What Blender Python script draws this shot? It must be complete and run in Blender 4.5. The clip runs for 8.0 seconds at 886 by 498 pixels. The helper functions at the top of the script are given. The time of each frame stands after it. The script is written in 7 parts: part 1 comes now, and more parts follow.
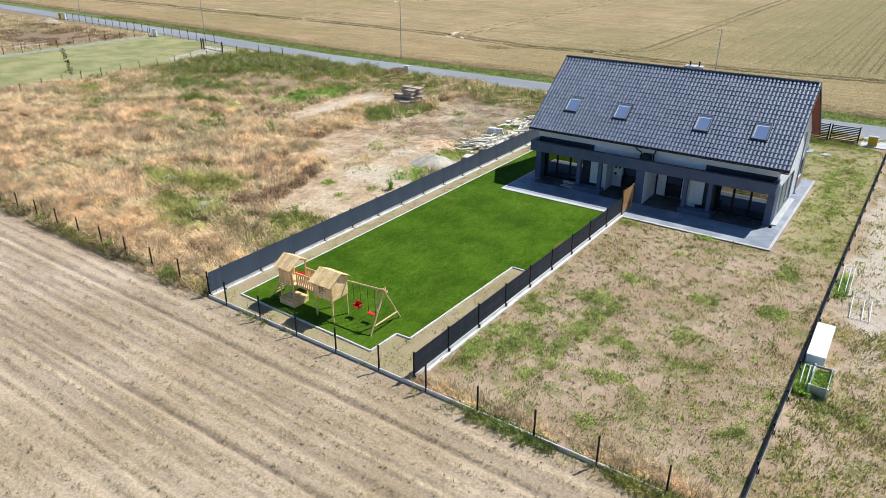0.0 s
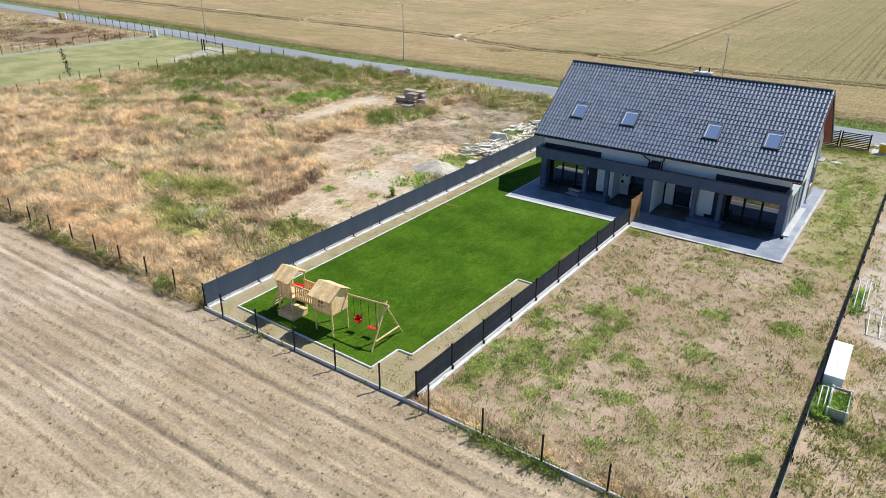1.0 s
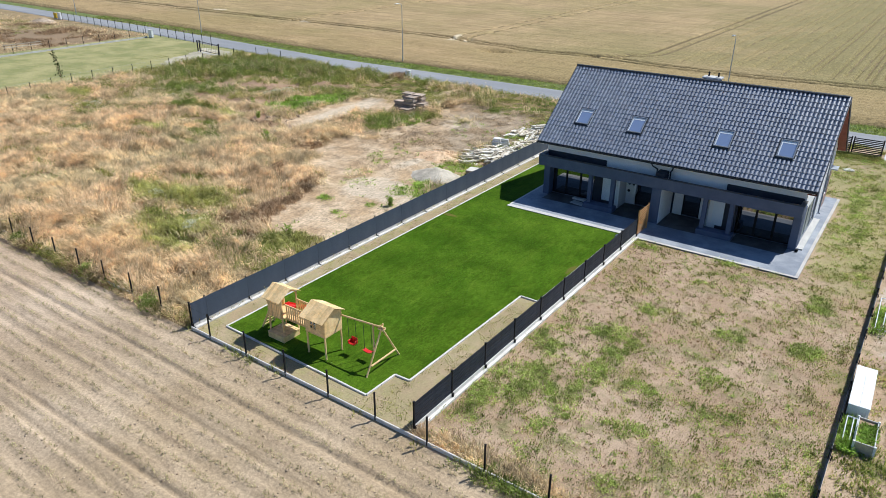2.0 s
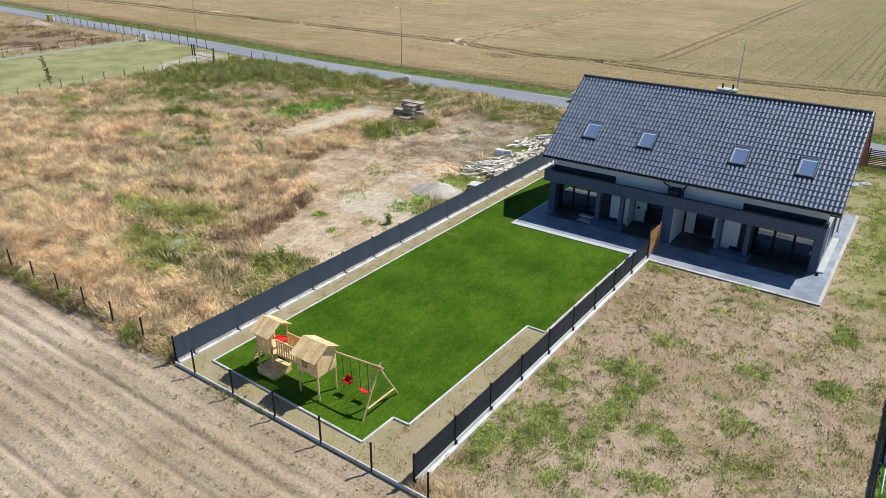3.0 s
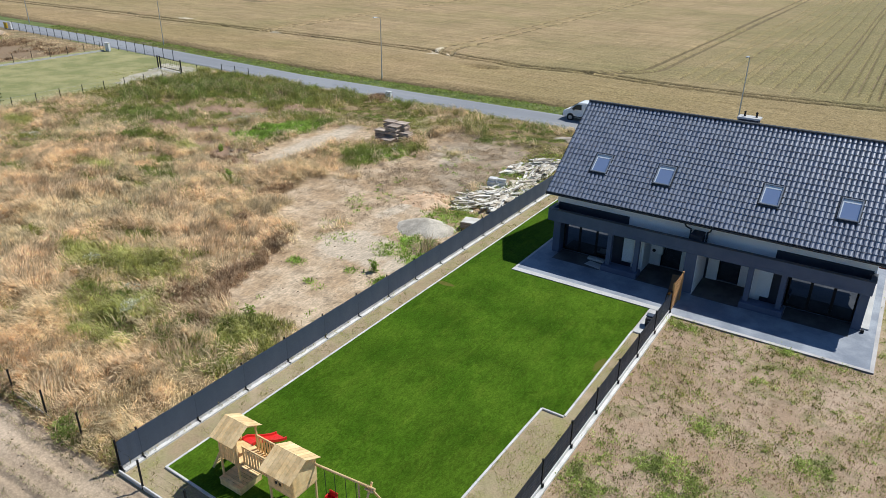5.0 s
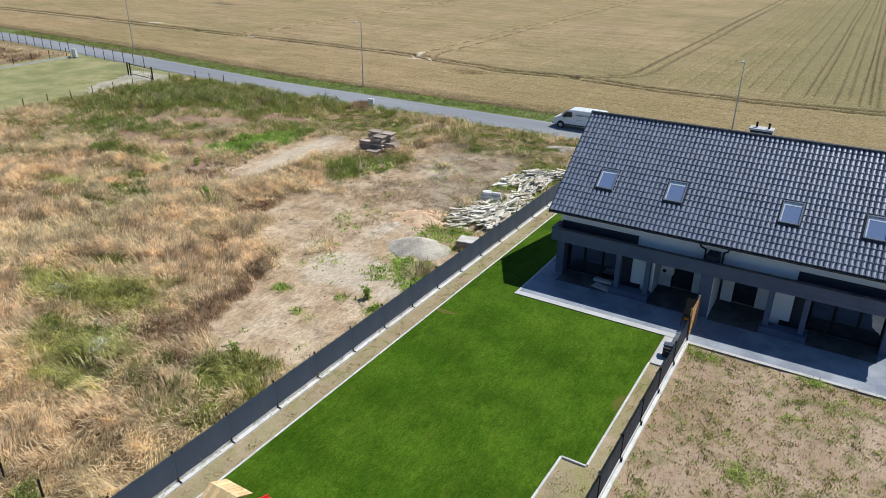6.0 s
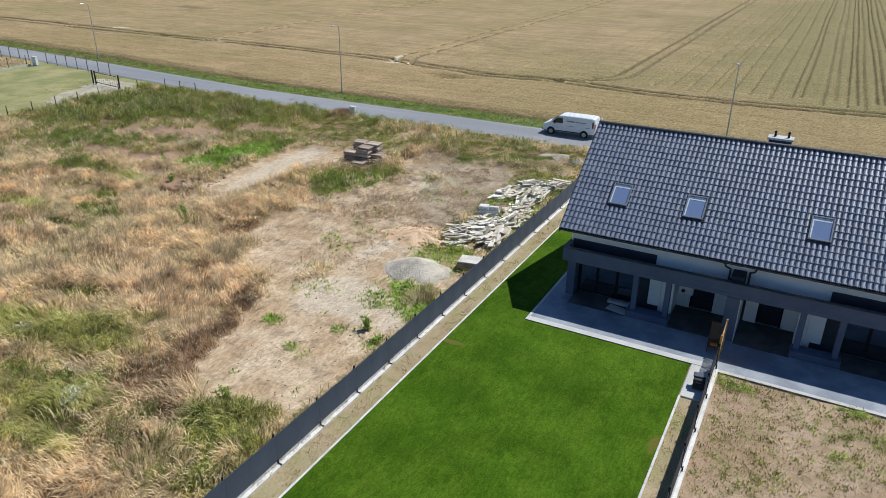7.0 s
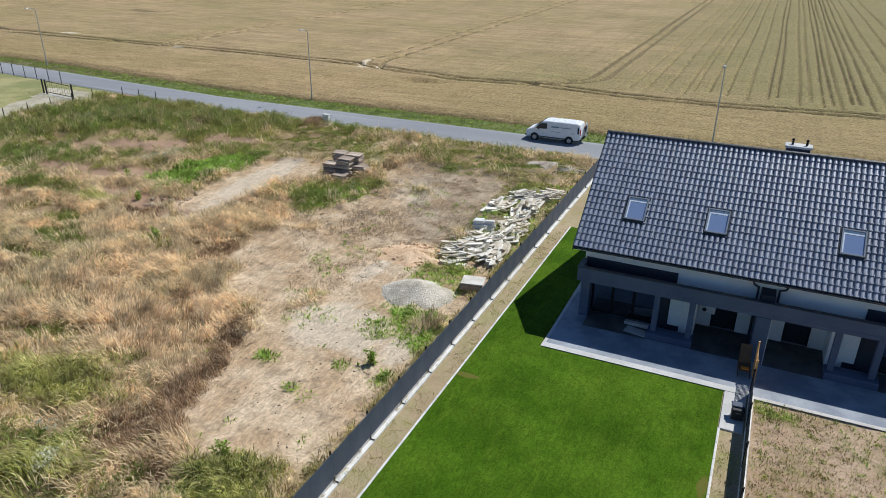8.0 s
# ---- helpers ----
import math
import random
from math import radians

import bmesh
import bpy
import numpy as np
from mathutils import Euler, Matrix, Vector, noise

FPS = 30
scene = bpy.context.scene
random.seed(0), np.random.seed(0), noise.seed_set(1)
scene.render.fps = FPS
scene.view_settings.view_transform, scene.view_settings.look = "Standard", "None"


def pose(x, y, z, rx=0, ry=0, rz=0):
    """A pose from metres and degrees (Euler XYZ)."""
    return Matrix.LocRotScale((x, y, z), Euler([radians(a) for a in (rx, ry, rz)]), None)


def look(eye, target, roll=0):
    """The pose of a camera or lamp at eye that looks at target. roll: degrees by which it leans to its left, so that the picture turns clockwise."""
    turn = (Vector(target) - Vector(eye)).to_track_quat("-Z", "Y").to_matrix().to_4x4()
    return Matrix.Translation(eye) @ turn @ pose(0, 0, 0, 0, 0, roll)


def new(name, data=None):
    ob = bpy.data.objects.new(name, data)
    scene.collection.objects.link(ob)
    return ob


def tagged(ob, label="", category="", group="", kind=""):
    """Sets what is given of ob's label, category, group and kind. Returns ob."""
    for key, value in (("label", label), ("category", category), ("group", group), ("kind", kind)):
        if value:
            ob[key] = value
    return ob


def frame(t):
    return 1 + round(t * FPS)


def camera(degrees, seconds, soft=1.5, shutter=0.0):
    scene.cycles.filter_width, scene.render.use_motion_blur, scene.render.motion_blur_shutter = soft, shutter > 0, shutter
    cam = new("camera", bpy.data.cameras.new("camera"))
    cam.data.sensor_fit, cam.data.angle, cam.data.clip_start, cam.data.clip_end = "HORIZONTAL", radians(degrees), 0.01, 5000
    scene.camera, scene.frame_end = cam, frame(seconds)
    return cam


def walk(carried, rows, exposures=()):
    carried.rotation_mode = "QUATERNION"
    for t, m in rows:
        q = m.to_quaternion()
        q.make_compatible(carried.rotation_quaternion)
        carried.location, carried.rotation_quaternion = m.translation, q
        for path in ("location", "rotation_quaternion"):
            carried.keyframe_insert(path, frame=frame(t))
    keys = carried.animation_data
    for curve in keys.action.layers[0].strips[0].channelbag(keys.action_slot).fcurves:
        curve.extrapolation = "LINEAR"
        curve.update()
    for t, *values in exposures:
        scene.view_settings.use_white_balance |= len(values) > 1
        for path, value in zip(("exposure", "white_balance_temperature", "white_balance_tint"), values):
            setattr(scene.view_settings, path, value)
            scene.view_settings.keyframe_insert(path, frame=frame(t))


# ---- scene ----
cam = camera(65.2, 8.0, soft=0.7)
PATH = [
    (0, (-0.088, 1.404, 17.246), (-1.133, 2.888, 16.408), 0.1),
    (0.5, (-0.481, 1.8, 17.221), (-1.529, 3.284, 16.385), 0.2),
    (1, (-0.905, 2.328, 17.308), (-1.953, 3.812, 16.471), 0.4),
    (1.5, (-1.412, 3.071, 17.292), (-2.46, 4.554, 16.453), 0.4),
    (3, (-3.613, 5.926, 17.619), (-4.657, 7.411, 16.779), 0.5),
    (3.5, (-4.515, 7.015, 17.777), (-5.557, 8.502, 16.938), 0.5),
    (4, (-5.475, 8.147, 17.929), (-6.505, 9.642, 17.09), 0.5),
    (4.5, (-6.542, 9.229, 18.031), (-7.555, 10.737, 17.193), 0.6),
    (6, (-10.27, 12.193, 17.962), (-11.209, 13.752, 17.131), 0.7),
    (6.5, (-11.706, 13.065, 17.934), (-12.607, 14.646, 17.106), 0.6),
    (7, (-13.242, 13.991, 17.871), (-14.112, 15.59, 17.043), 0.5),
    (7.5, (-14.912, 14.75, 17.82), (-15.744, 16.37, 16.994), 0.6),
    (8, (-16.636, 15.515, 17.724), (-17.402, 17.168, 16.9), 0.5),
]
walk(cam, [(t, look(eye, target, roll)) for t, eye, target, roll in PATH],
     [(0, 0.15, 6200, 7), (1.5, 0.13, 6200, 7), (3, -0.03, 6200, 7), (4.5, -0.10, 6200, 7), (6, -0.15, 6200, 7), (8, -0.19, 6200, 7)])

# ---------------------------------------------------------------- light
SUN = Vector((0.281, 0.520, 0.807)).normalized()
world = bpy.data.worlds.new("world")
scene.world = world
world.use_nodes = True
wn = world.node_tree.nodes
sky = wn.new("ShaderNodeTexSky")
sky.sky_type = "NISHITA"
sky.sun_disc = False
sky.air_density, sky.dust_density, sky.ozone_density = 1.0, 0.1, 8.0
sky.sun_elevation = math.asin(SUN.z)
sky.sun_rotation = math.atan2(SUN.x, SUN.y)
wn["Background"].inputs["Strength"].default_value = 0.085
world.node_tree.links.new(sky.outputs["Color"], wn["Background"].inputs["Color"])
lamp = bpy.data.lights.new("sun", "SUN")
lamp.energy = 4.9
lamp.angle = radians(0.53)
lamp.color = (1.0, 0.965, 0.91)
sun_ob = new("sun", lamp)
sun_ob.matrix_world = look(SUN * 80, (0, 0, 0))


# ---------------------------------------------------------------- materials
def rgb(c):
    return (c[0], c[1], c[2], 1.0)


class Net:
    """A small helper round one material's node tree."""

    def __init__(self, name):
        self.mat = bpy.data.materials.new(name)
        self.mat.use_nodes = True
        self.tree = self.mat.node_tree
        self.bsdf = self.tree.nodes["Principled BSDF"]
        self.coord = self.node("ShaderNodeTexCoord").outputs["Object"]

    def node(self, kind):
        return self.tree.nodes.new(kind)

    def link(self, a, b):
        self.tree.links.new(a, b)

    def put(self, value, socket):
        if isinstance(value, (int, float)):
            socket.default_value = value
        elif isinstance(value, tuple):
            socket.default_value = rgb(value) if len(socket.default_value) == 4 else value
        else:
            self.link(value, socket)

    def noise(self, scale, detail=3.0, rough=0.55, stretch=None, distort=0.0):
        n = self.node("ShaderNodeTexNoise")
        n.inputs["Scale"].default_value = scale
        n.inputs["Detail"].default_value = detail
        n.inputs["Roughness"].default_value = rough
        n.inputs["Distortion"].default_value = distort
        if stretch:
            m = self.node("ShaderNodeMapping")
            m.inputs["Scale"].default_value = stretch
            self.link(self.coord, m.inputs["Vector"])
            self.link(m.outputs["Vector"], n.inputs["Vector"])
        else:
            self.link(self.coord, n.inputs["Vector"])
        return n.outputs["Fac"]

    def math(self, op, a, b=0.0, clamp=False):
        n = self.node("ShaderNodeMath")
        n.operation = op
        n.use_clamp = clamp
        self.put(a, n.inputs[0])
        self.put(b, n.inputs[1])
        return n.outputs[0]

    def step(self, fac, lo, hi, a=0.0, b=1.0):
        n = self.node("ShaderNodeMapRange")
        n.interpolation_type = "SMOOTHSTEP"
        self.link(fac, n.inputs["Value"])
        for key, v in (("From Min", lo), ("From Max", hi), ("To Min", a), ("To Max", b)):
            n.inputs[key].default_value = v
        return n.outputs["Result"]

    def mix(self, fac, a, b, mode="MIX"):
        n = self.node("ShaderNodeMix")
        n.data_type = "RGBA"
        n.blend_type = mode
        self.put(fac, n.inputs[0])
        self.put(a, n.inputs[6])
        self.put(b, n.inputs[7])
        return n.outputs[2]

    def gain(self, colour, fac):
        n = self.node("ShaderNodeVectorMath")
        n.operation = "SCALE"
        self.put(colour, n.inputs[0])
        self.put(fac, n.inputs["Scale"])
        return n.outputs[0]

    def ramp(self, fac, stops):
        n = self.node("ShaderNodeValToRGB")
        e = n.color_ramp.elements
        while len(e) < len(stops):
            e.new(0.5)
        for el, (p, c) in zip(e, stops):
            el.position = p
            el.color = rgb(c)
        self.link(fac, n.inputs["Fac"])
        return n.outputs["Color"]

    def axis(self):
        n = self.node("ShaderNodeSeparateXYZ")
        self.link(self.coord, n.inputs[0])
        return n.outputs[0], n.outputs[1], n.outputs[2]

    def island(self):
        return self.node("ShaderNodeNewGeometry").outputs["Random Per Island"]

    def each(self):
        return self.node("ShaderNodeObjectInfo").outputs["Random"]

    def bump(self, height, strength=0.3, dist=0.02):
        n = self.node("ShaderNodeBump")
        n.inputs["Strength"].default_value = strength
        n.inputs["Distance"].default_value = dist
        self.link(height, n.inputs["Height"])
        self.link(n.outputs["Normal"], self.bsdf.inputs["Normal"])

    def finish(self, colour, rough=0.7, metal=0.0, spec=0.4):
        self.put(colour, self.bsdf.inputs["Base Color"])
        self.put(rough, self.bsdf.inputs["Roughness"])
        self.bsdf.inputs["Metallic"].default_value = metal
        self.bsdf.inputs["Specular IOR Level"].default_value = spec
        return self.mat


def surf(name, a, b, scale=2.0, fine=40.0, rough=0.7, bump=0.2, dist=0.01, metal=0.0, vary="", amount=0.3, spec=0.4, stretch=None):
    """Two colours mixed by coarse noise, broken by fine grain, varied piece by piece."""
    n = Net(name)
    base = n.mix(n.step(n.noise(scale, 4.0, 0.6, stretch), 0.35, 0.65), a, b)
    grain = n.noise(fine, 3.0, 0.6, stretch)
    base = n.gain(base, n.step(grain, 0.2, 0.8, 0.84, 1.16))
    if vary:
        r = n.island() if vary == "island" else n.each()
        base = n.gain(base, n.step(r, 0.0, 1.0, 1 - amount, 1 + amount))
    n.bump(grain, bump, dist)
    return n.finish(base, n.step(n.noise(scale * 2.3), 0.3, 0.7, max(rough - 0.08, 0.02), min(rough + 0.08, 1.0)), metal, spec)


def leaf(name, stops, patch=None, patch_scale=0.15, through_light=0.45):
    """Thin leaves and stalks: colour by island, shifted in patches over the ground."""
    n = Net(name)
    col = n.ramp(n.island(), stops)
    if patch:
        col = n.mix(n.step(n.noise(patch_scale, 4.0, 0.6), 0.42, 0.62, 0.0, 0.75), col, patch)
    col = n.gain(col, n.step(n.noise(0.9, 4.0, 0.65), 0.3, 0.7, 0.62, 1.28))
    col = n.gain(col, n.step(n.noise(3.6, 3.0, 0.6), 0.3, 0.7, 0.80, 1.16))
    dif = n.node("ShaderNodeBsdfDiffuse")
    tra = n.node("ShaderNodeBsdfTranslucent")
    both = n.node("ShaderNodeMixShader")
    both.inputs[0].default_value = through_light
    n.link(col, dif.inputs["Color"])
    n.link(col, tra.inputs["Color"])
    n.link(dif.outputs[0], both.inputs[1])
    n.link(tra.outputs[0], both.inputs[2])
    out = n.tree.nodes["Material Output"]
    n.tree.nodes.remove(n.bsdf)
    n.link(both.outputs[0], out.inputs["Surface"])
    return n.mat


def patches(n, spots, wobble=0.5, edge=0.25):
    """A mask of soft-edged ovals on the ground: (x, y, rx, ry, turn)."""
    x, y, _ = n.axis()
    w1 = n.math("MULTIPLY", n.math("SUBTRACT", n.noise(0.45, 5.0, 0.65), 0.5), wobble * 4)
    w2 = n.math("MULTIPLY", n.math("SUBTRACT", n.noise(2.4, 4.0, 0.7), 0.5), wobble)
    total = None
    for cx, cy, rx, ry, turn in spots:
        c, s = math.cos(radians(turn)), math.sin(radians(turn))
        dx, dy = n.math("SUBTRACT", x, cx), n.math("SUBTRACT", y, cy)
        u = n.math("ADD", n.math("MULTIPLY", dx, c / rx), n.math("MULTIPLY", dy, s / rx))
        v = n.math("ADD", n.math("MULTIPLY", dx, -s / ry), n.math("MULTIPLY", dy, c / ry))
        d = n.math("SQRT", n.math("ADD", n.math("MULTIPLY", u, u), n.math("MULTIPLY", v, v)))
        d = n.math("ADD", n.math("ADD", d, w1), w2)
        m = n.step(d, 1.0 - edge, 1.0 + edge, 1.0, 0.0)
        total = m if total is None else n.math("MAXIMUM", total, m)
    return total


DIRT_SPOTS = [(-33.6, 35.5, 4.6, 5.6, 10), (-33.2, 40.2, 5.0, 3.0, 10), (-34.5, 47.0, 5.2, 6.5, 0), (-37.0, 54.5, 5.5, 7.0, -25),
              (-34.5, 61.0, 5.0, 6.0, 0), (-40.5, 63.5, 3.4, 3.4, 30), (-46.0, 69.5, 2.4, 2.2, 0), (-52.0, 55.2, 2.4, 9.2, 4), (-50.4, 60.2, 2.0, 3.2, 0), (-30.5, 55.0, 2.4, 12.0, 0),
              (-39.8, 48.6, 3.8, 4.2, 0), (-40.2, 55.5, 3.0, 5.4, 0), (-38.4, 43.4, 2.6, 3.2, 0), (-30.0, 36.5, 1.9, 5.5, 0), (-42.2, 46.5, 2.8, 4.2, 0), (-43.2, 52.0, 2.4, 3.2, 0), (-40.6, 42.5, 2.2, 2.6, 0), (-29.9, 44.6, 2.0, 3.2, 0)]


PINK_SPOTS = [(-61.4, 52.8, 3.2, 2.3, 25), (-66.5, 51.8, 4.5, 1.5, 5), (-58.6, 49.6, 2.2, 1.3, 0), (-54.6, 48.6, 2.4, 1.5, 0), (-66.5, 59.8, 6.5, 2.0, 25), (-61.2, 64.2, 3.6, 1.7, 20), (-71.5, 57.8, 2.6, 1.0, 10), (-54.0, 47.0, 2.2, 1.6, 0)]


def ploughed_soil():
    n = Net("ploughed_soil")
    x, y, _ = n.axis()
    col = n.mix(n.step(n.noise(0.12, 4.0), 0.35, 0.65), (0.45, 0.336, 0.235), (0.575, 0.45, 0.332))
    drift = n.math("ADD", x, n.math("MULTIPLY", n.math("SUBTRACT", n.noise(0.1, 4.0, 0.6), 0.5), 16.0))
    browner = n.mix(n.step(n.noise(0.16, 4.0), 0.35, 0.65), (0.395, 0.295, 0.187), (0.50, 0.388, 0.268))
    col = n.mix(n.step(drift, -40.0, -20.0), col, browner)
    streak = n.noise(1.0, 4.0, 0.6, (0.06, 1.3, 1.0))
    col = n.gain(col, n.step(streak, 0.3, 0.7, 0.84, 1.14))
    col = n.mix(n.step(n.noise(1.0, 4.0, 0.6, (0.35, 2.6, 1.0)), 0.52, 0.72, 0.0, 0.5), col, (0.27, 0.195, 0.135))
    clods = n.noise(9.0, 5.0, 0.7)
    col = n.gain(col, n.step(clods, 0.25, 0.75, 0.70, 1.22))
    n.bump(clods, 0.7, 0.05)
    return n.finish(col, 0.95, 0, 0.15)


def meadow_soil():
    n = Net("meadow_soil")
    wild = n.mix(n.step(n.noise(0.3, 5.0, 0.65), 0.4, 0.62), (0.36, 0.255, 0.145), (0.22, 0.175, 0.085))
    wild = n.mix(n.step(n.noise(1.6, 4.0, 0.6), 0.5, 0.7, 0.0, 0.6), wild, (0.21, 0.145, 0.095))
    wild = n.mix(patches(n, [(-47.0, 68.5, 3.6, 3.0, 0)], 0.6), wild, (0.40, 0.345, 0.19))
    thatch = n.noise(1.0, 5.0, 0.7, (7.0, 2.2, 1.0))
    thatch.node.inputs["Distortion"].default_value = 2.5
    wild = n.mix(n.step(thatch, 0.50, 0.64, 0.0, 0.6), wild, (0.52, 0.39, 0.23))
    wild = n.mix(n.step(thatch, 0.30, 0.42, 0.6, 0.0), wild, (0.12, 0.09, 0.05))
    dirt = n.mix(n.step(n.noise(0.35, 5.0, 0.6), 0.38, 0.66), (0.475, 0.335, 0.205), (0.65, 0.505, 0.35))
    dirt = n.mix(n.step(n.noise(1.1, 5.0, 0.7), 0.50, 0.66, 0.0, 0.6), dirt, (0.255, 0.19, 0.125))
    dirt = n.mix(n.math("MULTIPLY", patches(n, [(-33.8, 40.3, 3.0, 2.2, 0), (-29.9, 39.8, 1.0, 1.2, 0), (-35.5, 46.4, 0.6, 1.5, 0), (-39.0, 60.0, 2.0, 3.0, 20), (-51.8, 56.0, 1.4, 6.5, 4)], 0.5), 0.75), dirt, (0.63, 0.53, 0.405))
    dirt = n.mix(n.math("MULTIPLY", patches(n, [(-36.0, 64.5, 6.5, 6.0, 0), (-34.0, 57.0, 4.5, 5.0, 0)], 0.6), 0.6), dirt, (0.31, 0.25, 0.18))
    dirt = n.mix(n.math("MULTIPLY", n.step(n.noise(0.8, 6.0, 0.75), 0.50, 0.60), n.math("MULTIPLY", patches(n, [(-37.0, 57.5, 6.5, 10.0, 0)], 0.5), 0.75)), dirt, (0.215, 0.165, 0.115))
    trodden = n.noise(1.0, 5.0, 0.7, (3.5, 1.2, 1.0))
    trodden.node.inputs["Distortion"].default_value = 1.5
    dirt = n.gain(dirt, n.step(trodden, 0.3, 0.7, 0.72, 1.20))
    wild = n.mix(n.math("MULTIPLY", patches(n, [(-128.0, 64.0, 11.0, 6.5, 0), (-137.0, 65.0, 7.0, 4.5, 0)], 0.6), 0.75), wild, (0.27, 0.19, 0.125))
    wild = n.mix(patches(n, PINK_SPOTS, 0.5), wild, (0.37, 0.245, 0.165))
    wild = n.mix(n.math("MULTIPLY", patches(n, [(-36.9, 34.0, 1.1, 4.6, 6), (-36.2, 29.8, 2.2, 1.6, 0), (-34.4, 28.6, 1.7, 0.9, 10)], 0.5), 0.8), wild, (0.17, 0.105, 0.065))
    col = n.mix(patches(n, DIRT_SPOTS, 0.45), wild, dirt)
    grain = n.noise(7.0, 5.0, 0.7)
    col = n.gain(col, n.step(grain, 0.25, 0.75, 0.78, 1.2))
    n.bump(grain, 0.6, 0.05)
    return n.finish(col, 0.95, 0, 0.15)


def yard_soil(name, green, bare=(), tint=(0.185, 0.19, 0.07)):
    n = Net(name)
    col = n.mix(n.step(n.noise(0.25, 5.0, 0.6), 0.36, 0.64), (0.40, 0.282, 0.187), (0.50, 0.373, 0.264))
    col = n.mix(n.step(n.noise(1.4, 5.0, 0.7), 0.5, 0.66, 0.0, 0.6), col, (0.27, 0.20, 0.125))
    col = n.mix(n.step(n.noise(0.55, 5.0, 0.7), 0.5, 0.68, 0.0, green), col, tint)
    col = n.mix(n.step(n.noise(4.5, 5.0, 0.75), 0.56, 0.7, 0.0, 0.6), col, (0.16, 0.125, 0.07))
    if name == "strip_soil":
        col = n.mix(n.step(n.noise(0.9, 4.0, 0.6), 0.35, 0.65, 0.25, 0.7), col, (0.33, 0.30, 0.155))
    if name == "yard_soil":
        col = n.mix(n.math("MULTIPLY", patches(n, [(-3.6, 56.0, 2.2, 15.0, 0), (-9.0, 64.5, 7.0, 6.0, 0)], 0.6), 0.7), col, (0.34, 0.31, 0.14))
    if bare:
        col = n.mix(patches(n, list(bare), 0.4), col, (0.56, 0.475, 0.385))
    grain = n.noise(12.0, 5.0, 0.7)
    col = n.gain(col, n.step(grain, 0.25, 0.75, 0.78, 1.2))
    n.bump(grain, 0.6, 0.04)
    return n.finish(col, 0.95, 0, 0.15)


def lawn_turf():
    n = Net("lawn_turf")
    col = n.mix(n.step(n.noise(0.35, 4.0, 0.6), 0.36, 0.66), (0.048, 0.104, 0.006), (0.076, 0.143, 0.010))
    col = n.mix(n.step(n.noise(1.0, 4.0, 0.6, (1.4, 0.5, 1)), 0.48, 0.7, 0.0, 0.5), col, (0.098, 0.158, 0.013))
    brushed = n.noise(1.0, 5.0, 0.7, (5.0, 2.0, 1.0))
    brushed.node.inputs["Distortion"].default_value = 2.0
    col = n.gain(col, n.step(brushed, 0.3, 0.7, 0.74, 1.28))
    col = n.gain(col, n.step(n.noise(0.30, 4.0, 0.6), 0.36, 0.64, 0.90, 1.10))
    col = n.gain(col, n.step(n.noise(14.0, 5.0, 0.75), 0.25, 0.75, 0.70, 1.28))
    col = n.mix(patches(n, [(-16.2, 36.4, 0.2, 0.6, 0), (-26.5, 39.2, 0.5, 0.15, 0)], 0.7), col, (0.14, 0.14, 0.03))
    n.bump(n.noise(30.0, 4.0, 0.7), 0.6, 0.04)
    return n.finish(col, 0.9, 0, 0.04)


def wheat_skin():
    n = Net("wheat")
    col = n.mix(n.step(n.noise(0.035, 5.0, 0.6), 0.38, 0.64), (0.445, 0.32, 0.175), (0.37, 0.285, 0.14))
    col = n.mix(n.step(n.noise(0.09, 5.0, 0.65, (0.5, 1.0, 1.0)), 0.5, 0.72, 0.0, 0.45), col, (0.27, 0.24, 0.10))
    col = n.mix(n.step(n.noise(1.0, 3.0, 0.6, (2.2, 0.04, 1.0)), 0.45, 0.7, 0.0, 0.35), col, (0.22, 0.165, 0.07))
    col = n.gain(col, n.step(n.noise(1.0, 4.0, 0.7, (0.12, 0.6, 1.0)), 0.3, 0.7, 0.8, 1.15))
    col = n.mix(patches(n, [(-69.3, 102.0, 1.3, 0.8, 15), (-71.4, 106.0, 0.7, 2.6, 10), (-67.6, 103.6, 0.6, 1.4, 15), (-107.0, 104.4, 1.4, 0.6, 0), (-137.0, 108.0, 2.0, 0.8, 0)], 0.5), col, (0.66, 0.56, 0.40))
    x, y, _ = n.axis()
    greener = n.math("ADD", x, n.math("MULTIPLY", n.math("SUBTRACT", n.noise(0.03, 4.0, 0.6), 0.5), 80.0))
    col = n.mix(n.math("MULTIPLY", n.step(greener, -60.0, -12.0, 0.0, 0.8), n.step(y, 97.0, 112.0, 0.6, 1.0)), col, (0.245, 0.212, 0.09))
    col = n.mix(n.step(y, 96.0, 103.0, 0.32, 0.0), col, (0.38, 0.262, 0.122))
    ears = n.noise(3.2, 5.0, 0.75)
    col = n.gain(col, n.step(ears, 0.28, 0.72, 0.56, 1.34))
    col = n.gain(col, n.step(n.noise(1.0, 4.0, 0.7, (0.5, 4.0, 1.0)), 0.3, 0.7, 0.84, 1.14))
    n.bump(ears, 0.8, 0.15)
    return n.finish(col, 0.9, 0, 0.15)


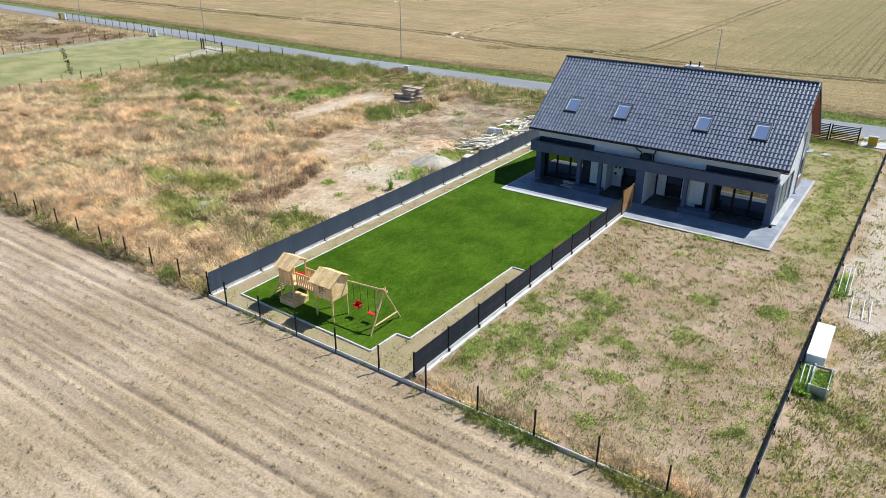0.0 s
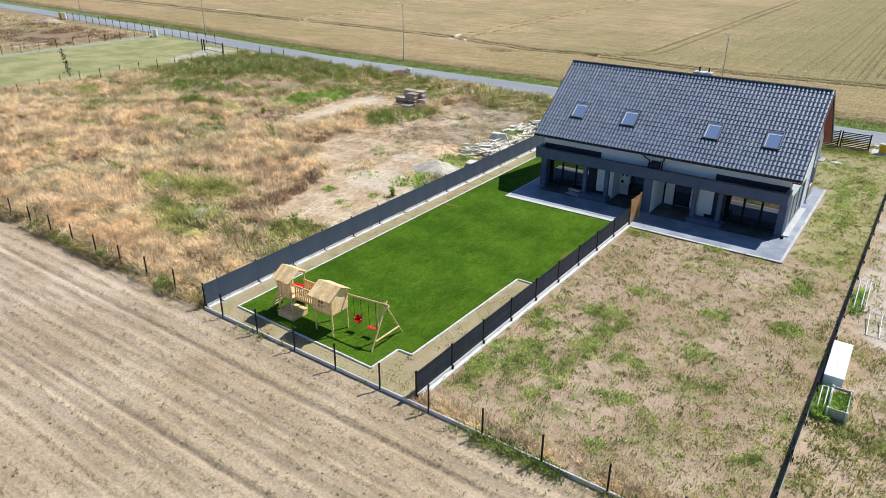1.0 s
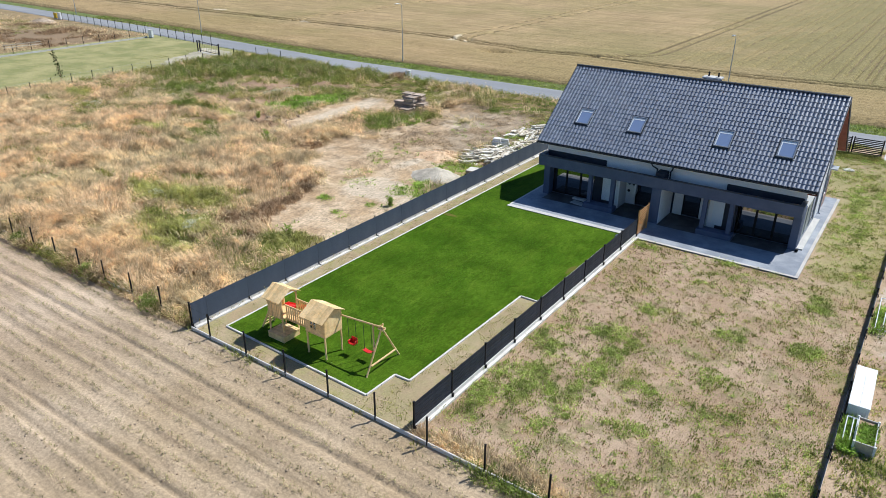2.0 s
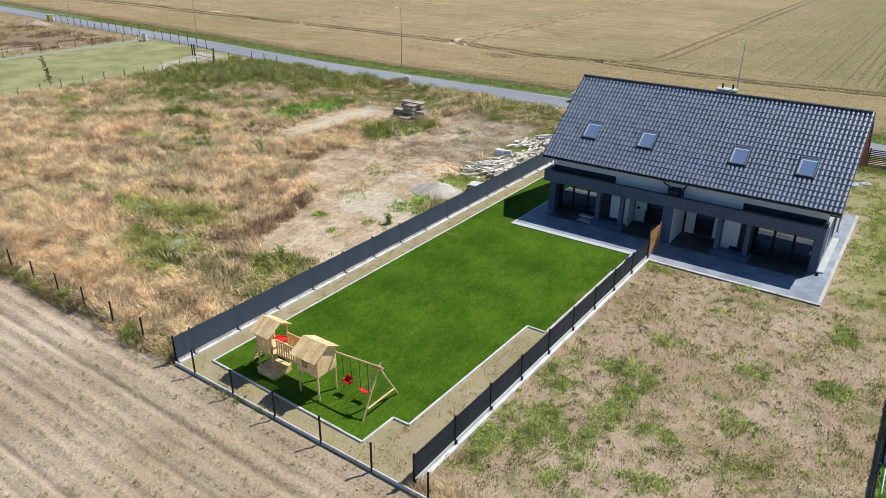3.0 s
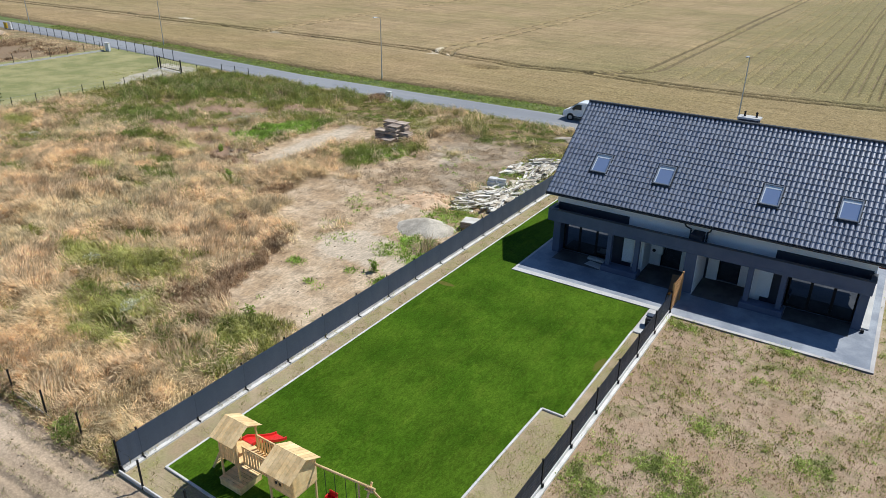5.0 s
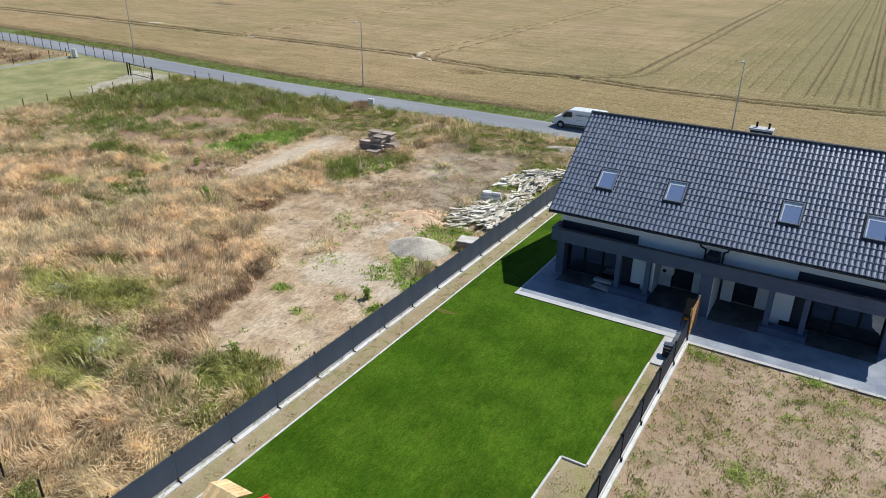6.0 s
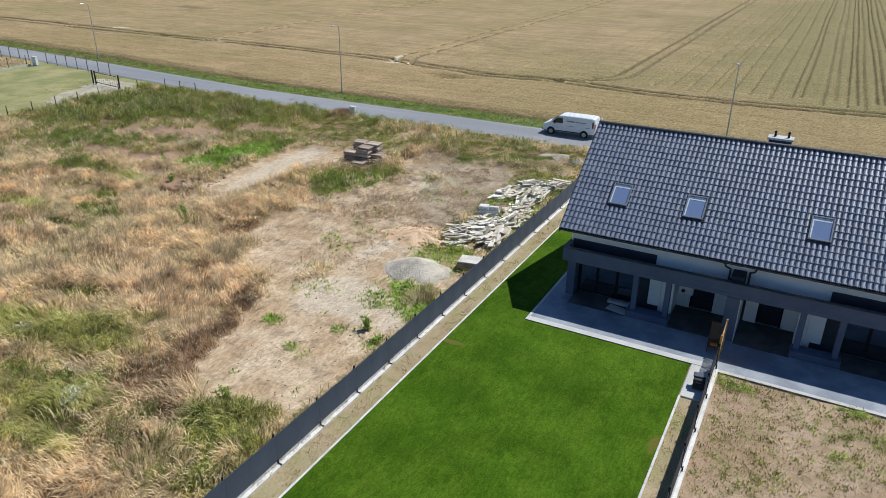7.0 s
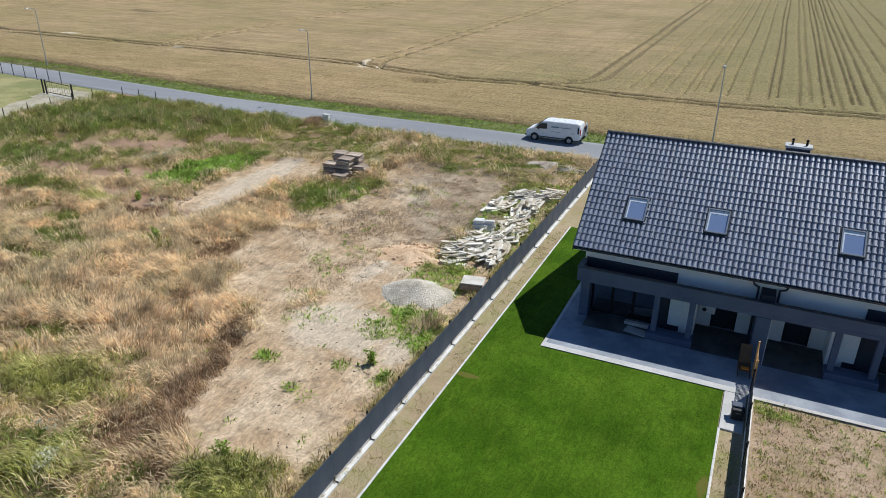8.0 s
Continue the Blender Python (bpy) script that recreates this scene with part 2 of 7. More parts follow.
def tarmac():
    n = Net("tarmac")
    col = n.mix(n.step(n.noise(0.25, 5.0, 0.6, (0.15, 1.2, 1)), 0.35, 0.65), (0.25, 0.255, 0.27), (0.31, 0.315, 0.325))
    col = n.gain(col, n.step(n.noise(30.0, 4.0, 0.7), 0.2, 0.8, 0.85, 1.15))
    _, y, _ = n.axis()
    worn = n.math("ADD", y, n.math("MULTIPLY", n.noise(0.8, 4.0, 0.7), 1.1))
    col = n.mix(n.step(worn, 75.0, 75.35, 0.8, 0.0), col, (0.47, 0.42, 0.34))
    n.bump(n.noise(60.0), 0.25, 0.01)
    return n.finish(col, 0.85, 0, 0.3)


M = {}
M["plough"] = ploughed_soil()
M["meadow"] = meadow_soil()
M["yard"] = yard_soil("yard_soil", 0.75)
M["strip"] = yard_soil("strip_soil", 0.9, (), (0.33, 0.30, 0.115))
M["drive"] = surf("pale_gravel_drive", (0.38, 0.335, 0.235), (0.55, 0.495, 0.39), 0.5, 9.0, 0.95, 0.6, 0.04)
M["side"] = yard_soil("side_soil", 1.0, [(1.2, 52.0, 2.6, 18.0, 0)])
M["mown"] = surf("mown_grass", (0.235, 0.24, 0.09), (0.38, 0.34, 0.155), 0.25, 5.0, 0.9, 0.5, 0.03)
M["verge"] = surf("verge_grass", (0.10, 0.145, 0.035), (0.19, 0.21, 0.065), 0.5, 6.0, 0.9, 0.6, 0.06)
M["clod"] = surf("earth_clods", (0.36, 0.265, 0.18), (0.50, 0.40, 0.30), 1.0, 20.0, 0.95, 0.4, 0.02, vary="island", amount=0.3)
M["earth"] = surf("brown_earth", (0.30, 0.205, 0.135), (0.42, 0.30, 0.205), 1.0, 12.0, 0.95, 0.8, 0.06)
M["lawn"] = lawn_turf()
M["wheat"] = wheat_skin()
M["track"] = surf("trampled_wheat_track", (0.16, 0.122, 0.058), (0.235, 0.178, 0.09), 0.8, 6.0, 0.95, 0.6, 0.05)
M["furrow"] = surf("dark_furrow_soil", (0.13, 0.105, 0.06), (0.19, 0.15, 0.085), 0.6, 8.0, 0.95, 0.5, 0.04)
M["van_glass"] = surf("dark_van_glass", (0.012, 0.014, 0.017), (0.016, 0.018, 0.022), 1.0, 10.0, 0.08, 0.0)
M["tarmac"] = tarmac()
M["concrete"] = surf("pale_concrete", (0.50, 0.49, 0.475), (0.59, 0.58, 0.56), 0.9, 25.0, 0.85, 0.15, 0.005)
M["kerb"] = surf("kerb_concrete", (0.60, 0.58, 0.55), (0.70, 0.68, 0.65), 1.5, 30.0, 0.85, 0.2, 0.004, vary="object", amount=0.07)
# dark porch floor; the deep shade under the canopy is put into its colour
M["shaded_floor"] = surf("dark_floor_with_shade", (0.07, 0.066, 0.064), (0.12, 0.115, 0.11), 1.1, 18.0, 0.7, 0.1, 0.004)
M["patio"] = surf("patio_concrete", (0.215, 0.24, 0.285), (0.35, 0.375, 0.42), 0.55, 22.0, 0.75, 0.12, 0.004)
M["anthracite"] = surf("anthracite_paint", (0.036, 0.041, 0.050), (0.046, 0.051, 0.060), 1.2, 50.0, 0.45, 0.05, 0.002)
M["band"] = surf("anthracite_privacy_band", (0.055, 0.074, 0.115), (0.068, 0.088, 0.130), 0.6, 30.0, 0.55, 0.1, 0.003)
M["black"] = surf("black_steel", (0.010, 0.011, 0.013), (0.017, 0.017, 0.019), 3.0, 40.0, 0.65, 0.05, 0.002, spec=0.2)
M["slats"] = surf("dark_woven_slats", (0.020, 0.025, 0.038), (0.030, 0.036, 0.052), 0.8, 30.0, 0.6, 0.1, 0.003, vary="object", amount=0.15, spec=0.25)
M["plaster"] = surf("white_plaster", (0.82, 0.83, 0.84), (0.86, 0.87, 0.88), 0.8, 60.0, 0.9, 0.1, 0.003)
M["grey_plaster"] = surf("anthracite_plaster", (0.094, 0.119, 0.188), (0.114, 0.140, 0.213), 0.8, 60.0, 0.9, 0.1, 0.003)
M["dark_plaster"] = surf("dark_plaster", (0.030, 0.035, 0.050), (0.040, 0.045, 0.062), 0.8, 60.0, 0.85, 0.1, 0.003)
M["tile"] = surf("glazed_roof_tile", (0.175, 0.203, 0.275), (0.205, 0.232, 0.305), 2.5, 60.0, 0.45, 0.08, 0.003, vary="object", amount=0.12, spec=1.0)
M["tiles"] = surf("glazed_roof_tiles", (0.175, 0.203, 0.275), (0.205, 0.232, 0.305), 2.5, 60.0, 0.45, 0.08, 0.003, vary="island", amount=0.12, spec=1.0)
for key in ("tile", "tiles"):
    glaze = M[key].node_tree.nodes["Principled BSDF"].inputs
    glaze["Coat Weight"].default_value = 0.8
    glaze["Coat Roughness"].default_value = 0.38
M["sky_frame"] = surf("roof_window_metal", (0.20, 0.23, 0.285), (0.25, 0.28, 0.335), 2.0, 40.0, 0.5, 0.05, 0.002)
M["underlay"] = surf("roof_underlay", (0.02, 0.02, 0.022), (0.03, 0.03, 0.032), 2.0, 20.0, 0.9)
M["pale_cladding"] = surf("pale_red_cladding", (0.36, 0.24, 0.21), (0.44, 0.31, 0.27), 1.5, 30.0, 0.6, 0.2, 0.004)
M["side_blind"] = surf("side_blind", (0.15, 0.185, 0.18), (0.19, 0.225, 0.215), 1.0, 30.0, 0.35, 0.05, 0.002)
M["edging"] = surf("sunlit_edging", (0.47, 0.44, 0.42), (0.56, 0.53, 0.505), 0.9, 25.0, 0.85, 0.15, 0.005)
M["cladding"] = surf("red_brown_cladding", (0.19, 0.048, 0.030), (0.24, 0.065, 0.040), 1.5, 30.0, 0.6, 0.2, 0.004)
M["pine"] = surf("pressure_treated_pine", (0.80, 0.545, 0.255), (0.90, 0.655, 0.35), 1.5, 7.0, 0.7, 0.1, 0.003, vary="object", amount=0.13, stretch=(1, 1, 1))
M["pine_dark"] = surf("oiled_larch", (0.52, 0.27, 0.10), (0.62, 0.35, 0.15), 1.5, 22.0, 0.6, 0.2, 0.004, vary="object", amount=0.15)
M["teak"] = surf("dark_weathered_teak", (0.10, 0.055, 0.028), (0.15, 0.085, 0.045), 2.0, 25.0, 0.7, 0.2, 0.004)
M["red"] = surf("red_plastic", (0.62, 0.022, 0.018), (0.70, 0.03, 0.024), 2.0, 40.0, 0.35, 0.03, 0.001)
M["rope"] = surf("dark_green_rope", (0.03, 0.05, 0.03), (0.05, 0.07, 0.04), 8.0, 60.0, 0.8)
M["white"] = surf("white_paint", (0.84, 0.85, 0.86), (0.88, 0.89, 0.90), 1.5, 40.0, 0.3, 0.02, 0.001)
M["galv"] = surf("galvanised_steel", (0.42, 0.43, 0.44), (0.52, 0.53, 0.54), 4.0, 40.0, 0.45, 0.05, 0.002, metal=0.6)
M["rubber"] = surf("black_rubber", (0.014, 0.014, 0.014), (0.024, 0.024, 0.024), 5.0, 60.0, 0.8)
M["plastic"] = surf("dark_plastic", (0.018, 0.019, 0.022), (0.028, 0.029, 0.033), 3.0, 50.0, 0.5)
M["gravel"] = surf("grey_gravel", (0.46, 0.402, 0.32), (0.66, 0.592, 0.49), 1.2, 11.0, 0.9, 1.0, 0.08)
M["sand"] = surf("orange_sand", (0.68, 0.45, 0.27), (0.76, 0.55, 0.36), 1.0, 14.0, 0.95, 0.8, 0.06)
M["board"] = surf("weathered_boards", (0.74, 0.68, 0.58), (0.90, 0.86, 0.78), 1.3, 25.0, 0.85, 0.2, 0.004, vary="object", amount=0.22)
M["old_board"] = surf("mossy_boards", (0.44, 0.38, 0.29), (0.62, 0.55, 0.45), 1.3, 25.0, 0.9, 0.2, 0.004, vary="object", amount=0.25)
M["slab"] = surf("old_slabs", (0.34, 0.26, 0.20), (0.52, 0.42, 0.34), 1.3, 25.0, 0.9, 0.3, 0.006, vary="object", amount=0.22)
M["old_slab"] = surf("weathered_base_boards", (0.30, 0.28, 0.255), (0.44, 0.42, 0.39), 1.3, 25.0, 0.9, 0.3, 0.006, vary="object", amount=0.25)
M["block"] = surf("white_blocks", (0.70, 0.69, 0.67), (0.78, 0.77, 0.75), 1.3, 25.0, 0.9, 0.2, 0.004, vary="object", amount=0.1)
M["stone"] = surf("rubble_stones", (0.34, 0.28, 0.22), (0.50, 0.44, 0.37), 1.3, 20.0, 0.95, 0.4, 0.01, vary="island", amount=0.3)
M["yellow"] = surf("yellow_paint", (0.62, 0.40, 0.02), (0.70, 0.47, 0.03), 2.0, 30.0, 0.5)
M["text"] = surf("blue_grey_lettering", (0.18, 0.27, 0.35), (0.22, 0.31, 0.39), 2.0, 30.0, 0.5)
# orange of the sunlit spot on the deck chair, painted as a colour
M["orange"] = surf("orange_sunlit_spot", (0.70, 0.22, 0.03), (0.78, 0.27, 0.04), 3.0, 50.0, 0.8)


def glass(name, tint, rough=0.03, ior=2.3):
    n = Net(name)
    n.bsdf.inputs["IOR"].default_value = ior
    n.finish(tint, rough, 0.0, 0.5)
    return n.mat


M["window"] = glass("window_glass", (0.010, 0.012, 0.016), 0.02, 2.8)
M["skylight"] = glass("skylight_glass", (0.26, 0.34, 0.54), 0.05)
M["blind"] = surf("white_roller_blind", (0.74, 0.80, 0.86), (0.78, 0.84, 0.89), 1.0, 40.0, 0.8, 0.05)
STRAW = [(0.0, (0.72, 0.525, 0.31)), (0.3, (0.86, 0.66, 0.415)), (0.7, (0.95, 0.77, 0.52)), (1.0, (0.78, 0.58, 0.35))]
GREEN = [(0.0, (0.20, 0.22, 0.060)), (0.4, (0.335, 0.345, 0.097)), (0.75, (0.45, 0.435, 0.135)), (1.0, (0.60, 0.52, 0.205))]
M["scrub"] = leaf("dry_scrub", [(0.0, (0.34, 0.25, 0.16)), (0.5, (0.48, 0.37, 0.25)), (1.0, (0.58, 0.46, 0.31))])
M["straw"] = leaf("dry_grass", STRAW, (0.77, 0.645, 0.40), 0.16)
M["lime"] = leaf("yellow_green_grass", [(0.0, (0.36, 0.37, 0.10)), (0.5, (0.56, 0.55, 0.19)), (1.0, (0.70, 0.65, 0.32))])
M["weed"] = leaf("green_weeds", GREEN, (0.23, 0.315, 0.08), 0.12)
M["verge_leaf"] = leaf("verge_leaves", [(0.0, (0.21, 0.28, 0.06)), (0.5, (0.34, 0.42, 0.11)), (1.0, (0.48, 0.51, 0.19))])
M["olive"] = leaf("olive_grass", [(0.0, (0.34, 0.30, 0.12)), (0.5, (0.46, 0.41, 0.18)), (1.0, (0.62, 0.53, 0.29))])
M["bush"] = leaf("bushy_weeds", [(0.0, (0.19, 0.235, 0.07)), (0.5, (0.36, 0.41, 0.135)), (1.0, (0.55, 0.56, 0.22))])
M["dock"] = leaf("brown_weeds", [(0.0, (0.25, 0.15, 0.085)), (0.5, (0.42, 0.285, 0.17)), (1.0, (0.66, 0.50, 0.33))])
M["fresh"] = leaf("fresh_weeds", [(0.0, (0.24, 0.38, 0.06)), (0.5, (0.37, 0.54, 0.10)), (1.0, (0.53, 0.64, 0.19))])
M["yardgrass"] = leaf("yard_grass", [(0.0, (0.22, 0.30, 0.055)), (0.4, (0.34, 0.40, 0.09)), (0.75, (0.47, 0.45, 0.16)), (1.0, (0.60, 0.48, 0.24))], (0.50, 0.45, 0.19), 0.3)
M["yardleaf"] = leaf("yard_leaves", [(0.0, (0.30, 0.38, 0.09)), (0.5, (0.45, 0.54, 0.15)), (1.0, (0.64, 0.68, 0.27))])
M["turf"] = leaf("turf_blades", [(0.0, (0.06, 0.15, 0.008)), (0.6, (0.10, 0.215, 0.014)), (1.0, (0.16, 0.27, 0.025))], None)
M["maize"] = leaf("seedlings", [(0.0, (0.31, 0.295, 0.14)), (0.5, (0.455, 0.41, 0.22)), (1.0, (0.59, 0.50, 0.31))])
M["ear"] = leaf("wheat_ears", [(0.0, (0.46, 0.34, 0.17)), (0.5, (0.60, 0.46, 0.25)), (1.0, (0.48, 0.40, 0.19))], None)
M["flower"] = leaf("pale_flowers", [(0.0, (0.62, 0.61, 0.44)), (1.0, (0.80, 0.80, 0.62))])


# ---------------------------------------------------------------- building helpers
class Geo:
    """Collects vertices and faces of one mesh."""

    def __init__(self):
        self.v, self.f = [], []

    def add(self, verts, faces, m=None):
        k = len(self.v)
        self.v += [tuple(m @ Vector(p)) if m else tuple(p) for p in verts]
        self.f += [tuple(i + k for i in face) for face in faces]
        return self

    def box(self, lo, hi, m=None, bevel=0.0):
        """A box from corner to corner, its edges chamfered by bevel."""
        if bevel <= 0:
            v = [(x, y, z) for z in (lo[2], hi[2]) for y in (lo[1], hi[1]) for x in (lo[0], hi[0])]
            return self.add(v, [(0, 2, 3, 1), (4, 5, 7, 6), (0, 1, 5, 4), (2, 6, 7, 3), (0, 4, 6, 2), (1, 3, 7, 5)], m)
        b = min(bevel, 0.45 * min(hi[i] - lo[i] for i in range(3)))
        v, index = [], {}
        for sx in (0, 1):
            for sy in (0, 1):
                for sz in (0, 1):
                    corner = [(lo, hi)[s][i] for i, s in enumerate((sx, sy, sz))]
                    for a in range(3):
                        p = [corner[i] + (0 if i == a else (b if not (sx, sy, sz)[i] else -b)) for i in range(3)]
                        index[(sx, sy, sz, a)] = len(v)
                        v.append(p)
        g = []
        for a in range(3):
            for s in (0, 1):
                o = [i for i in range(3) if i != a]
                ring = []
                for p, q in ((0, 0), (1, 0), (1, 1), (0, 1)):
                    key = [0, 0, 0]
                    key[a], key[o[0]], key[o[1]] = s, p, q
                    ring.append(index[(*key, a)])
                g.append(ring)
        for a in range(3):
            o = [i for i in range(3) if i != a]
            for p in (0, 1):
                for q in (0, 1):
                    k0, k1 = [0, 0, 0], [0, 0, 0]
                    k0[o[0]], k0[o[1]] = p, q
                    k1[o[0]], k1[o[1]] = p, q
                    k1[a] = 1
                    g.append([index[(*k0, o[0])], index[(*k1, o[0])], index[(*k1, o[1])], index[(*k0, o[1])]])
        for sx in (0, 1):
            for sy in (0, 1):
                for sz in (0, 1):
                    g.append([index[(sx, sy, sz, a)] for a in range(3)])
        c = [(lo[i] + hi[i]) / 2 for i in range(3)]
        out = []
        for face in g:
            p0, p1, p2 = (Vector(v[i]) for i in face[:3])
            mid = sum((Vector(v[i]) for i in face), Vector()) / len(face)
            flip = (p1 - p0).cross(p2 - p0).dot(mid - Vector(c)) < 0
            out.append(tuple(reversed(face)) if flip else tuple(face))
        return self.add(v, out, m)

    def rod(self, p, q, r, r2=None, n=8):
        """A round bar from p to q."""
        p, q = Vector(p), Vector(q)
        r2 = r if r2 is None else r2
        turn = (q - p).to_track_quat("Z", "Y").to_matrix()
        v = []
        for c, rr in ((p, r), (q, r2)):
            v += [tuple(c + turn @ Vector((rr * math.cos(2 * math.pi * i / n), rr * math.sin(2 * math.pi * i / n), 0))) for i in range(n)]
        f = [(i, (i + 1) % n, n + (i + 1) % n, n + i) for i in range(n)]
        return self.add(v, f + [tuple(range(n - 1, -1, -1)), tuple(range(n, 2 * n))])

    def beam(self, p, q, w, h, bevel=0.006):
        """A squared timber from p to q."""
        p, q = Vector(p), Vector(q)
        d = q - p
        m = Matrix.Translation(p) @ d.to_track_quat("X", "Z").to_matrix().to_4x4()
        return self.box((0, -w / 2, -h / 2), (d.length, w / 2, h / 2), m, bevel)

    def prism(self, outline, y0, y1, axis="y"):
        """An outline drawn out along an axis. Outline as (x, z) for y, (y, z) for x, (x, y) for z."""
        n = len(outline)
        put = {"y": lambda a, b, c: (a, c, b), "x": lambda a, b, c: (c, a, b), "z": lambda a, b, c: (a, b, c)}[axis]
        v = [put(a, b, y0) for a, b in outline] + [put(a, b, y1) for a, b in outline]
        f = [(i, (i + 1) % n, n + (i + 1) % n, n + i) for i in range(n)]
        return self.add(v, f + [tuple(range(n - 1, -1, -1)), tuple(range(n, 2 * n))])

    def mesh(self, name, material, smooth=False):
        me = bpy.data.meshes.new(name)
        me.from_pydata(self.v, [], self.f)
        me.materials.append(material)
        b = bmesh.new()
        b.from_mesh(me)
        bmesh.ops.recalc_face_normals(b, faces=b.faces)
        b.to_mesh(me)
        b.free()
        if smooth:
            me.polygons.foreach_set("use_smooth", [True] * len(me.polygons))
        me.update()
        return me


def part(name, geo, material, parent, label="", smooth=False):
    ob = new(name, geo.mesh(name, material, smooth) if isinstance(geo, Geo) else geo)
    ob.parent = parent
    return tagged(ob, label)


def thing(name, x, y, z, label, category, group="", turn=0.0, kind=""):
    ob = new(name)
    ob.empty_display_size = 0.2
    ob.matrix_world = pose(x, y, z, 0, 0, turn)
    return tagged(ob, label, category, group, kind)


def solid(name, geo, material, label, category, group="", kind="", at=None, smooth=False):
    ob = new(name, geo.mesh(name, material, smooth))
    if at:
        ob.matrix_world = at
    return tagged(ob, label, category, group, kind)


def sheet(name, verts, quads, materials, index=None, smooth=True):
    """A large mesh from arrays."""
    me = bpy.data.meshes.new(name)
    verts, quads = np.asarray(verts, dtype=np.float32), np.asarray(quads, dtype=np.int32)
    k = quads.shape[1]
    me.vertices.add(len(verts))
    me.vertices.foreach_set("co", verts.ravel())
    me.loops.add(quads.size)
    me.loops.foreach_set("vertex_index", quads.ravel())
    me.polygons.add(len(quads))
    me.polygons.foreach_set("loop_start", np.arange(0, quads.size, k, dtype=np.int32))
    me.polygons.foreach_set("loop_total", np.full(len(quads), k, dtype=np.int32))
    for m in materials:
        me.materials.append(m)
    if index is not None:
        me.polygons.foreach_set("material_index", np.asarray(index, dtype=np.int32))
    if smooth:
        me.polygons.foreach_set("use_smooth", np.ones(len(quads), dtype=bool))
    me.update(calc_edges=True)
    me.validate()
    return new(name, me)


rng = np.random.default_rng(7)
GRID = rng.random((12, 256, 256))


def field(x, y, cell, layer=0):
    """Smooth value noise between 0 and 1 over the ground."""
    g = GRID[layer % 12]
    u, v = np.asarray(x) / cell + 1000.3, np.asarray(y) / cell + 1000.7
    i, j = np.floor(u).astype(int), np.floor(v).astype(int)
    a, b = u - i, v - j
    a, b = a * a * (3 - 2 * a), b * b * (3 - 2 * b)
    i0, i1, j0, j1 = i % 256, (i + 1) % 256, j % 256, (j + 1) % 256
    return (g[i0, j0] * (1 - a) + g[i1, j0] * a) * (1 - b) + (g[i0, j1] * (1 - a) + g[i1, j1] * a) * b


def rough(x, y, cell, layer=0):
    return 0.5 * field(x, y, cell, layer) + 0.3 * field(x, y, cell * 0.45, layer + 1) + 0.2 * field(x, y, cell * 0.2, layer + 2)


def spot_mask(x, y, spots):
    """How deep a point lies inside ragged ovals: above 0 inside."""
    best = np.full(np.shape(x), -9.0)
    wob = (rough(x, y, 2.6, 5) - 0.5) * 0.9
    for cx, cy, rx, ry, turn in spots:
        c, s = math.cos(radians(turn)), math.sin(radians(turn))
        u, v = ((x - cx) * c + (y - cy) * s) / rx, (-(x - cx) * s + (y - cy) * c) / ry
        best = np.maximum(best, 1 - np.sqrt(u * u + v * v) + wob)
    return best


def blades(name, x, y, z, h, w, lean, material, label, category, per=1, spread=0.0, curl=0.35, wind=0.0, swirl=6.0):
    """Many bent blades of grass as one mesh: arrays of root, height, width and lean."""
    x, y, z, h, w, lean = (np.repeat(np.broadcast_to(a, np.shape(x)), per) for a in (x, y, z, h, w, lean))
    n = len(x)
    ox, oy = rng.normal(0, 1, n) * spread, rng.normal(0, 1, n) * spread
    x, y = x + ox, y + oy
    h = h * rng.uniform(0.55, 1.15, n)
    blow = 2 * np.pi * field(x, y, swirl, 5) + 0.7
    a = np.arctan2(oy + wind * spread * np.sin(blow), ox + wind * spread * np.cos(blow)) + rng.normal(0, 0.4, n)
    t = lean * rng.uniform(0.2, 1.6, n)
    dx, dy = np.cos(a), np.sin(a)
    sa = a + np.pi / 2 + rng.normal(0, 0.5, n)
    sx, sy = np.cos(sa) * w / 2, np.sin(sa) * w / 2
    m1x, m1z = 0.55 * h * np.sin(t * 0.6), 0.55 * h * np.cos(t * 0.6)
    m2x, m2z = m1x + 0.45 * h * np.sin(t + curl), m1z + 0.45 * h * np.cos(t + curl)
    V = np.empty((n, 4, 3), dtype=np.float32)
    V[:, 0] = np.stack([x, y, z - 0.03], 1)
    V[:, 1] = np.stack([x + dx * m1x - sx, y + dy * m1x - sy, z + m1z], 1)
    V[:, 2] = np.stack([x + dx * m1x + sx, y + dy * m1x + sy, z + m1z], 1)
    V[:, 3] = np.stack([x + dx * m2x, y + dy * m2x, z + m2z], 1)
    k = np.arange(n)[:, None] * 4
    T = np.concatenate([k + np.array([[0, 2, 1]]), k + np.array([[1, 2, 3]])], 0)
    ob = sheet(name, V.reshape(-1, 3), T, [material], smooth=False)
    return tagged(ob, label, category, kind="stuff")


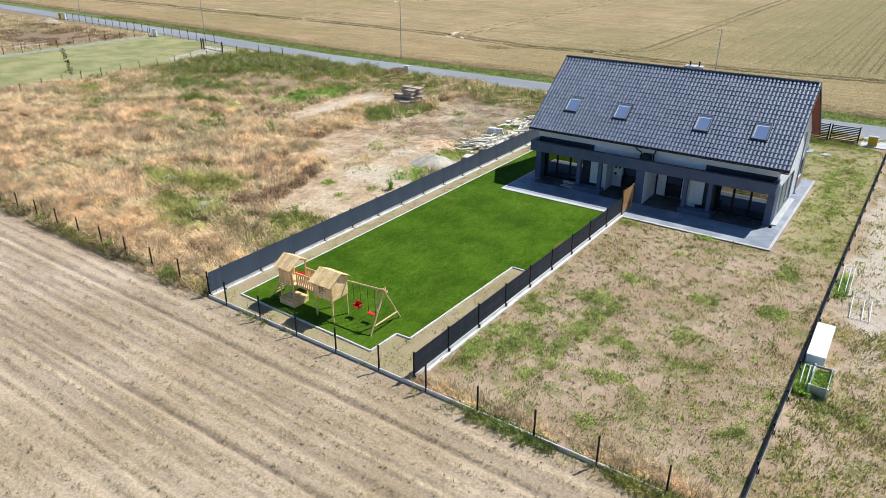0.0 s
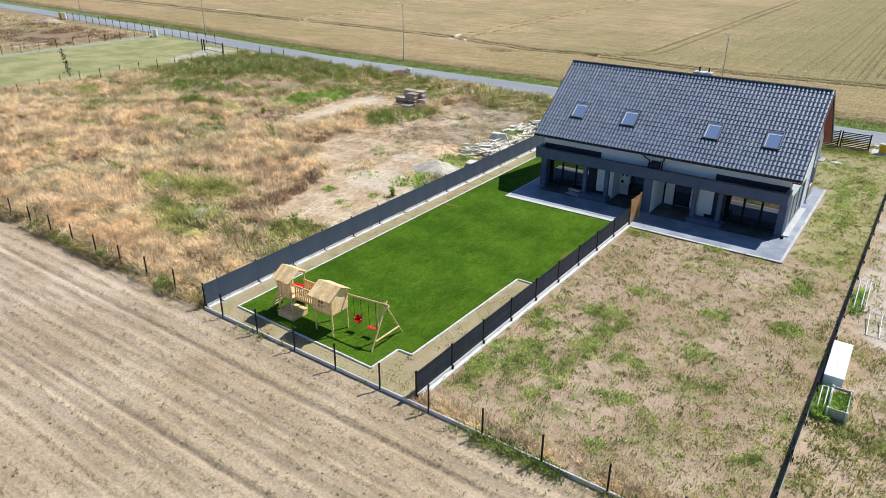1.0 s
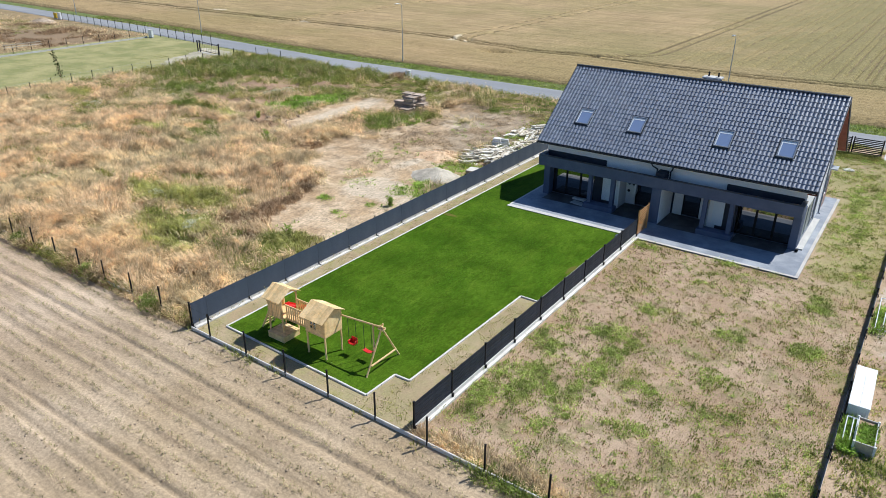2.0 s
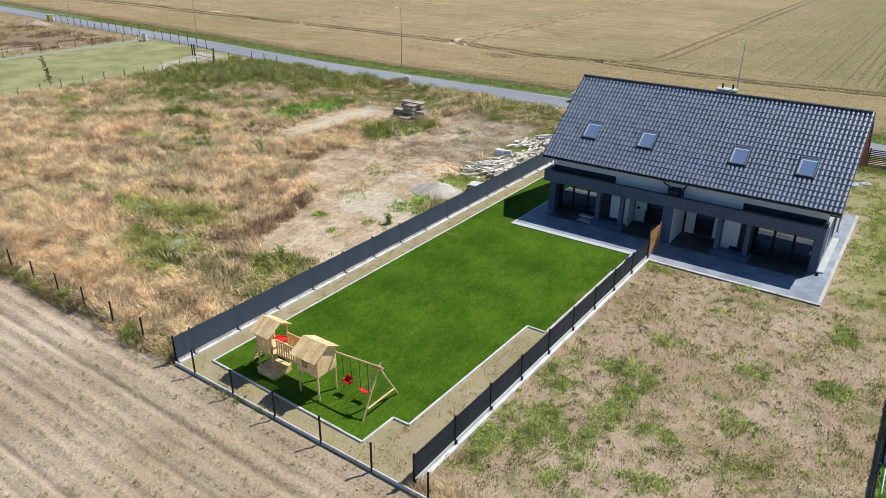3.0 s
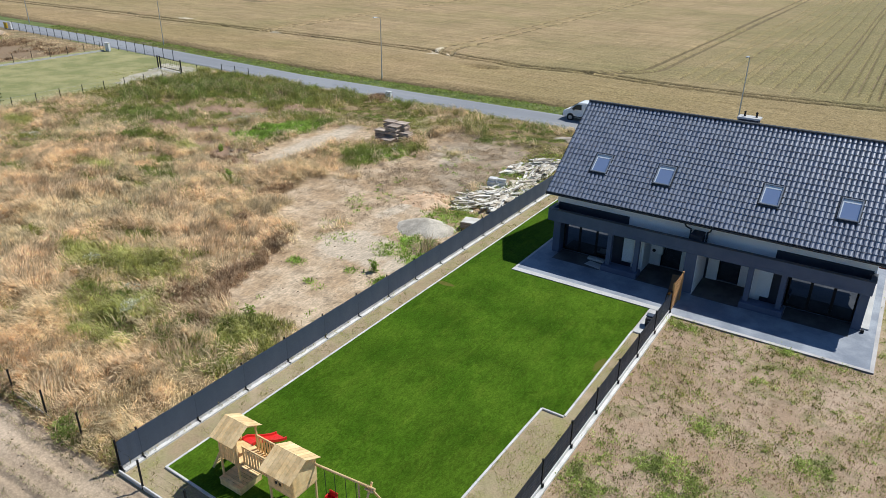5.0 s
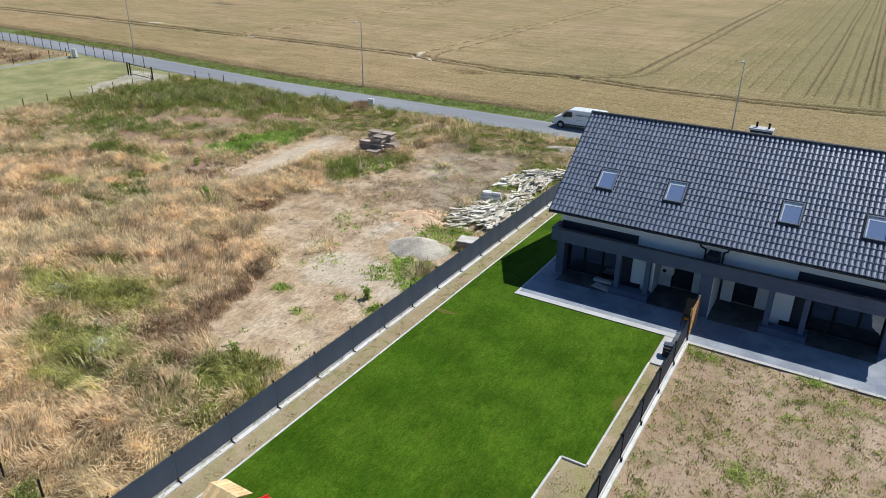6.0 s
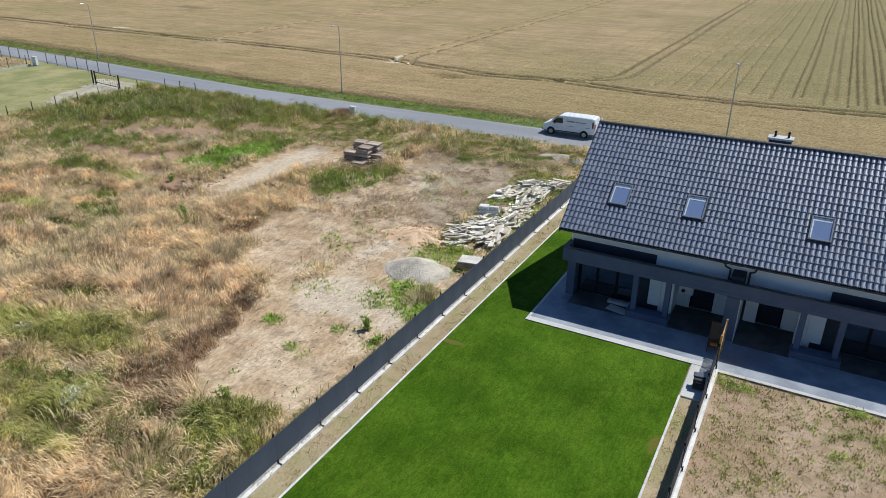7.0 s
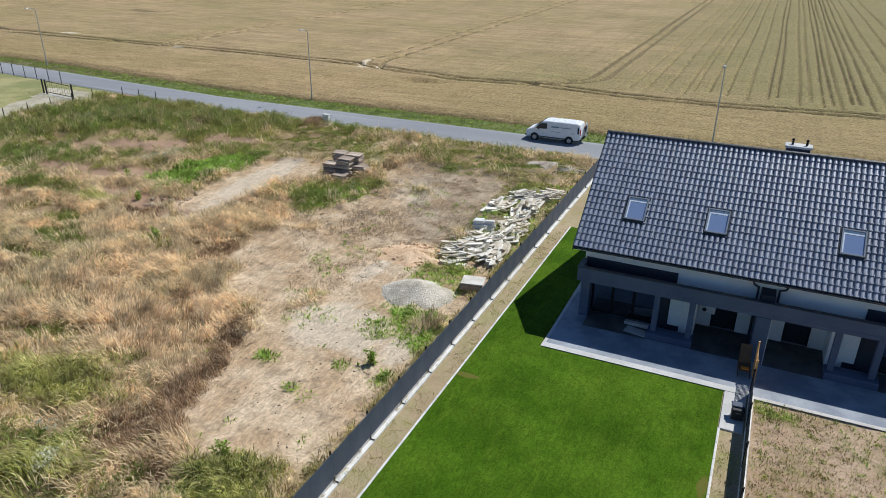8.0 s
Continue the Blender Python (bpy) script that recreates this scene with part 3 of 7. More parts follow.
def lumps(name, x, y, z, r, material, label, category):
    """Small angular stones or clods as one mesh."""
    n = len(x)
    base = np.array([(1, 0, 0), (0, 1, 0), (-1, 0, 0), (0, -1, 0), (0, 0, 0.75), (0, 0, -0.6), (0.62, 0.62, 0.3), (-0.6, 0.6, 0.25), (-0.62, -0.6, 0.35), (0.6, -0.62, 0.28)])
    tri = np.array([(0, 6, 4), (6, 1, 4), (1, 7, 4), (7, 2, 4), (2, 8, 4), (8, 3, 4), (3, 9, 4), (9, 0, 4), (6, 0, 5), (1, 6, 5), (7, 1, 5), (2, 7, 5), (8, 2, 5), (3, 8, 5), (9, 3, 5), (0, 9, 5)])
    V = base[None] * (1 + rng.uniform(-0.3, 0.3, (n, len(base), 3))) * r[:, None, None]
    a = rng.uniform(0, 2 * np.pi, n)
    c, s = np.cos(a)[:, None], np.sin(a)[:, None]
    W = np.stack([V[..., 0] * c - V[..., 1] * s + x[:, None], V[..., 0] * s + V[..., 1] * c + y[:, None], V[..., 2] + z[:, None]], -1)
    T = (np.arange(n)[:, None, None] * len(base) + tri[None]).reshape(-1, 3)
    return tagged(sheet(name, W.reshape(-1, 3), T, [material], smooth=False), label, category, kind="stuff")


# ---------------------------------------------------------------- ground
def relief(x, y):
    """Height of the bare ground."""
    x, y = np.asarray(x, dtype=float), np.asarray(y, dtype=float)
    z = np.zeros(np.shape(x))
    drill = np.cos(2 * np.pi * (y + 0.03 * np.sin(x * 0.21)) / 0.75)
    wheel = np.zeros(np.shape(x))
    for yc in (17.75, 16.0, 12.2, 10.4, 6.4, 4.6, 13.25 + 0.02 * (x + 20)):
        wheel += 0.035 * np.exp(-((np.abs(y - yc - 0.02 * np.sin(x * 0.4)) - 0.24) / 0.10) ** 2) - 0.10 * np.exp(-((y - yc - 0.02 * np.sin(x * 0.4)) / 0.12) ** 2)
    z_plough = 0.015 * drill + 0.55 * wheel - 0.04 * np.exp(-((y - 13.25 - 0.02 * (x + 20)) / 0.08) ** 2) + 0.10 * (rough(x, y, 0.5, 3) - 0.5) + 0.05 * (rough(x * 0.25, y, 0.5, 7) - 0.5) - 0.03
    z_wild = 0.35 * (rough(x, y, 4.0, 1) - 0.5) + 0.10 * (rough(x, y, 0.8, 4) - 0.5)
    bare = np.clip(spot_mask(x, y, DIRT_SPOTS) * 3, 0, 1)
    z_wild = z_wild * (1 - 0.7 * bare) + 0.30 * np.clip((rough(x, y, 1.7, 10) - 0.44) * 5, 0, 1) * (1 - bare)
    z_yard = 0.09 * (rough(x, y, 0.9, 2) - 0.5)
    near_line = np.clip(np.minimum(np.abs(y - 20.1), np.minimum(np.abs(x + 28.1), np.abs(y - 74.3))) / 1.2, 0, 1)
    z = np.where(y < 19.9, z_plough, z)
    z = np.where((y >= 19.9) & (y < 74.2) & (x < -28.1) & (x > -88.5), z_wild * near_line, z)
    z = np.where((y >= 19.9) & (y < 74.2) & (x > -15.0), z_yard * near_line, z)
    flat = (x > -28.1) & (x < -15.0) & (y > 19.9) & (y < 74.2)
    return np.where(flat, 0.02 * (rough(x, y, 0.6, 6) - 0.5), z)


def ground_lines(marks):
    out = []
    for (a, step), (b, _) in zip(marks, marks[1:]):
        n = max(1, round((b - a) / step))
        out += [a + (b - a) * i / n for i in range(n)]
    return np.array(out + [marks[-1][0]])


def road_bend(x):
    """How far the road swings away from the plots beyond their far end."""
    return np.interp(-np.asarray(x, dtype=float), [75, 120, 185, 400], [0.0, 3.9, 7.4, 17.0])


def make_ground():
    xs = ground_lines([(-1500, 200), (-300, 45), (-160, 6), (-117, 4), (-88.5, 0.6), (-56, 0.33), (-28.1, 0.4), (-15.0, 0.3), (-1.9, 0.3), (5, 5), (60, 60), (900, 900)])
    ys = ground_lines([(-900, 150), (-20, 8), (2, 0.5), (8, 0.09), (20.0, 0.35), (68, 0.8), (74.3, 1.2), (79.2, 0.7), (82.4, 10), (260, 120), (1500, 1)])
    X, Y = np.meshgrid(xs, ys, indexing="ij")
    Z = relief(X, Y)
    nx, ny = len(xs), len(ys)
    V = np.stack([X, Y, Z], -1).reshape(-1, 3)
    i, j = np.meshgrid(np.arange(nx - 1), np.arange(ny - 1), indexing="ij")
    a = (i * ny + j).ravel()
    Q = np.stack([a, a + ny, a + ny + 1, a + 1], 1)
    cx, cy = ((X[:-1, :-1] + X[1:, 1:]) / 2).ravel(), ((Y[:-1, :-1] + Y[1:, 1:]) / 2).ravel()
    kinds = np.zeros(len(Q), dtype=int)
    limit = 74.3 + road_bend(cx)
    garden = (cy > 20.0) & (cy < limit)
    kinds[garden & (cx < -28.1)] = 1
    kinds[garden & (cx > -117) & (cx < -88.5) & (cy > 30)] = 5
    kinds[garden & (cx > -28.1) & (cx < -15)] = 2
    kinds[garden & (cx > -15) & (cx < -1.9)] = 3
    kinds[garden & (cx > -1.9)] = 4
    kinds[(cy > limit) & (cy < 82.4 + 0.9 * road_bend(cx))] = 6
    kinds[cy > 82.4 + 0.9 * road_bend(cx)] = 7
    ob = sheet("ground", V, Q, [M["plough"], M["meadow"], M["strip"], M["yard"], M["side"], M["mown"], M["verge"], M["furrow"]], kinds)
    tagged(ob, "sandy farmland with ploughed soil, dry meadow and bare yards", "ground", kind="structure")


make_ground()

# wheel tracks and drill lines through the wheat: x at y = 105, 160, 230, and half width
TRACKS = [(-38.3, -38.4, -38.6, 0.34), (-36.4, -36.5, -36.7, 0.34), (-69.2, -71.0, -73.0, 0.32), (-71.6, -73.6, -75.6, 0.26), (-111.8, -114.9, -117.6, 0.3), (-109.6, -112.8, -115.6, 0.3), (-150.0, -158.0, -168.0, 0.34)]
DRILLS = [(-32.4, 0.18), (-30.6, 0.18), (-26.0, 0.18), (-25.0, 0.2), (-21.0, 0.2), (-10.6, 0.22), (-7.6, 0.22), (-4.2, 0.26), (-28.3, 0.22), (-23.2, 0.24), (-18.7, 0.26), (-16.4, 0.28), (-15.5, 0.24), (-13.2, 0.30), (-12.05, 0.26), (-9.7, 0.30), (-8.8, 0.26), (-6.7, 0.30), (-5.5, 0.28), (-2.1, 0.36), (0.7, 0.36), (3.4, 0.3)]


def make_wheat():
    """Standing wheat: a raised sheet with wheel tracks pressed through it."""
    xs = list(ground_lines([(-700, 60), (-240, 6), (-150, 1.1), (10, 3), (60, 40), (500, 1)]))
    for x0, x1, x2, w in TRACKS[:2]:
        xs += list(np.arange(x0 - 1.0, x0 + 1.0, 0.2))
    xs += list(np.arange(-76.0, -65.0, 0.2)) + list(np.arange(-118.0, -105.0, 0.3))
    for xc, w in DRILLS:
        xs += list(np.arange(xc - 0.8, xc + 0.8, 0.2))
    xs = np.unique(np.round(xs, 1))
    ys = ground_lines([(82.4, 0.3), (112, 0.6), (125, 1.2), (240, 4), (320, 60), (900, 1)])
    X, Y = np.meshgrid(xs, ys, indexing="ij")
    Z = 0.62 + 0.16 * (rough(X, Y, 3.0, 2) - 0.5) + 0.16 * (rough(X, Y, 0.9, 7) - 0.5)
    headland = np.interp(X, [-156, -122, -94.6, -73, -54, -43, -32, -19, -8], [104.2, 103.9, 104.4, 103.4, 99.6, 100.5, 98.8, 98.8, 100.1])
    apart = np.interp(X, [-156, -110, -86, -60], [2.6, 1.9, 1.9, 1.7])
    d = np.minimum(np.abs(Y - headland), np.abs(Y - headland - apart))
    d = np.minimum(d, np.abs(Y - 93.5 - 0.4 * np.sin(X / 23.0)) + 0.50)
    Z = Z - 0.8 * np.exp(-(d / 0.34) ** 2)
    press = np.zeros(X.shape)
    for x0, x1, x2, w in TRACKS:
        line = np.interp(Y, [105, 160, 230], [x0, x1, x2]) + np.where(Y < 110, ((110 - Y) / 8.0) ** 2 * 2.6, 0.0) * (1 if x0 < -60 else -2)
        press = np.maximum(press, np.where(Y > headland + 0.5, np.exp(-((X - line) / w) ** 2), 0.0))
    drill = np.zeros(X.shape)
    for k, (xc, w) in enumerate(DRILLS):
        start = 104.5 + 2.0 * math.sin(k * 2.3)
        wave = xc + 0.10 * np.sin(Y / 17.0 + k)
        drill = np.maximum(drill, np.where(Y > start, np.exp(-((X - wave) / (0.13 + 0.22 * w)) ** 2), 0.0) * np.clip(0.30 + 1.0 * rough(X, Y, 1.6, k), 0, 1))
    Z = Z - 0.74 * press - 0.46 * drill
    worn = np.maximum(np.maximum(1.25 * press, 0.68 * drill), np.exp(-(d / 0.34) ** 2) * (rough(X, Y, 2.0, 3) > 0.42))
    lodged = spot_mask(X, Y, [(-70.0, 104.2, 2.4, 1.0, 20), (-57.5, 96.4, 2.8, 1.6, 10), (-121.0, 104.5, 3.0, 1.0, 0)])
    Z = np.where(lodged > 0, np.maximum(Z - 0.5 * np.clip(lodged * 3, 0, 1), 0.1), Z)
    Z = Z * np.clip((Y - 82.2) / 1.6, 0, 1) ** 0.7
    Z = np.where(Y < 82.5, -0.02, Z)
    Y = Y + road_bend(X) * np.clip((102 - Y) / 19.0, 0, 1)
    nx, ny = len(xs), len(ys)
    i, j = np.meshgrid(np.arange(nx - 1), np.arange(ny - 1), indexing="ij")
    a = (i * ny + j).ravel()
    Q = np.stack([a, a + ny, a + ny + 1, a + 1], 1)
    ob = sheet("wheat_field", np.stack([X, Y, Z], -1).reshape(-1, 3), Q, [M["wheat"], M["track"]], (((worn[:-1, :-1] + worn[1:, :-1] + worn[1:, 1:] + worn[:-1, 1:]) / 4).ravel() > 0.40).astype(int))
    tagged(ob, "ripening golden wheat field with wheel tracks", "wheat field", kind="structure")


make_wheat()


def make_road():
    xs = np.arange(-400, 141, 6.0)
    prof = [(74.15, -0.12), (74.3, 0.05), (74.9, 0.06), (76.75, 0.10), (78.6, 0.06), (79.2, 0.05), (79.35, -0.12)]
    V = [(x, y + float(road_bend(x)), z) for x in xs for k, (y, z) in enumerate(prof)]
    n = len(prof)
    Q = [(i * n + j, (i + 1) * n + j, (i + 1) * n + j + 1, i * n + j + 1) for i in range(len(xs) - 1) for j in range(n - 1)]
    ob = sheet("road", V, Q, [M["tarmac"]])
    tagged(ob, "narrow pale grey asphalt country road", "road", kind="structure")


make_road()

# lawn, its edging and the patio
LAWN = [(-26.84, 21.30), (-17.92, 21.12), (-17.90, 22.93), (-17.15, 22.93), (-17.02, 32.18), (-16.02, 32.18), (-16.02, 42.88),
        (-24.25, 42.88), (-24.25, 58.0), (-26.90, 58.0)]


def inside(x, y, poly):
    hit = np.zeros(np.shape(x), dtype=bool)
    for (x0, y0), (x1, y1) in zip(poly, poly[1:] + poly[:1]):
        if y0 != y1:
            cross = (y0 > y) != (y1 > y)
            hit ^= cross & (x < (x1 - x0) * (y - y0) / (y1 - y0) + x0)
    return hit


def make_lawn():
    b = bmesh.new()
    b.faces.new([b.verts.new((x, y, 0.05)) for x, y in LAWN])
    r = bmesh.ops.extrude_face_region(b, geom=b.faces[:])
    for e in r["geom"]:
        if isinstance(e, bmesh.types.BMVert):
            e.co.z = -0.1
    bmesh.ops.recalc_face_normals(b, faces=b.faces)
    me = bpy.data.meshes.new("lawn")
    b.to_mesh(me)
    b.free()
    me.materials.append(M["lawn"])
    tagged(new("lawn", me), "lush bright green turf lawn inside pale edging", "lawn", kind="structure")


make_lawn()

slab = Geo().box((-24.20, 42.92, -0.2), (-15.002, 58.0, 0.075), None, 0.012).box((-14.998, 42.80, -0.2), (-5.66, 58.0, 0.075), None, 0.012)
tagged(new("patio", slab.mesh("patio", M["patio"])), "smooth grey concrete patio round the house", "patio", kind="structure")
# concrete edging, made wider and paler to carry the sunlit strip at the rim
for lo, hi in (((-24.20, 42.92), (-15.002, 43.32)), ((-24.20, 43.321), (-24.05, 58.0)), ((-14.998, 42.80), (-5.66, 43.02)), ((-5.84, 43.021), (-5.66, 58.0))):
    strip = Geo().box((lo[0], lo[1], 0.02), (hi[0], hi[1], 0.079), None, 0.008)
    tagged(new("sunlit_edging", strip.mesh("sunlit_edging", M["edging"] if lo[0] > -15 else M["concrete"])), "concrete edging of the grey patio, its pale tone carrying the sunlit strip", "edging", kind="structure")
path_geo = Geo().box((-15.98, 40.2, -0.2), (-15.10, 42.91, 0.07), None, 0.012)
tagged(new("garden_path", path_geo.mesh("garden_path", M["concrete"])), "short pale concrete path beside the dividing fence", "path", kind="structure")



# ---------------------------------------------------------------- fences
def panel_fence(name, x, y0, bays, label, height, bay=2.5, top=0.27, board="kerb", footed=True):
    """Concrete base boards, posts and panels along y."""
    ob = thing(name, x, y0, 0, label, "fence")
    base = Geo().box((-0.03, 0.045, -0.15), (0.03, bay - 0.045, top), None, 0.01).mesh("base_board", M[board])
    post = Geo().box((-0.035, -0.035, -0.1), (0.035, 0.035, height + 0.05), None, 0.006)
    post.box((-0.042, -0.042, height + 0.05), (0.042, 0.042, height + 0.075), None, 0.006)
    post = post.mesh("post", M["black"])
    clip = Geo().box((0.02, -0.05, -0.05), (0.065, 0.05, 0.14), None, 0.006).mesh("bracket", M["black"])
    footing = Geo().box((0.032, 0.004, -0.1), (0.032 + 0.55 * top, bay - 0.004, 0.4 * top), None, 0.012).mesh("footing", M["kerb"])
    wires = Geo()
    for z in np.linspace(top + 0.03, height, 7):
        wires.rod((0, 0.04, z), (0, bay - 0.04, z), 0.006, n=4)
    for y in np.linspace(0.05, bay - 0.05, 26):
        wires.rod((0, y, top + 0.02), (0, y, height), 0.005, n=4)
    wires = wires.mesh("wire_panel", M["black"])
    band = Geo()
    rows = 6 if height > 1 else 3
    step = (height - top - 0.03) / rows
    levels = [top + 0.03 + step * k for k in range(rows)]
    band.box((-0.012, 0.04, 0.0), (0.012, bay - 0.04, step - 0.022))
    band = band.mesh("privacy_strip", M["slats"])
    for i in range(bays + 1):
        p = part("post", post, None, ob)
        p.location = (0, bay * i, 0)
        if i < bays:
            pieces = [("base_board", base), ("footing", footing), ("wire_panel", wires)]
            for nm, me in pieces if footed else pieces[::2]:
                c = part(nm, me, None, ob)
                c.location = (0, bay * i, 0)
            for z in levels:
                c = part("privacy_strip", band, None, ob)
                c.location = (0, bay * i, z)
        c = part("bracket", clip, None, ob)
        c.location = (0.03, bay * i, 0.14)
    return ob


def privacy_fence(x, y0, first, bays, label, height=1.34, bay=2.5, top=0.25):
    """Base boards, posts on the far side and tight dark bands along y, the first bay a short one."""
    ob = thing("fence", x, y0, 0, label, "fence")
    post = Geo().box((-0.085, -0.03, -0.1), (-0.025, 0.03, height + 0.03), None, 0.006)
    post.box((-0.09, -0.036, height + 0.03), (-0.02, 0.036, height + 0.05), None, 0.005)
    post = post.mesh("post", M["black"])
    clip = Geo().box((0.031, -0.035, 0.092), (0.06, 0.035, 0.27), None, 0.006).box((0.061, -0.03, 0.092), (0.215, 0.03, 0.12), None, 0.006).mesh("bracket", M["black"])
    made = {}
    y = 0.0
    for i in range(bays + 1):
        p = part("post", post, None, ob)
        p.location = (0, y, 0)
        c = part("bracket", clip, None, ob)
        c.location = (0, y, 0)
        if i == bays:
            break
        w = first if i == 0 else bay
        if w not in made:
            n = 10
            prof = [(0.004 * math.sin(k * 1.3), 0.004 + (w - 0.008) * k / n) for k in range(n + 1)]
            outline = [(dx - 0.008, dy) for dx, dy in prof] + [(dx + 0.008, dy) for dx, dy in reversed(prof)]
            rails = Geo()
            for z in np.linspace(top + 0.05, height - 0.03, 5):
                rails.rod((-0.02, 0.04, z), (-0.02, w - 0.04, z), 0.006, n=4)
            made[w] = (("base_board", Geo().box((-0.03, 0.006, -0.15), (0.03, w - 0.006, top), None, 0.01).mesh("base_board", M["kerb"])),
                       ("privacy_strip", Geo().prism(outline, top - 0.02, height, "z").mesh("privacy_strip", M["band"])),
                       ("footing", Geo().box((0.032, 0.004, -0.1), (0.205, w - 0.004, 0.09), None, 0.015).mesh("footing", M["kerb"])),
                       ("wire_panel", rails.mesh("wire_panel", M["black"])))
        for nm, me in made[w]:
            c = part(nm, me, None, ob)
            c.location = (0.036 if nm == "privacy_strip" else 0, y, 0)
        y += w
    return ob


privacy_fence(-28.06, 20.25, 0.87, 21, "anthracite privacy fence on pale concrete base boards")
panel_fence("fence", -15.0, 20.5, 9, "anthracite panel fence with woven slats on concrete base", 1.30)


def wire_fence(name, x0, y, bays, label, bay=2.5, height=1.28):
    ob = thing(name, x0, y, 0, label, "fence")
    post = Geo().box((-0.03, -0.03, -0.2), (0.03, 0.03, height), None, 0.005)
    post.box((-0.036, -0.036, height), (0.036, 0.036, height + 0.03), None, 0.006)
    post = post.mesh("post", M["black"])
    board = Geo().box((0.03, -0.03, -0.2), (bay - 0.03, 0.03, 0.17), None, 0.01).mesh("base_board", M["kerb"])
    net = Geo()
    for z in (0.22, 0.7, height - 0.06):
        net.rod((0, 0, z), (bay, 0, z), 0.0025, n=4)
    net = net.mesh("wire", M["black"])
    for i in range(bays + 1):
        p = part("post", post, None, ob)
        p.location = (bay * i, 0, 0)
        if i < bays:
            b = part("base_board", board, None, ob)
            b.location = (bay * i, 0, 0)
            w = part("wire", net, None, ob)
            w.location = (bay * i, 0, 0)
    return ob


front = wire_fence("wire_fence", -26.62, 20.13, 9, "low black steel posts with thin wire on concrete base boards")
part("base_board", Geo().box((-1.38, -0.03, -0.2), (-0.031, 0.03, 0.17), None, 0.01), M["kerb"], front)
part("wire", Geo().rod((-1.38, 0, 0.7), (0, 0, 0.7), 0.0025, n=4).rod((-1.38, 0, 1.22), (0, 0, 1.22), 0.0025, n=4), M["black"], front)
wire_fence("wire_fence", -30.78 - 2.5 * 15, 20.42, 15, "black steel posts with wire along the weedy field edge", 2.5, 1.3)


def kerb_run(points, label):
    """Edging stones laid end to end."""
    ob = thing("lawn_edging", points[0][0], points[0][1], 0, label, "edging")
    x0, y0 = points[0]
    lengths = {}
    for (ax, ay), (bx, by) in zip(points, points[1:]):
        d = math.hypot(bx - ax, by - ay)
        n = max(1, round(d))
        step = d / n
        key = round(step, 3)
        if key not in lengths:
            lengths[key] = Geo().box((0.004, -0.045, -0.12), (step - 0.004, 0.045, 0.075), None, 0.012).mesh("kerb_stone", M["kerb"])
        for i in range(n):
            k = part("kerb_stone", lengths[key], None, ob)
            k.matrix_basis = pose(ax - x0 + (bx - ax) * i / n, ay - y0 + (by - ay) * i / n, 0.004 * math.sin(i * 2.1), 0, 0, math.degrees(math.atan2(by - ay, bx - ax)))
    return ob


kerb_run([(-26.93, 58.0), (-26.86, 21.22)], "pale concrete edging stones along the lawn's long side")
kerb_run([(-26.85, 21.26), (-17.92, 21.08), (-17.86, 22.88), (-17.10, 22.90), (-16.97, 32.14), (-15.98, 32.14)], "pale concrete edging stones stepping round the lawn")
kerb_run([(-15.97, 32.2), (-15.97, 40.2)], "pale concrete edging stones beside the dividing fence")


# ---------------------------------------------------------------- house
EAVE, RIDGE, Y_EAVE, Y_RIDGE = 3.97, 8.36, 46.30, 51.86
ROOF_L, ROOF_R = -23.91, -6.00
WALL_L, WALL_R, FRONT, BACK, INNER = -23.35, -6.55, 46.90, 56.85, 48.25
HX, HY = -14.95, 46.9


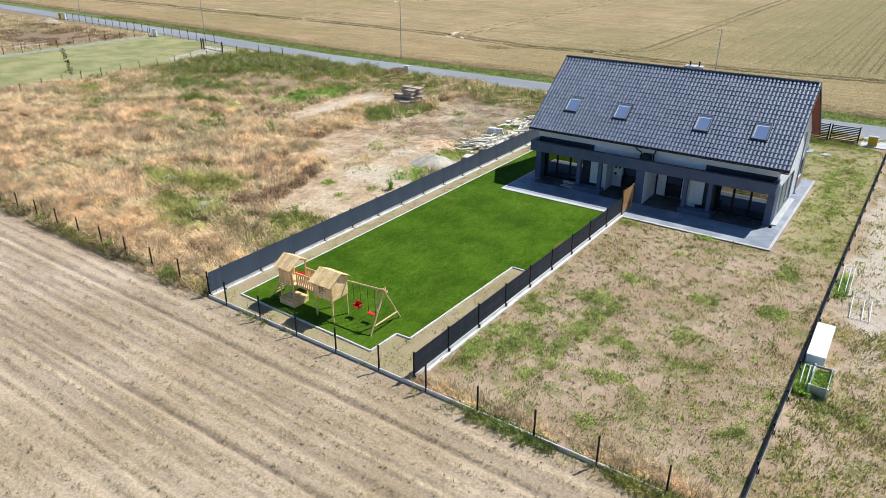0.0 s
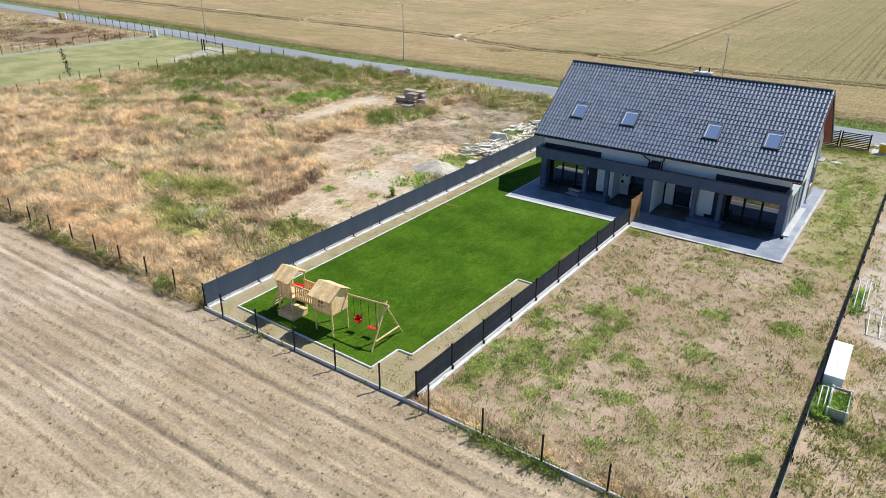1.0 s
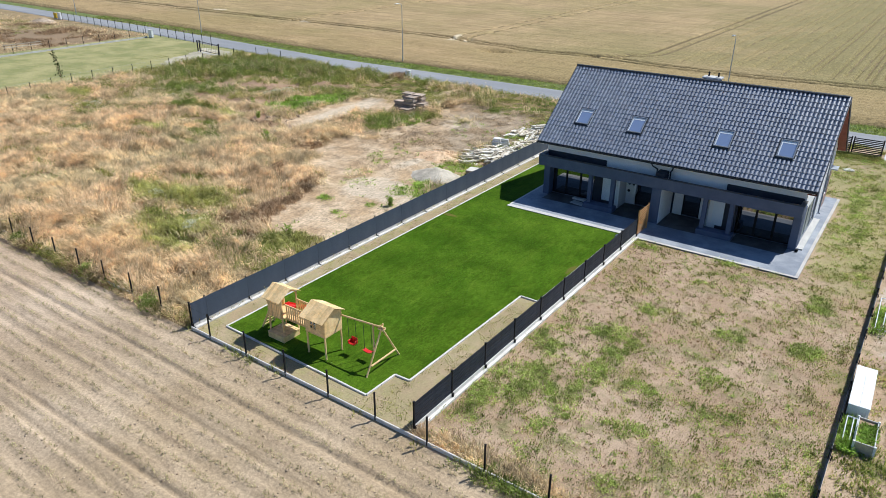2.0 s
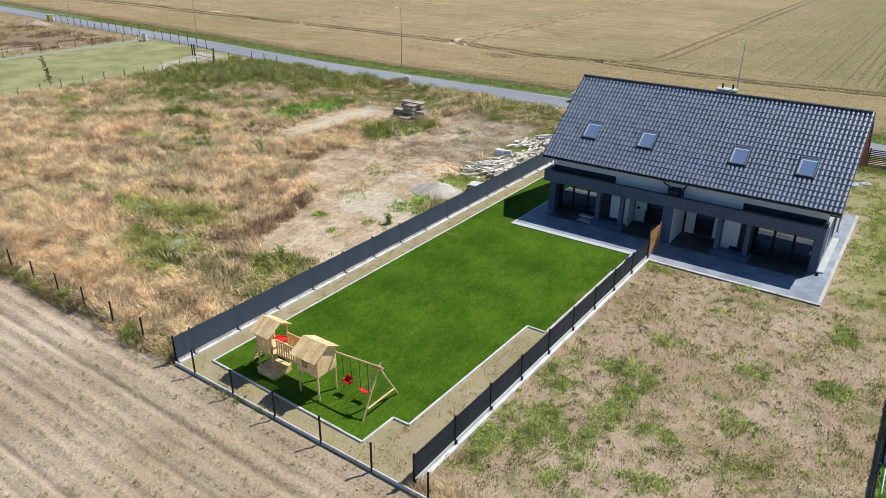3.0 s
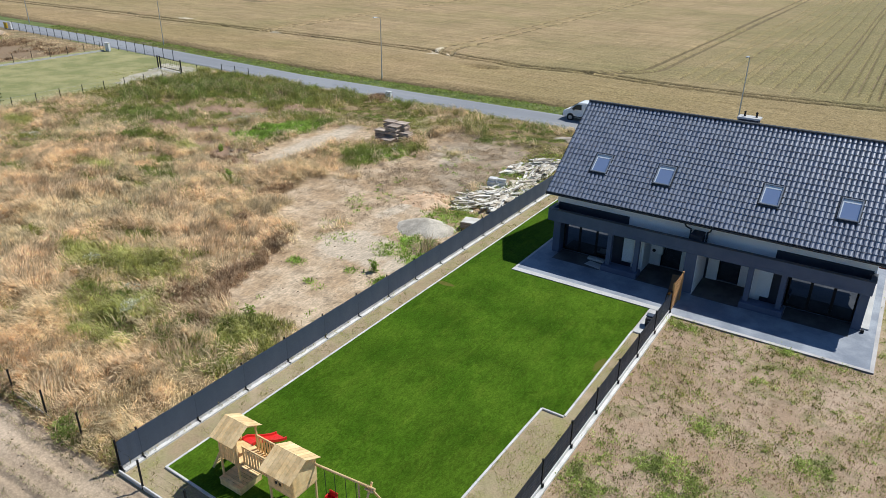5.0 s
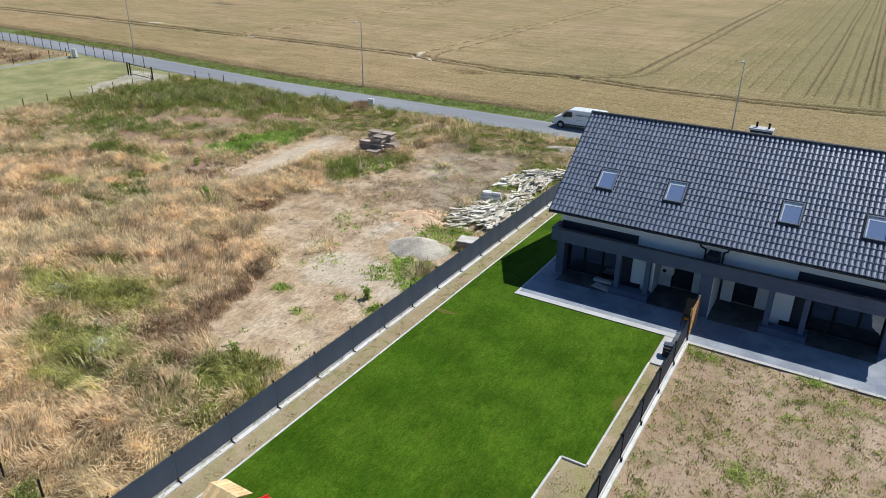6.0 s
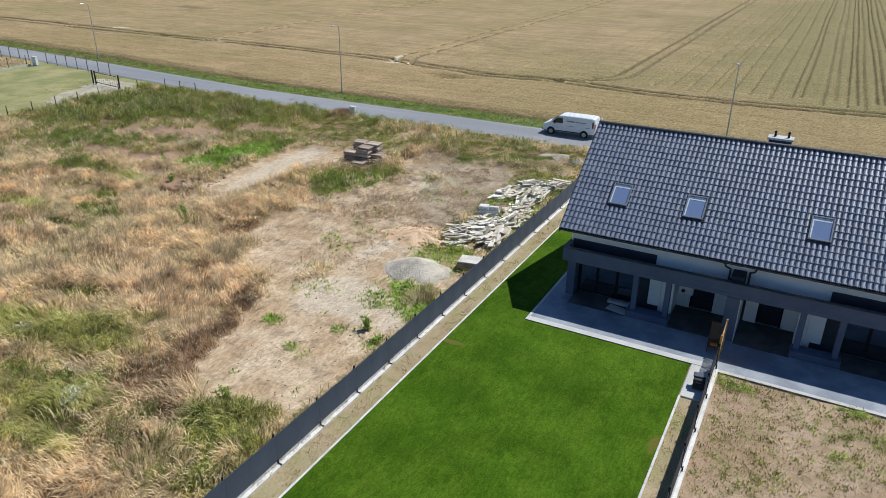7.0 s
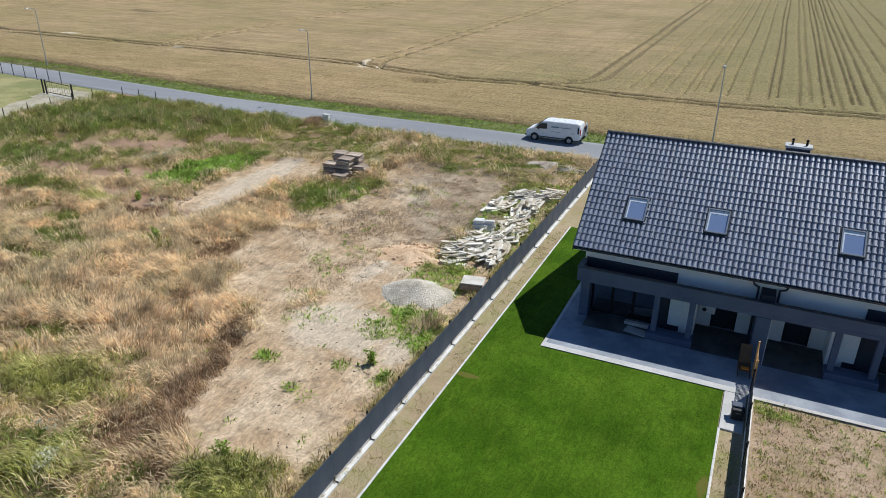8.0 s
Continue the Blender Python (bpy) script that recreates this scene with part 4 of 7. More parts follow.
def make_house():
    house = thing("house", HX, HY, 0.0, "semi-detached house with white walls and anthracite tiled roof", "house")

    def L(x, y, z):
        return (x - HX, y - HY, z)

    def block(lo, hi, g=None, bevel=0.008):
        return (g or Geo()).box(L(*lo), L(*hi), None, bevel)

    P = M["plaster"]
    floor_z = 0.078
    # walls of the white shell
    for x0, x1 in ((WALL_L, WALL_L + 0.3), (WALL_R - 0.3, WALL_R)):
        g = Geo()
        outline = [(FRONT - HY, floor_z), (BACK - HY, floor_z), (BACK - HY, 4.25), (Y_RIDGE - HY, RIDGE - 0.25), (FRONT - HY, 4.25)]
        if x0 < HX:
            g.prism(outline, x0 - HX, x1 - HX, "x")
        else:
            # openings cut into the garden side wall
            cuts = [(47.8, 52.8, 0.12, 2.3), (55.0, 56.3, 0.95, 2.3)]
            edges = sorted({FRONT, BACK, *[c for cut in cuts for c in cut[:2]]})
            for ya, yb in zip(edges, edges[1:]):
                hole = [c for c in cuts if c[0] <= ya and yb <= c[1]]
                if hole:
                    if hole[0][2] > 0.3:
                        block((x0, ya, floor_z), (x1, yb, hole[0][2]), g, 0)
                    block((x0, ya, hole[0][3]), (x1, yb, 2.6), g, 0)
                else:
                    block((x0, ya, floor_z), (x1, yb, 2.6), g, 0)
            g.prism([(FRONT - HY, 2.6), (BACK - HY, 2.6), (BACK - HY, 4.25), (Y_RIDGE - HY, RIDGE - 0.25), (FRONT - HY, 4.25)], x0 - HX, x1 - HX, "x")
        part("wall", g, P, house)
    part("wall", block((WALL_L + 0.3, BACK - 0.3, floor_z), (WALL_R - 0.3, BACK, 4.25), None, 0), P, house)
    part("wall", block((WALL_L + 0.3, FRONT, 2.62), (WALL_R - 0.3, FRONT + 0.3, 4.2), None, 0), P, house, "white plastered strip under the eaves")
    part("party_wall", block((HX - 0.30, 45.77, floor_z), (HX + 0.30, INNER, 2.40), None, 0.01), M["grey_plaster"], house, "anthracite plastered dividing wall end")
    part("wall_lining", block((HX + 0.303, 45.80, floor_z), (HX + 0.325, INNER - 0.003, 2.40), None, 0), P, house, "white reveal of the dividing wall")

    for side in (-1, 1):
        def X(d):
            return HX + side * d

        def xblock(d0, d1, y0, y1, z0, z1, g=None, bevel=0.008):
            a, b = sorted((X(d0), X(d1)))
            return block((a, y0, z0), (b, y1, z1), g, bevel)

        # corner pier and columns of the porch
        part("corner_pier", xblock(7.98, 8.42, 46.62, 47.75, floor_z, 2.42), M["grey_plaster"], house)
        for d in (3.02, 4.62):
            part("column", xblock(d - 0.13, d + 0.13, 45.95, 46.25, 0.42, 2.42), M["grey_plaster"], house)
        part("plinth", xblock(2.78, 4.90, 45.68, 46.45, floor_z, 0.42, None, 0.02), M["grey_plaster"], house)
        # inner walls of the porch, with the window openings left free
        g = xblock(2.2, 3.05, INNER, INNER + 0.3, floor_z, 2.62, None, 0)
        xblock(0.3, 1.05, INNER, INNER + 0.3, floor_z, 2.62, g, 0)
        xblock(1.05, 2.2, INNER, INNER + 0.3, 2.25, 2.62, g, 0)
        part("inner_wall", g, P, house)
        part("return_wall", xblock(2.86, 2.99, 46.9, INNER - 0.003, floor_z, 2.62, None, 0), P, house)
        part("inner_wall", xblock(3.05, 3.55, 47.0, 47.3, floor_z, 2.46, None, 0), P, house, "white plastered pier behind the porch columns")
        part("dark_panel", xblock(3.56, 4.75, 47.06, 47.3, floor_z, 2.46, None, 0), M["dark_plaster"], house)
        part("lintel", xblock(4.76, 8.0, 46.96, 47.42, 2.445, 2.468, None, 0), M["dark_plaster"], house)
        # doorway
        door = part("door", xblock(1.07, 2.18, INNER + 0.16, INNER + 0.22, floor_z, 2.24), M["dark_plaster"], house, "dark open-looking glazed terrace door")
        part("frame", xblock(1.05, 1.12, INNER + 0.1, INNER + 0.16, floor_z, 2.25, xblock(2.12, 2.2, INNER + 0.1, INNER + 0.16, floor_z, 2.25)), M["black"], door)
        part("pane", xblock(1.13, 2.11, INNER + 0.135, INNER + 0.15, 0.15, 2.2, None, 0), M["window"], door)
        # wide terrace window in three fields
        win = part("window", xblock(4.77, 7.97, 47.33, 47.41, floor_z, 0.14), M["black"], house, "wide floor-to-ceiling window with dark frames")
        for a, b in ((4.80, 5.85), (5.85, 6.92), (6.92, 7.96)):
            fr = xblock(a, a + 0.07, 47.24, 47.32, 0.14, 2.44)
            xblock(b - 0.07, b, 47.24, 47.32, 0.14, 2.44, fr)
            xblock(a + 0.07, b - 0.07, 47.245, 47.315, 0.14, 0.21, fr)
            xblock(a + 0.07, b - 0.07, 47.245, 47.315, 2.37, 2.44, fr)
            part("frame", fr, M["black"], win)
            part("pane", xblock(a + 0.072, b - 0.072, 47.27, 47.29, 0.212, 2.368, None, 0), M["window"], win)
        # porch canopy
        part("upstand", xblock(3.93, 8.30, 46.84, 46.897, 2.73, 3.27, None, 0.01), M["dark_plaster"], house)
    # canopy slab, its fascia and the metal flashing
    part("canopy", block((HX - 8.47, 45.76, 2.42), (HX + 8.47, 46.895, 2.62), None, 0.01), M["grey_plaster"], house)
    fas = block((HX - 8.47, 45.75, 2.621), (HX + 8.47, 45.95, 3.14), None, 0.01)
    block((HX - 8.47, 45.951, 2.621), (HX - 8.27, 46.895, 3.14), fas, 0.01)
    block((HX + 8.27, 45.951, 2.621), (HX + 8.47, 46.895, 3.14), fas, 0.01)
    part("parapet", fas, M["grey_plaster"], house)
    cap = block((HX - 8.50, 45.72, 3.141), (HX + 8.50, 45.98, 3.165), None, 0.004)
    block((HX - 8.50, 45.981, 3.141), (HX - 8.24, 46.895, 3.165), cap, 0.004)
    block((HX + 8.24, 45.981, 3.141), (HX + 8.50, 46.895, 3.165), cap, 0.004)
    part("flashing", cap, M["anthracite"], house)
    # unseen top of the canopy, made pale to bounce skylight onto the wall
    part("canopy_bounce_top", block((HX - 8.26, 45.96, 2.63), (HX + 8.26, 46.89, 2.72), None, 0), M["concrete"], house)
    part("ceiling_board", block((WALL_L + 0.31, FRONT + 0.01, 2.47), (WALL_R - 0.31, INNER - 0.005, 2.61), None, 0), M["grey_plaster"], house)
    # dark overlays on the patio, their colour deepening the porch shade
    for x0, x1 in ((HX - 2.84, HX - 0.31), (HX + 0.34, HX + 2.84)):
        part("porch_floor", block((x0, 45.651, 0.06), (x1, INNER - 0.004, 0.084), None, 0.004), M["shaded_floor"], house, "dark floor of the recessed doorway, porch shade put into its colour")
        # added dark strip in place of a narrow dark gap beside the back wall
        part("corner_strip", block((x0 if x0 > HX else x1 - 0.12, INNER - 0.03, 0.09), (x0 + 0.12 if x0 > HX else x1, INNER - 0.004, 2.4), None, 0), M["dark_plaster"], house)
    # the same painted shade on the floor before the windows
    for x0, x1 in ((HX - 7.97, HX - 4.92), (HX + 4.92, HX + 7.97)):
        part("porch_floor", block((x0, 45.651, 0.06), (x1, 47.23, 0.084), None, 0.004), M["shaded_floor"], house, "dark floor before the terrace window, canopy shade put into its colour")
    # dividing upstand with rainwater pipes
    part("dividing_upstand", block((HX - 0.30, 46.05, 2.73), (HX + 0.30, 46.893, 3.38), None, 0.015), M["dark_plaster"], house)
    for s in (-1, 1):
        x = HX + s * 0.44
        pipe = Geo()
        pts = [(x + s * 0.25, 46.22, 3.84), (x + s * 0.20, 46.35, 3.66), (x, 46.72, 3.42), (x, 46.72, 2.74)]
        for a, b in zip(pts, pts[1:]):
            pipe.rod(L(*a), L(*b), 0.045)
        part("downpipe", pipe, M["anthracite"], house)
    gut = Geo()
    ring = [(0.058 * math.cos(a), 0.058 * math.sin(a)) for a in np.linspace(math.pi, 2 * math.pi, 9)]
    inner = [(0.050 * math.cos(a), 0.050 * math.sin(a)) for a in np.linspace(2 * math.pi, math.pi, 9)]
    gut.prism([(46.24 - HY + a, 3.92 + b) for a, b in ring + inner], ROOF_L - HX + 0.02, ROOF_R - HX - 0.02, "x")
    part("gutter", gut, M["anthracite"], house)
    part("eaves_board", block((ROOF_L + 0.06, 46.36, 3.772), (ROOF_R - 0.06, 46.895, 3.786), None, 0), P, house, "white boarded underside of the eaves")
    # garden side: rain pipe, glazed corner room, timber panel and a small canopy
    pipe = Geo()
    for a, b in (((-6.47, 54.1, 4.6), (-6.47, 54.1, 0.1)), ((-6.47, 54.1, 0.1), (-6.35, 54.1, 0.1))):
        pipe.rod(L(*a), L(*b), 0.045)
    part("downpipe", pipe, M["sky_frame"], house, "grey rainwater pipe on the garden side")
    part("drain", Geo().rod(L(-6.44, 46.5, 0.06), L(-6.44, 46.5, 0.24), 0.09, 0.08, 12), M["black"], house)
    for ya, yb, za, zb, shut in ((47.8, 49.45, 0.12, 2.3, True), (49.45, 51.1, 0.12, 2.3, True), (51.1, 52.8, 0.12, 2.3, False), (55.0, 56.3, 0.95, 2.3, False)):
        w = part("window", block((WALL_R - 0.12, ya + 0.005, za), (WALL_R - 0.04, ya + 0.075, zb), None), M["sky_frame"], house, "grey-framed window in the garden side wall")
        fr = block((WALL_R - 0.12, yb - 0.075, za), (WALL_R - 0.04, yb - 0.005, zb))
        block((WALL_R - 0.118, ya + 0.076, za), (WALL_R - 0.042, yb - 0.076, za + 0.07), fr)
        block((WALL_R - 0.118, ya + 0.076, zb - 0.07), (WALL_R - 0.042, yb - 0.076, zb - 0.005), fr)
        part("frame", fr, M["sky_frame"], w)
        if shut:
            part("blind", block((WALL_R - 0.09, ya + 0.076, za + 0.071), (WALL_R - 0.07, yb - 0.076, zb - 0.071), None, 0), M["side_blind"], w, "grey-green closed blind")
        else:
            part("pane", block((WALL_R - 0.09, ya + 0.076, za + 0.071), (WALL_R - 0.07, yb - 0.076, zb - 0.071), None, 0), M["window"], w)
    part("window_ledge", block((WALL_R + 0.003, 46.9, 0.06), (WALL_R + 0.38, 52.8, 0.15), None, 0.01), M["concrete"], house, "low concrete ledge before the side windows")
    part("wall_cladding", block((WALL_R + 0.003, 46.95, floor_z), (WALL_R + 0.03, 47.75, 2.6), None, 0.004), M["grey_plaster"], house)
    clad = block((WALL_R + 0.003, 54.4, floor_z), (WALL_R + 0.028, 56.8, 0.94), None, 0.003)
    block((WALL_R + 0.003, 54.4, 0.941), (WALL_R + 0.028, 54.98, 2.5), clad, 0.003)
    block((WALL_R + 0.003, 56.32, 0.941), (WALL_R + 0.028, 56.8, 2.5), clad, 0.003)
    part("wall_cladding", clad, M["pale_cladding"], house, "pale reddish timber panel round the side window")
    part("door_canopy", block((WALL_R + 0.003, 55.7, 2.72), (WALL_R + 0.45, 56.6, 2.80), None, 0.01), M["galv"], house)
    # white wall terminal unit and switches beside the doors
    heat = part("heat_pump", block((-17.72, 47.9, 0.95), (-17.0, INNER - 0.01, 1.95), None, 0.03), M["white"], house, "white wall-hung heat pump unit")
    fan = Geo().rod(L(-17.5, 47.895, 1.65), L(-17.5, 47.88, 1.65), 0.09, n=14)
    part("fan_grille", fan, M["plastic"], heat)
    fan = Geo().rod(L(-17.2, 47.895, 1.65), L(-17.2, 47.88, 1.65), 0.09, n=14)
    part("fan_grille", fan, M["plastic"], heat)
    part("vent", Geo().rod(L(-17.5, 47.895, 1.15), L(-17.5, 47.88, 1.15), 0.10, n=14), M["plastic"], heat)
    # curtained strips behind glass
    for x0, x1 in ((-19.05, -18.45), (-11.62, -10.95)):
        part("roller_blind", block((x0, 46.94, 0.43), (x1, 46.985, 2.4), None, 0.004), M["blind"], house, "tall pale blue-white lit panel")

    # roof body
    run, rise = Y_RIDGE - Y_EAVE, RIDGE - EAVE
    slope = math.hypot(run, rise)
    tilt = math.degrees(math.atan2(rise, run))
    body = Geo()
    drop = 0.10
    y_back = 2 * Y_RIDGE - Y_EAVE
    body.prism([(Y_EAVE - HY + 0.03, EAVE - drop), (Y_RIDGE - HY, RIDGE - drop), (y_back - HY - 0.03, EAVE - drop), (y_back - HY - 0.03, EAVE - drop - 0.13),
                (Y_RIDGE - HY, RIDGE - drop - 0.2), (Y_EAVE - HY + 0.03, EAVE - drop - 0.07)], ROOF_L - HX + 0.03, ROOF_R - HX - 0.03, "x")
    roof = part("roof", body, M["underlay"], house, "anthracite glazed tile roof")
    for x in (ROOF_L - 0.0, ROOF_R - 0.04):
        bar = Geo()
        bar.prism([(Y_EAVE - HY, EAVE + 0.0), (Y_RIDGE - HY, RIDGE + 0.02), (y_back - HY, EAVE), (y_back - HY, EAVE - 0.24), (Y_RIDGE - HY, RIDGE - 0.24), (Y_EAVE - HY, EAVE - 0.24)], x - HX, x + 0.04 - HX, "x")
        part("bargeboard", bar, M["anthracite"], roof)
    soffit = Geo()
    soffit.prism([(y_back - HY - 0.05, EAVE - 0.25), (Y_RIDGE - HY, RIDGE - 0.33), (Y_EAVE - HY + 0.05, EAVE - 0.25), (Y_EAVE - HY + 0.05, EAVE - 0.28), (Y_RIDGE - HY, RIDGE - 0.36), (y_back - HY - 0.05, EAVE - 0.28)],
                 WALL_R + 0.005 - HX, ROOF_R - 0.06 - HX, "x")
    part("soffit", soffit, M["cladding"], roof, "red-brown boarded verge soffit")

    # skylights sit in the front slope
    sky_at = [-21.40, -17.65, -12.02, -8.35]
    sky_w, sky_lo, sky_hi = 0.98, 1.93, 3.25
    frame_m = Matrix.Translation(L(0, Y_EAVE, EAVE)) @ pose(0, 0, 0, tilt, 0, 0)

    # tiles
    cols, rows = 74, 19
    tw, tl = (ROOF_R - ROOF_L) / cols, slope / rows
    prof = [(0.0, -0.036), (0.024, -0.036), (0.036, 0.018), (0.062, 0.044), (0.120, 0.055), (0.178, 0.044), (0.204, 0.018), (0.216, -0.036), (tw + 0.010, -0.036)]
    nib = [0.035, 0.035, 0.022, 0.004, 0.0, 0.004, 0.022, 0.035, 0.035]
    tile = Geo()
    over = tl + 0.05
    n = len(prof)
    v = [(a, 0.012 + k, b + 0.034) for (a, b), k in zip(prof, nib)] + [(a, k, b + 0.022) for (a, b), k in zip(prof, nib)] + [(a, k, b * 0.4 - 0.014) for (a, b), k in zip(prof, nib)] + [(a, over, b - 0.004) for a, b in prof]
    f = []
    for i in range(n - 1):
        f.append((i, i + 1, 3 * n + i + 1, 3 * n + i))
        f.append((n + i, n + i + 1, i + 1, i))
        f.append((2 * n + i, 2 * n + i + 1, n + i + 1, n + i))
    tile.add(v, f)
    one = tile.mesh("tile", M["tile"])
    rest = Geo()

    def covered(c, r):
        x, s = ROOF_L + (c + 0.5) * tw, (r + 0.5) * tl
        return any(abs(x - sx) < sky_w / 2 - 0.02 for sx in sky_at) and sky_lo - 0.1 < s < sky_hi + 0.02

    single = 0
    for r in range(rows):
        for c in range(cols):
            if covered(c, r):
                continue
            lift = 0.004 * math.sin(c * 12.9 + r * 7.7)
            m = frame_m @ Matrix.Translation((ROOF_L + c * tw, r * tl - 0.02, -0.025 + lift))
            if r < 4:
                t = part("tile", one, None, roof)
                t.matrix_basis = m
                single += 1
            else:
                rest.add(tile.v, tile.f, m)
    back_m = Matrix.Translation(L(0, y_back, EAVE)) @ pose(0, 0, 0, 0, 0, 180) @ pose(0, 0, 0, tilt, 0, 0)
    for r in range(rows):
        for c in range(cols):
            rest.add(tile.v, tile.f, back_m @ Matrix.Translation((-ROOF_R + c * tw, r * tl - 0.02, -0.025)))
    me = bpy.data.meshes.new("tiles")
    me.from_pydata(rest.v, [], rest.f)
    me.materials.append(M["tiles"])
    tagged(part("tiles", me, None, roof), kind="stuff")
    arc = [(0.13 * math.cos(a), 0.10 * math.sin(a)) for a in np.linspace(0, math.pi, 9)]
    cap_mesh = Geo().prism([(a, b) for a, b in arc] + [(a * 0.88, b * 0.85) for a, b in reversed(arc)], 0.0, 0.40, "x").mesh("ridge_tile", M["anthracite"])
    k = 0
    while k * 0.37 < ROOF_R - ROOF_L - 0.36:
        t = part("ridge_tile", cap_mesh, None, roof)
        t.matrix_basis = Matrix.Translation(L(ROOF_L + k * 0.37, Y_RIDGE, RIDGE - 0.02)) @ pose(0, 0, 0, 0, 2.6, 0)
        k += 1
    for sx in sky_at:
        g = Geo()
        w = sky_w / 2
        for a, b, c, d in ((-w, -w + 0.07, sky_lo, sky_hi), (w - 0.07, w, sky_lo, sky_hi), (-w + 0.07, w - 0.07, sky_lo, sky_lo + 0.08), (-w + 0.07, w - 0.07, sky_hi - 0.08, sky_hi)):
            g.box((sx + a, c, -0.02), (sx + b, d, 0.10), frame_m, 0.01)
        s = part("skylight", g, M["sky_frame"], house, "dark-framed roof window with bluish glass")
        part("pane", Geo().box((sx - w + 0.07, sky_lo + 0.08, 0.02), (sx + w - 0.07, sky_hi - 0.08, 0.05), frame_m), M["skylight"], s)
        fl = Geo().box((sx - w - 0.06, sky_lo - 0.14, 0.015), (sx + w + 0.06, sky_lo - 0.003, 0.045), frame_m, 0.006)
        fl.box((sx - w - 0.06, sky_lo - 0.002, 0.0), (sx - w - 0.003, sky_hi + 0.08, 0.055), frame_m, 0.006)
        fl.box((sx + w + 0.003, sky_lo - 0.002, 0.0), (sx + w + 0.06, sky_hi + 0.08, 0.055), frame_m, 0.006)
        part("flashing", fl, M["anthracite"], s)
        part("blind", Geo().box((sx - w + 0.075, sky_hi - 0.27, 0.051), (sx + w - 0.075, sky_hi - 0.085, 0.056), frame_m), M["blind"], s)
        part("inner_frame", Geo().box((sx - w + 0.072, sky_lo + 0.085, 0.051), (sx - w + 0.13, sky_hi - 0.272, 0.058), frame_m), M["blind"], s)
    # chimney behind the ridge
    ch = part("chimney", block((-15.26, 53.55, 6.2), (-14.16, 54.15, 8.16), None, 0.01), M["dark_plaster"], house)
    part("cap", block((-15.34, 53.47, 8.161), (-14.08, 54.23, 8.27), None, 0.015), M["concrete"], ch)
    for x in (-15.0, -14.35):
        pot = Geo().rod(L(x, 53.85, 8.271), L(x, 53.85, 8.50), 0.06, 0.05, 10)
        pot.rod(L(x, 53.85, 8.50), L(x, 53.85, 8.58), 0.085, 0.04, 10)
        part("flue", pot, M["black"], ch)
    return house


make_house()


# ---------------------------------------------------------------- terrace things
def make_screen():
    ob = thing("privacy_screen", -14.97, 43.05, 0.075, "louvred wooden privacy screen at the terrace edge", "screen")
    for y in (0.0, 1.62):
        part("post", Geo().box((-0.045, y, 0), (0.045, y + 0.07, 1.72), None, 0.006), M["pine_dark"], ob)
    slat = Geo().box((-0.006, 0.072, -0.036), (0.006, 1.618, 0.036), None, 0.003).mesh("slat", M["pine_dark"])
    for i in range(12):
        s = part("slat", slat, None, ob)
        s.location = (0, 0, 0.14 + i * 0.135)


make_screen()


def make_lounger():
    ob = thing("deck_chair", -15.36, 44.75, 0.078, "dark wooden deck chair with a small orange sunlit spot", "deck chair", turn=95)
    for y in (-0.25, 0.25):
        part("leg", Geo().beam((-0.5, y, 0.02), (0.45, y, 0.5), 0.045, 0.045), M["teak"], ob)
        part("leg", Geo().beam((-0.35, y * 0.9, 0.38), (0.35, y * 0.9, 0.02), 0.04, 0.04), M["teak"], ob)
    part("seat", Geo().box((-0.5, -0.24, 0.34), (0.2, 0.24, 0.38), None, 0.01), M["teak"], ob)
    part("backrest", Geo().box((0, -0.24, 0), (0.85, 0.24, 0.04), pose(0.15, 0, 0.38, 0, -58, 0), 0.01), M["teak"], ob)
    # added block: sun through a gap on the chair, done in orange
    part("sunlit_spot", Geo().box((-0.48, -0.17, 0.382), (-0.25, 0.17, 0.44), None, 0.03), M["orange"], ob, "orange block standing in for sunlight on the chair")


make_lounger()


def make_bin():
    ob = thing("storage_box", -15.38, 41.15, 0.07, "small black storage box with a grey lid", "box", turn=4)
    part("body", Geo().box((-0.24, -0.2, 0), (0.24, 0.2, 0.48), None, 0.03), M["plastic"], ob)
    part("lid", Geo().box((-0.27, 0.0, 0.482), (0.15, 0.36, 0.55), None, 0.025), M["band"], ob)
    part("handle", Geo().rod((-0.1, -0.215, 0.36), (0.1, -0.215, 0.36), 0.014), M["galv"], ob)


make_bin()


def make_doormat():
    g = Geo().box((-0.55, -0.3, 0), (0.55, 0.3, 0.035), None, 0.012)
    solid("paving_slab", g, M["concrete"], "loose pale slab lying on the terrace", "slab", at=pose(-20.35, 46.15, 0.078, 0, 0, -12))
    g = Geo().box((-0.6, -0.14, 0), (0.6, 0.14, 0.16), None, 0.015)
    solid("door_step", g, M["concrete"], "low pale concrete step before the window", "step", at=pose(-20.45, 46.78, 0.078, 0, 0, -2))


make_doormat()


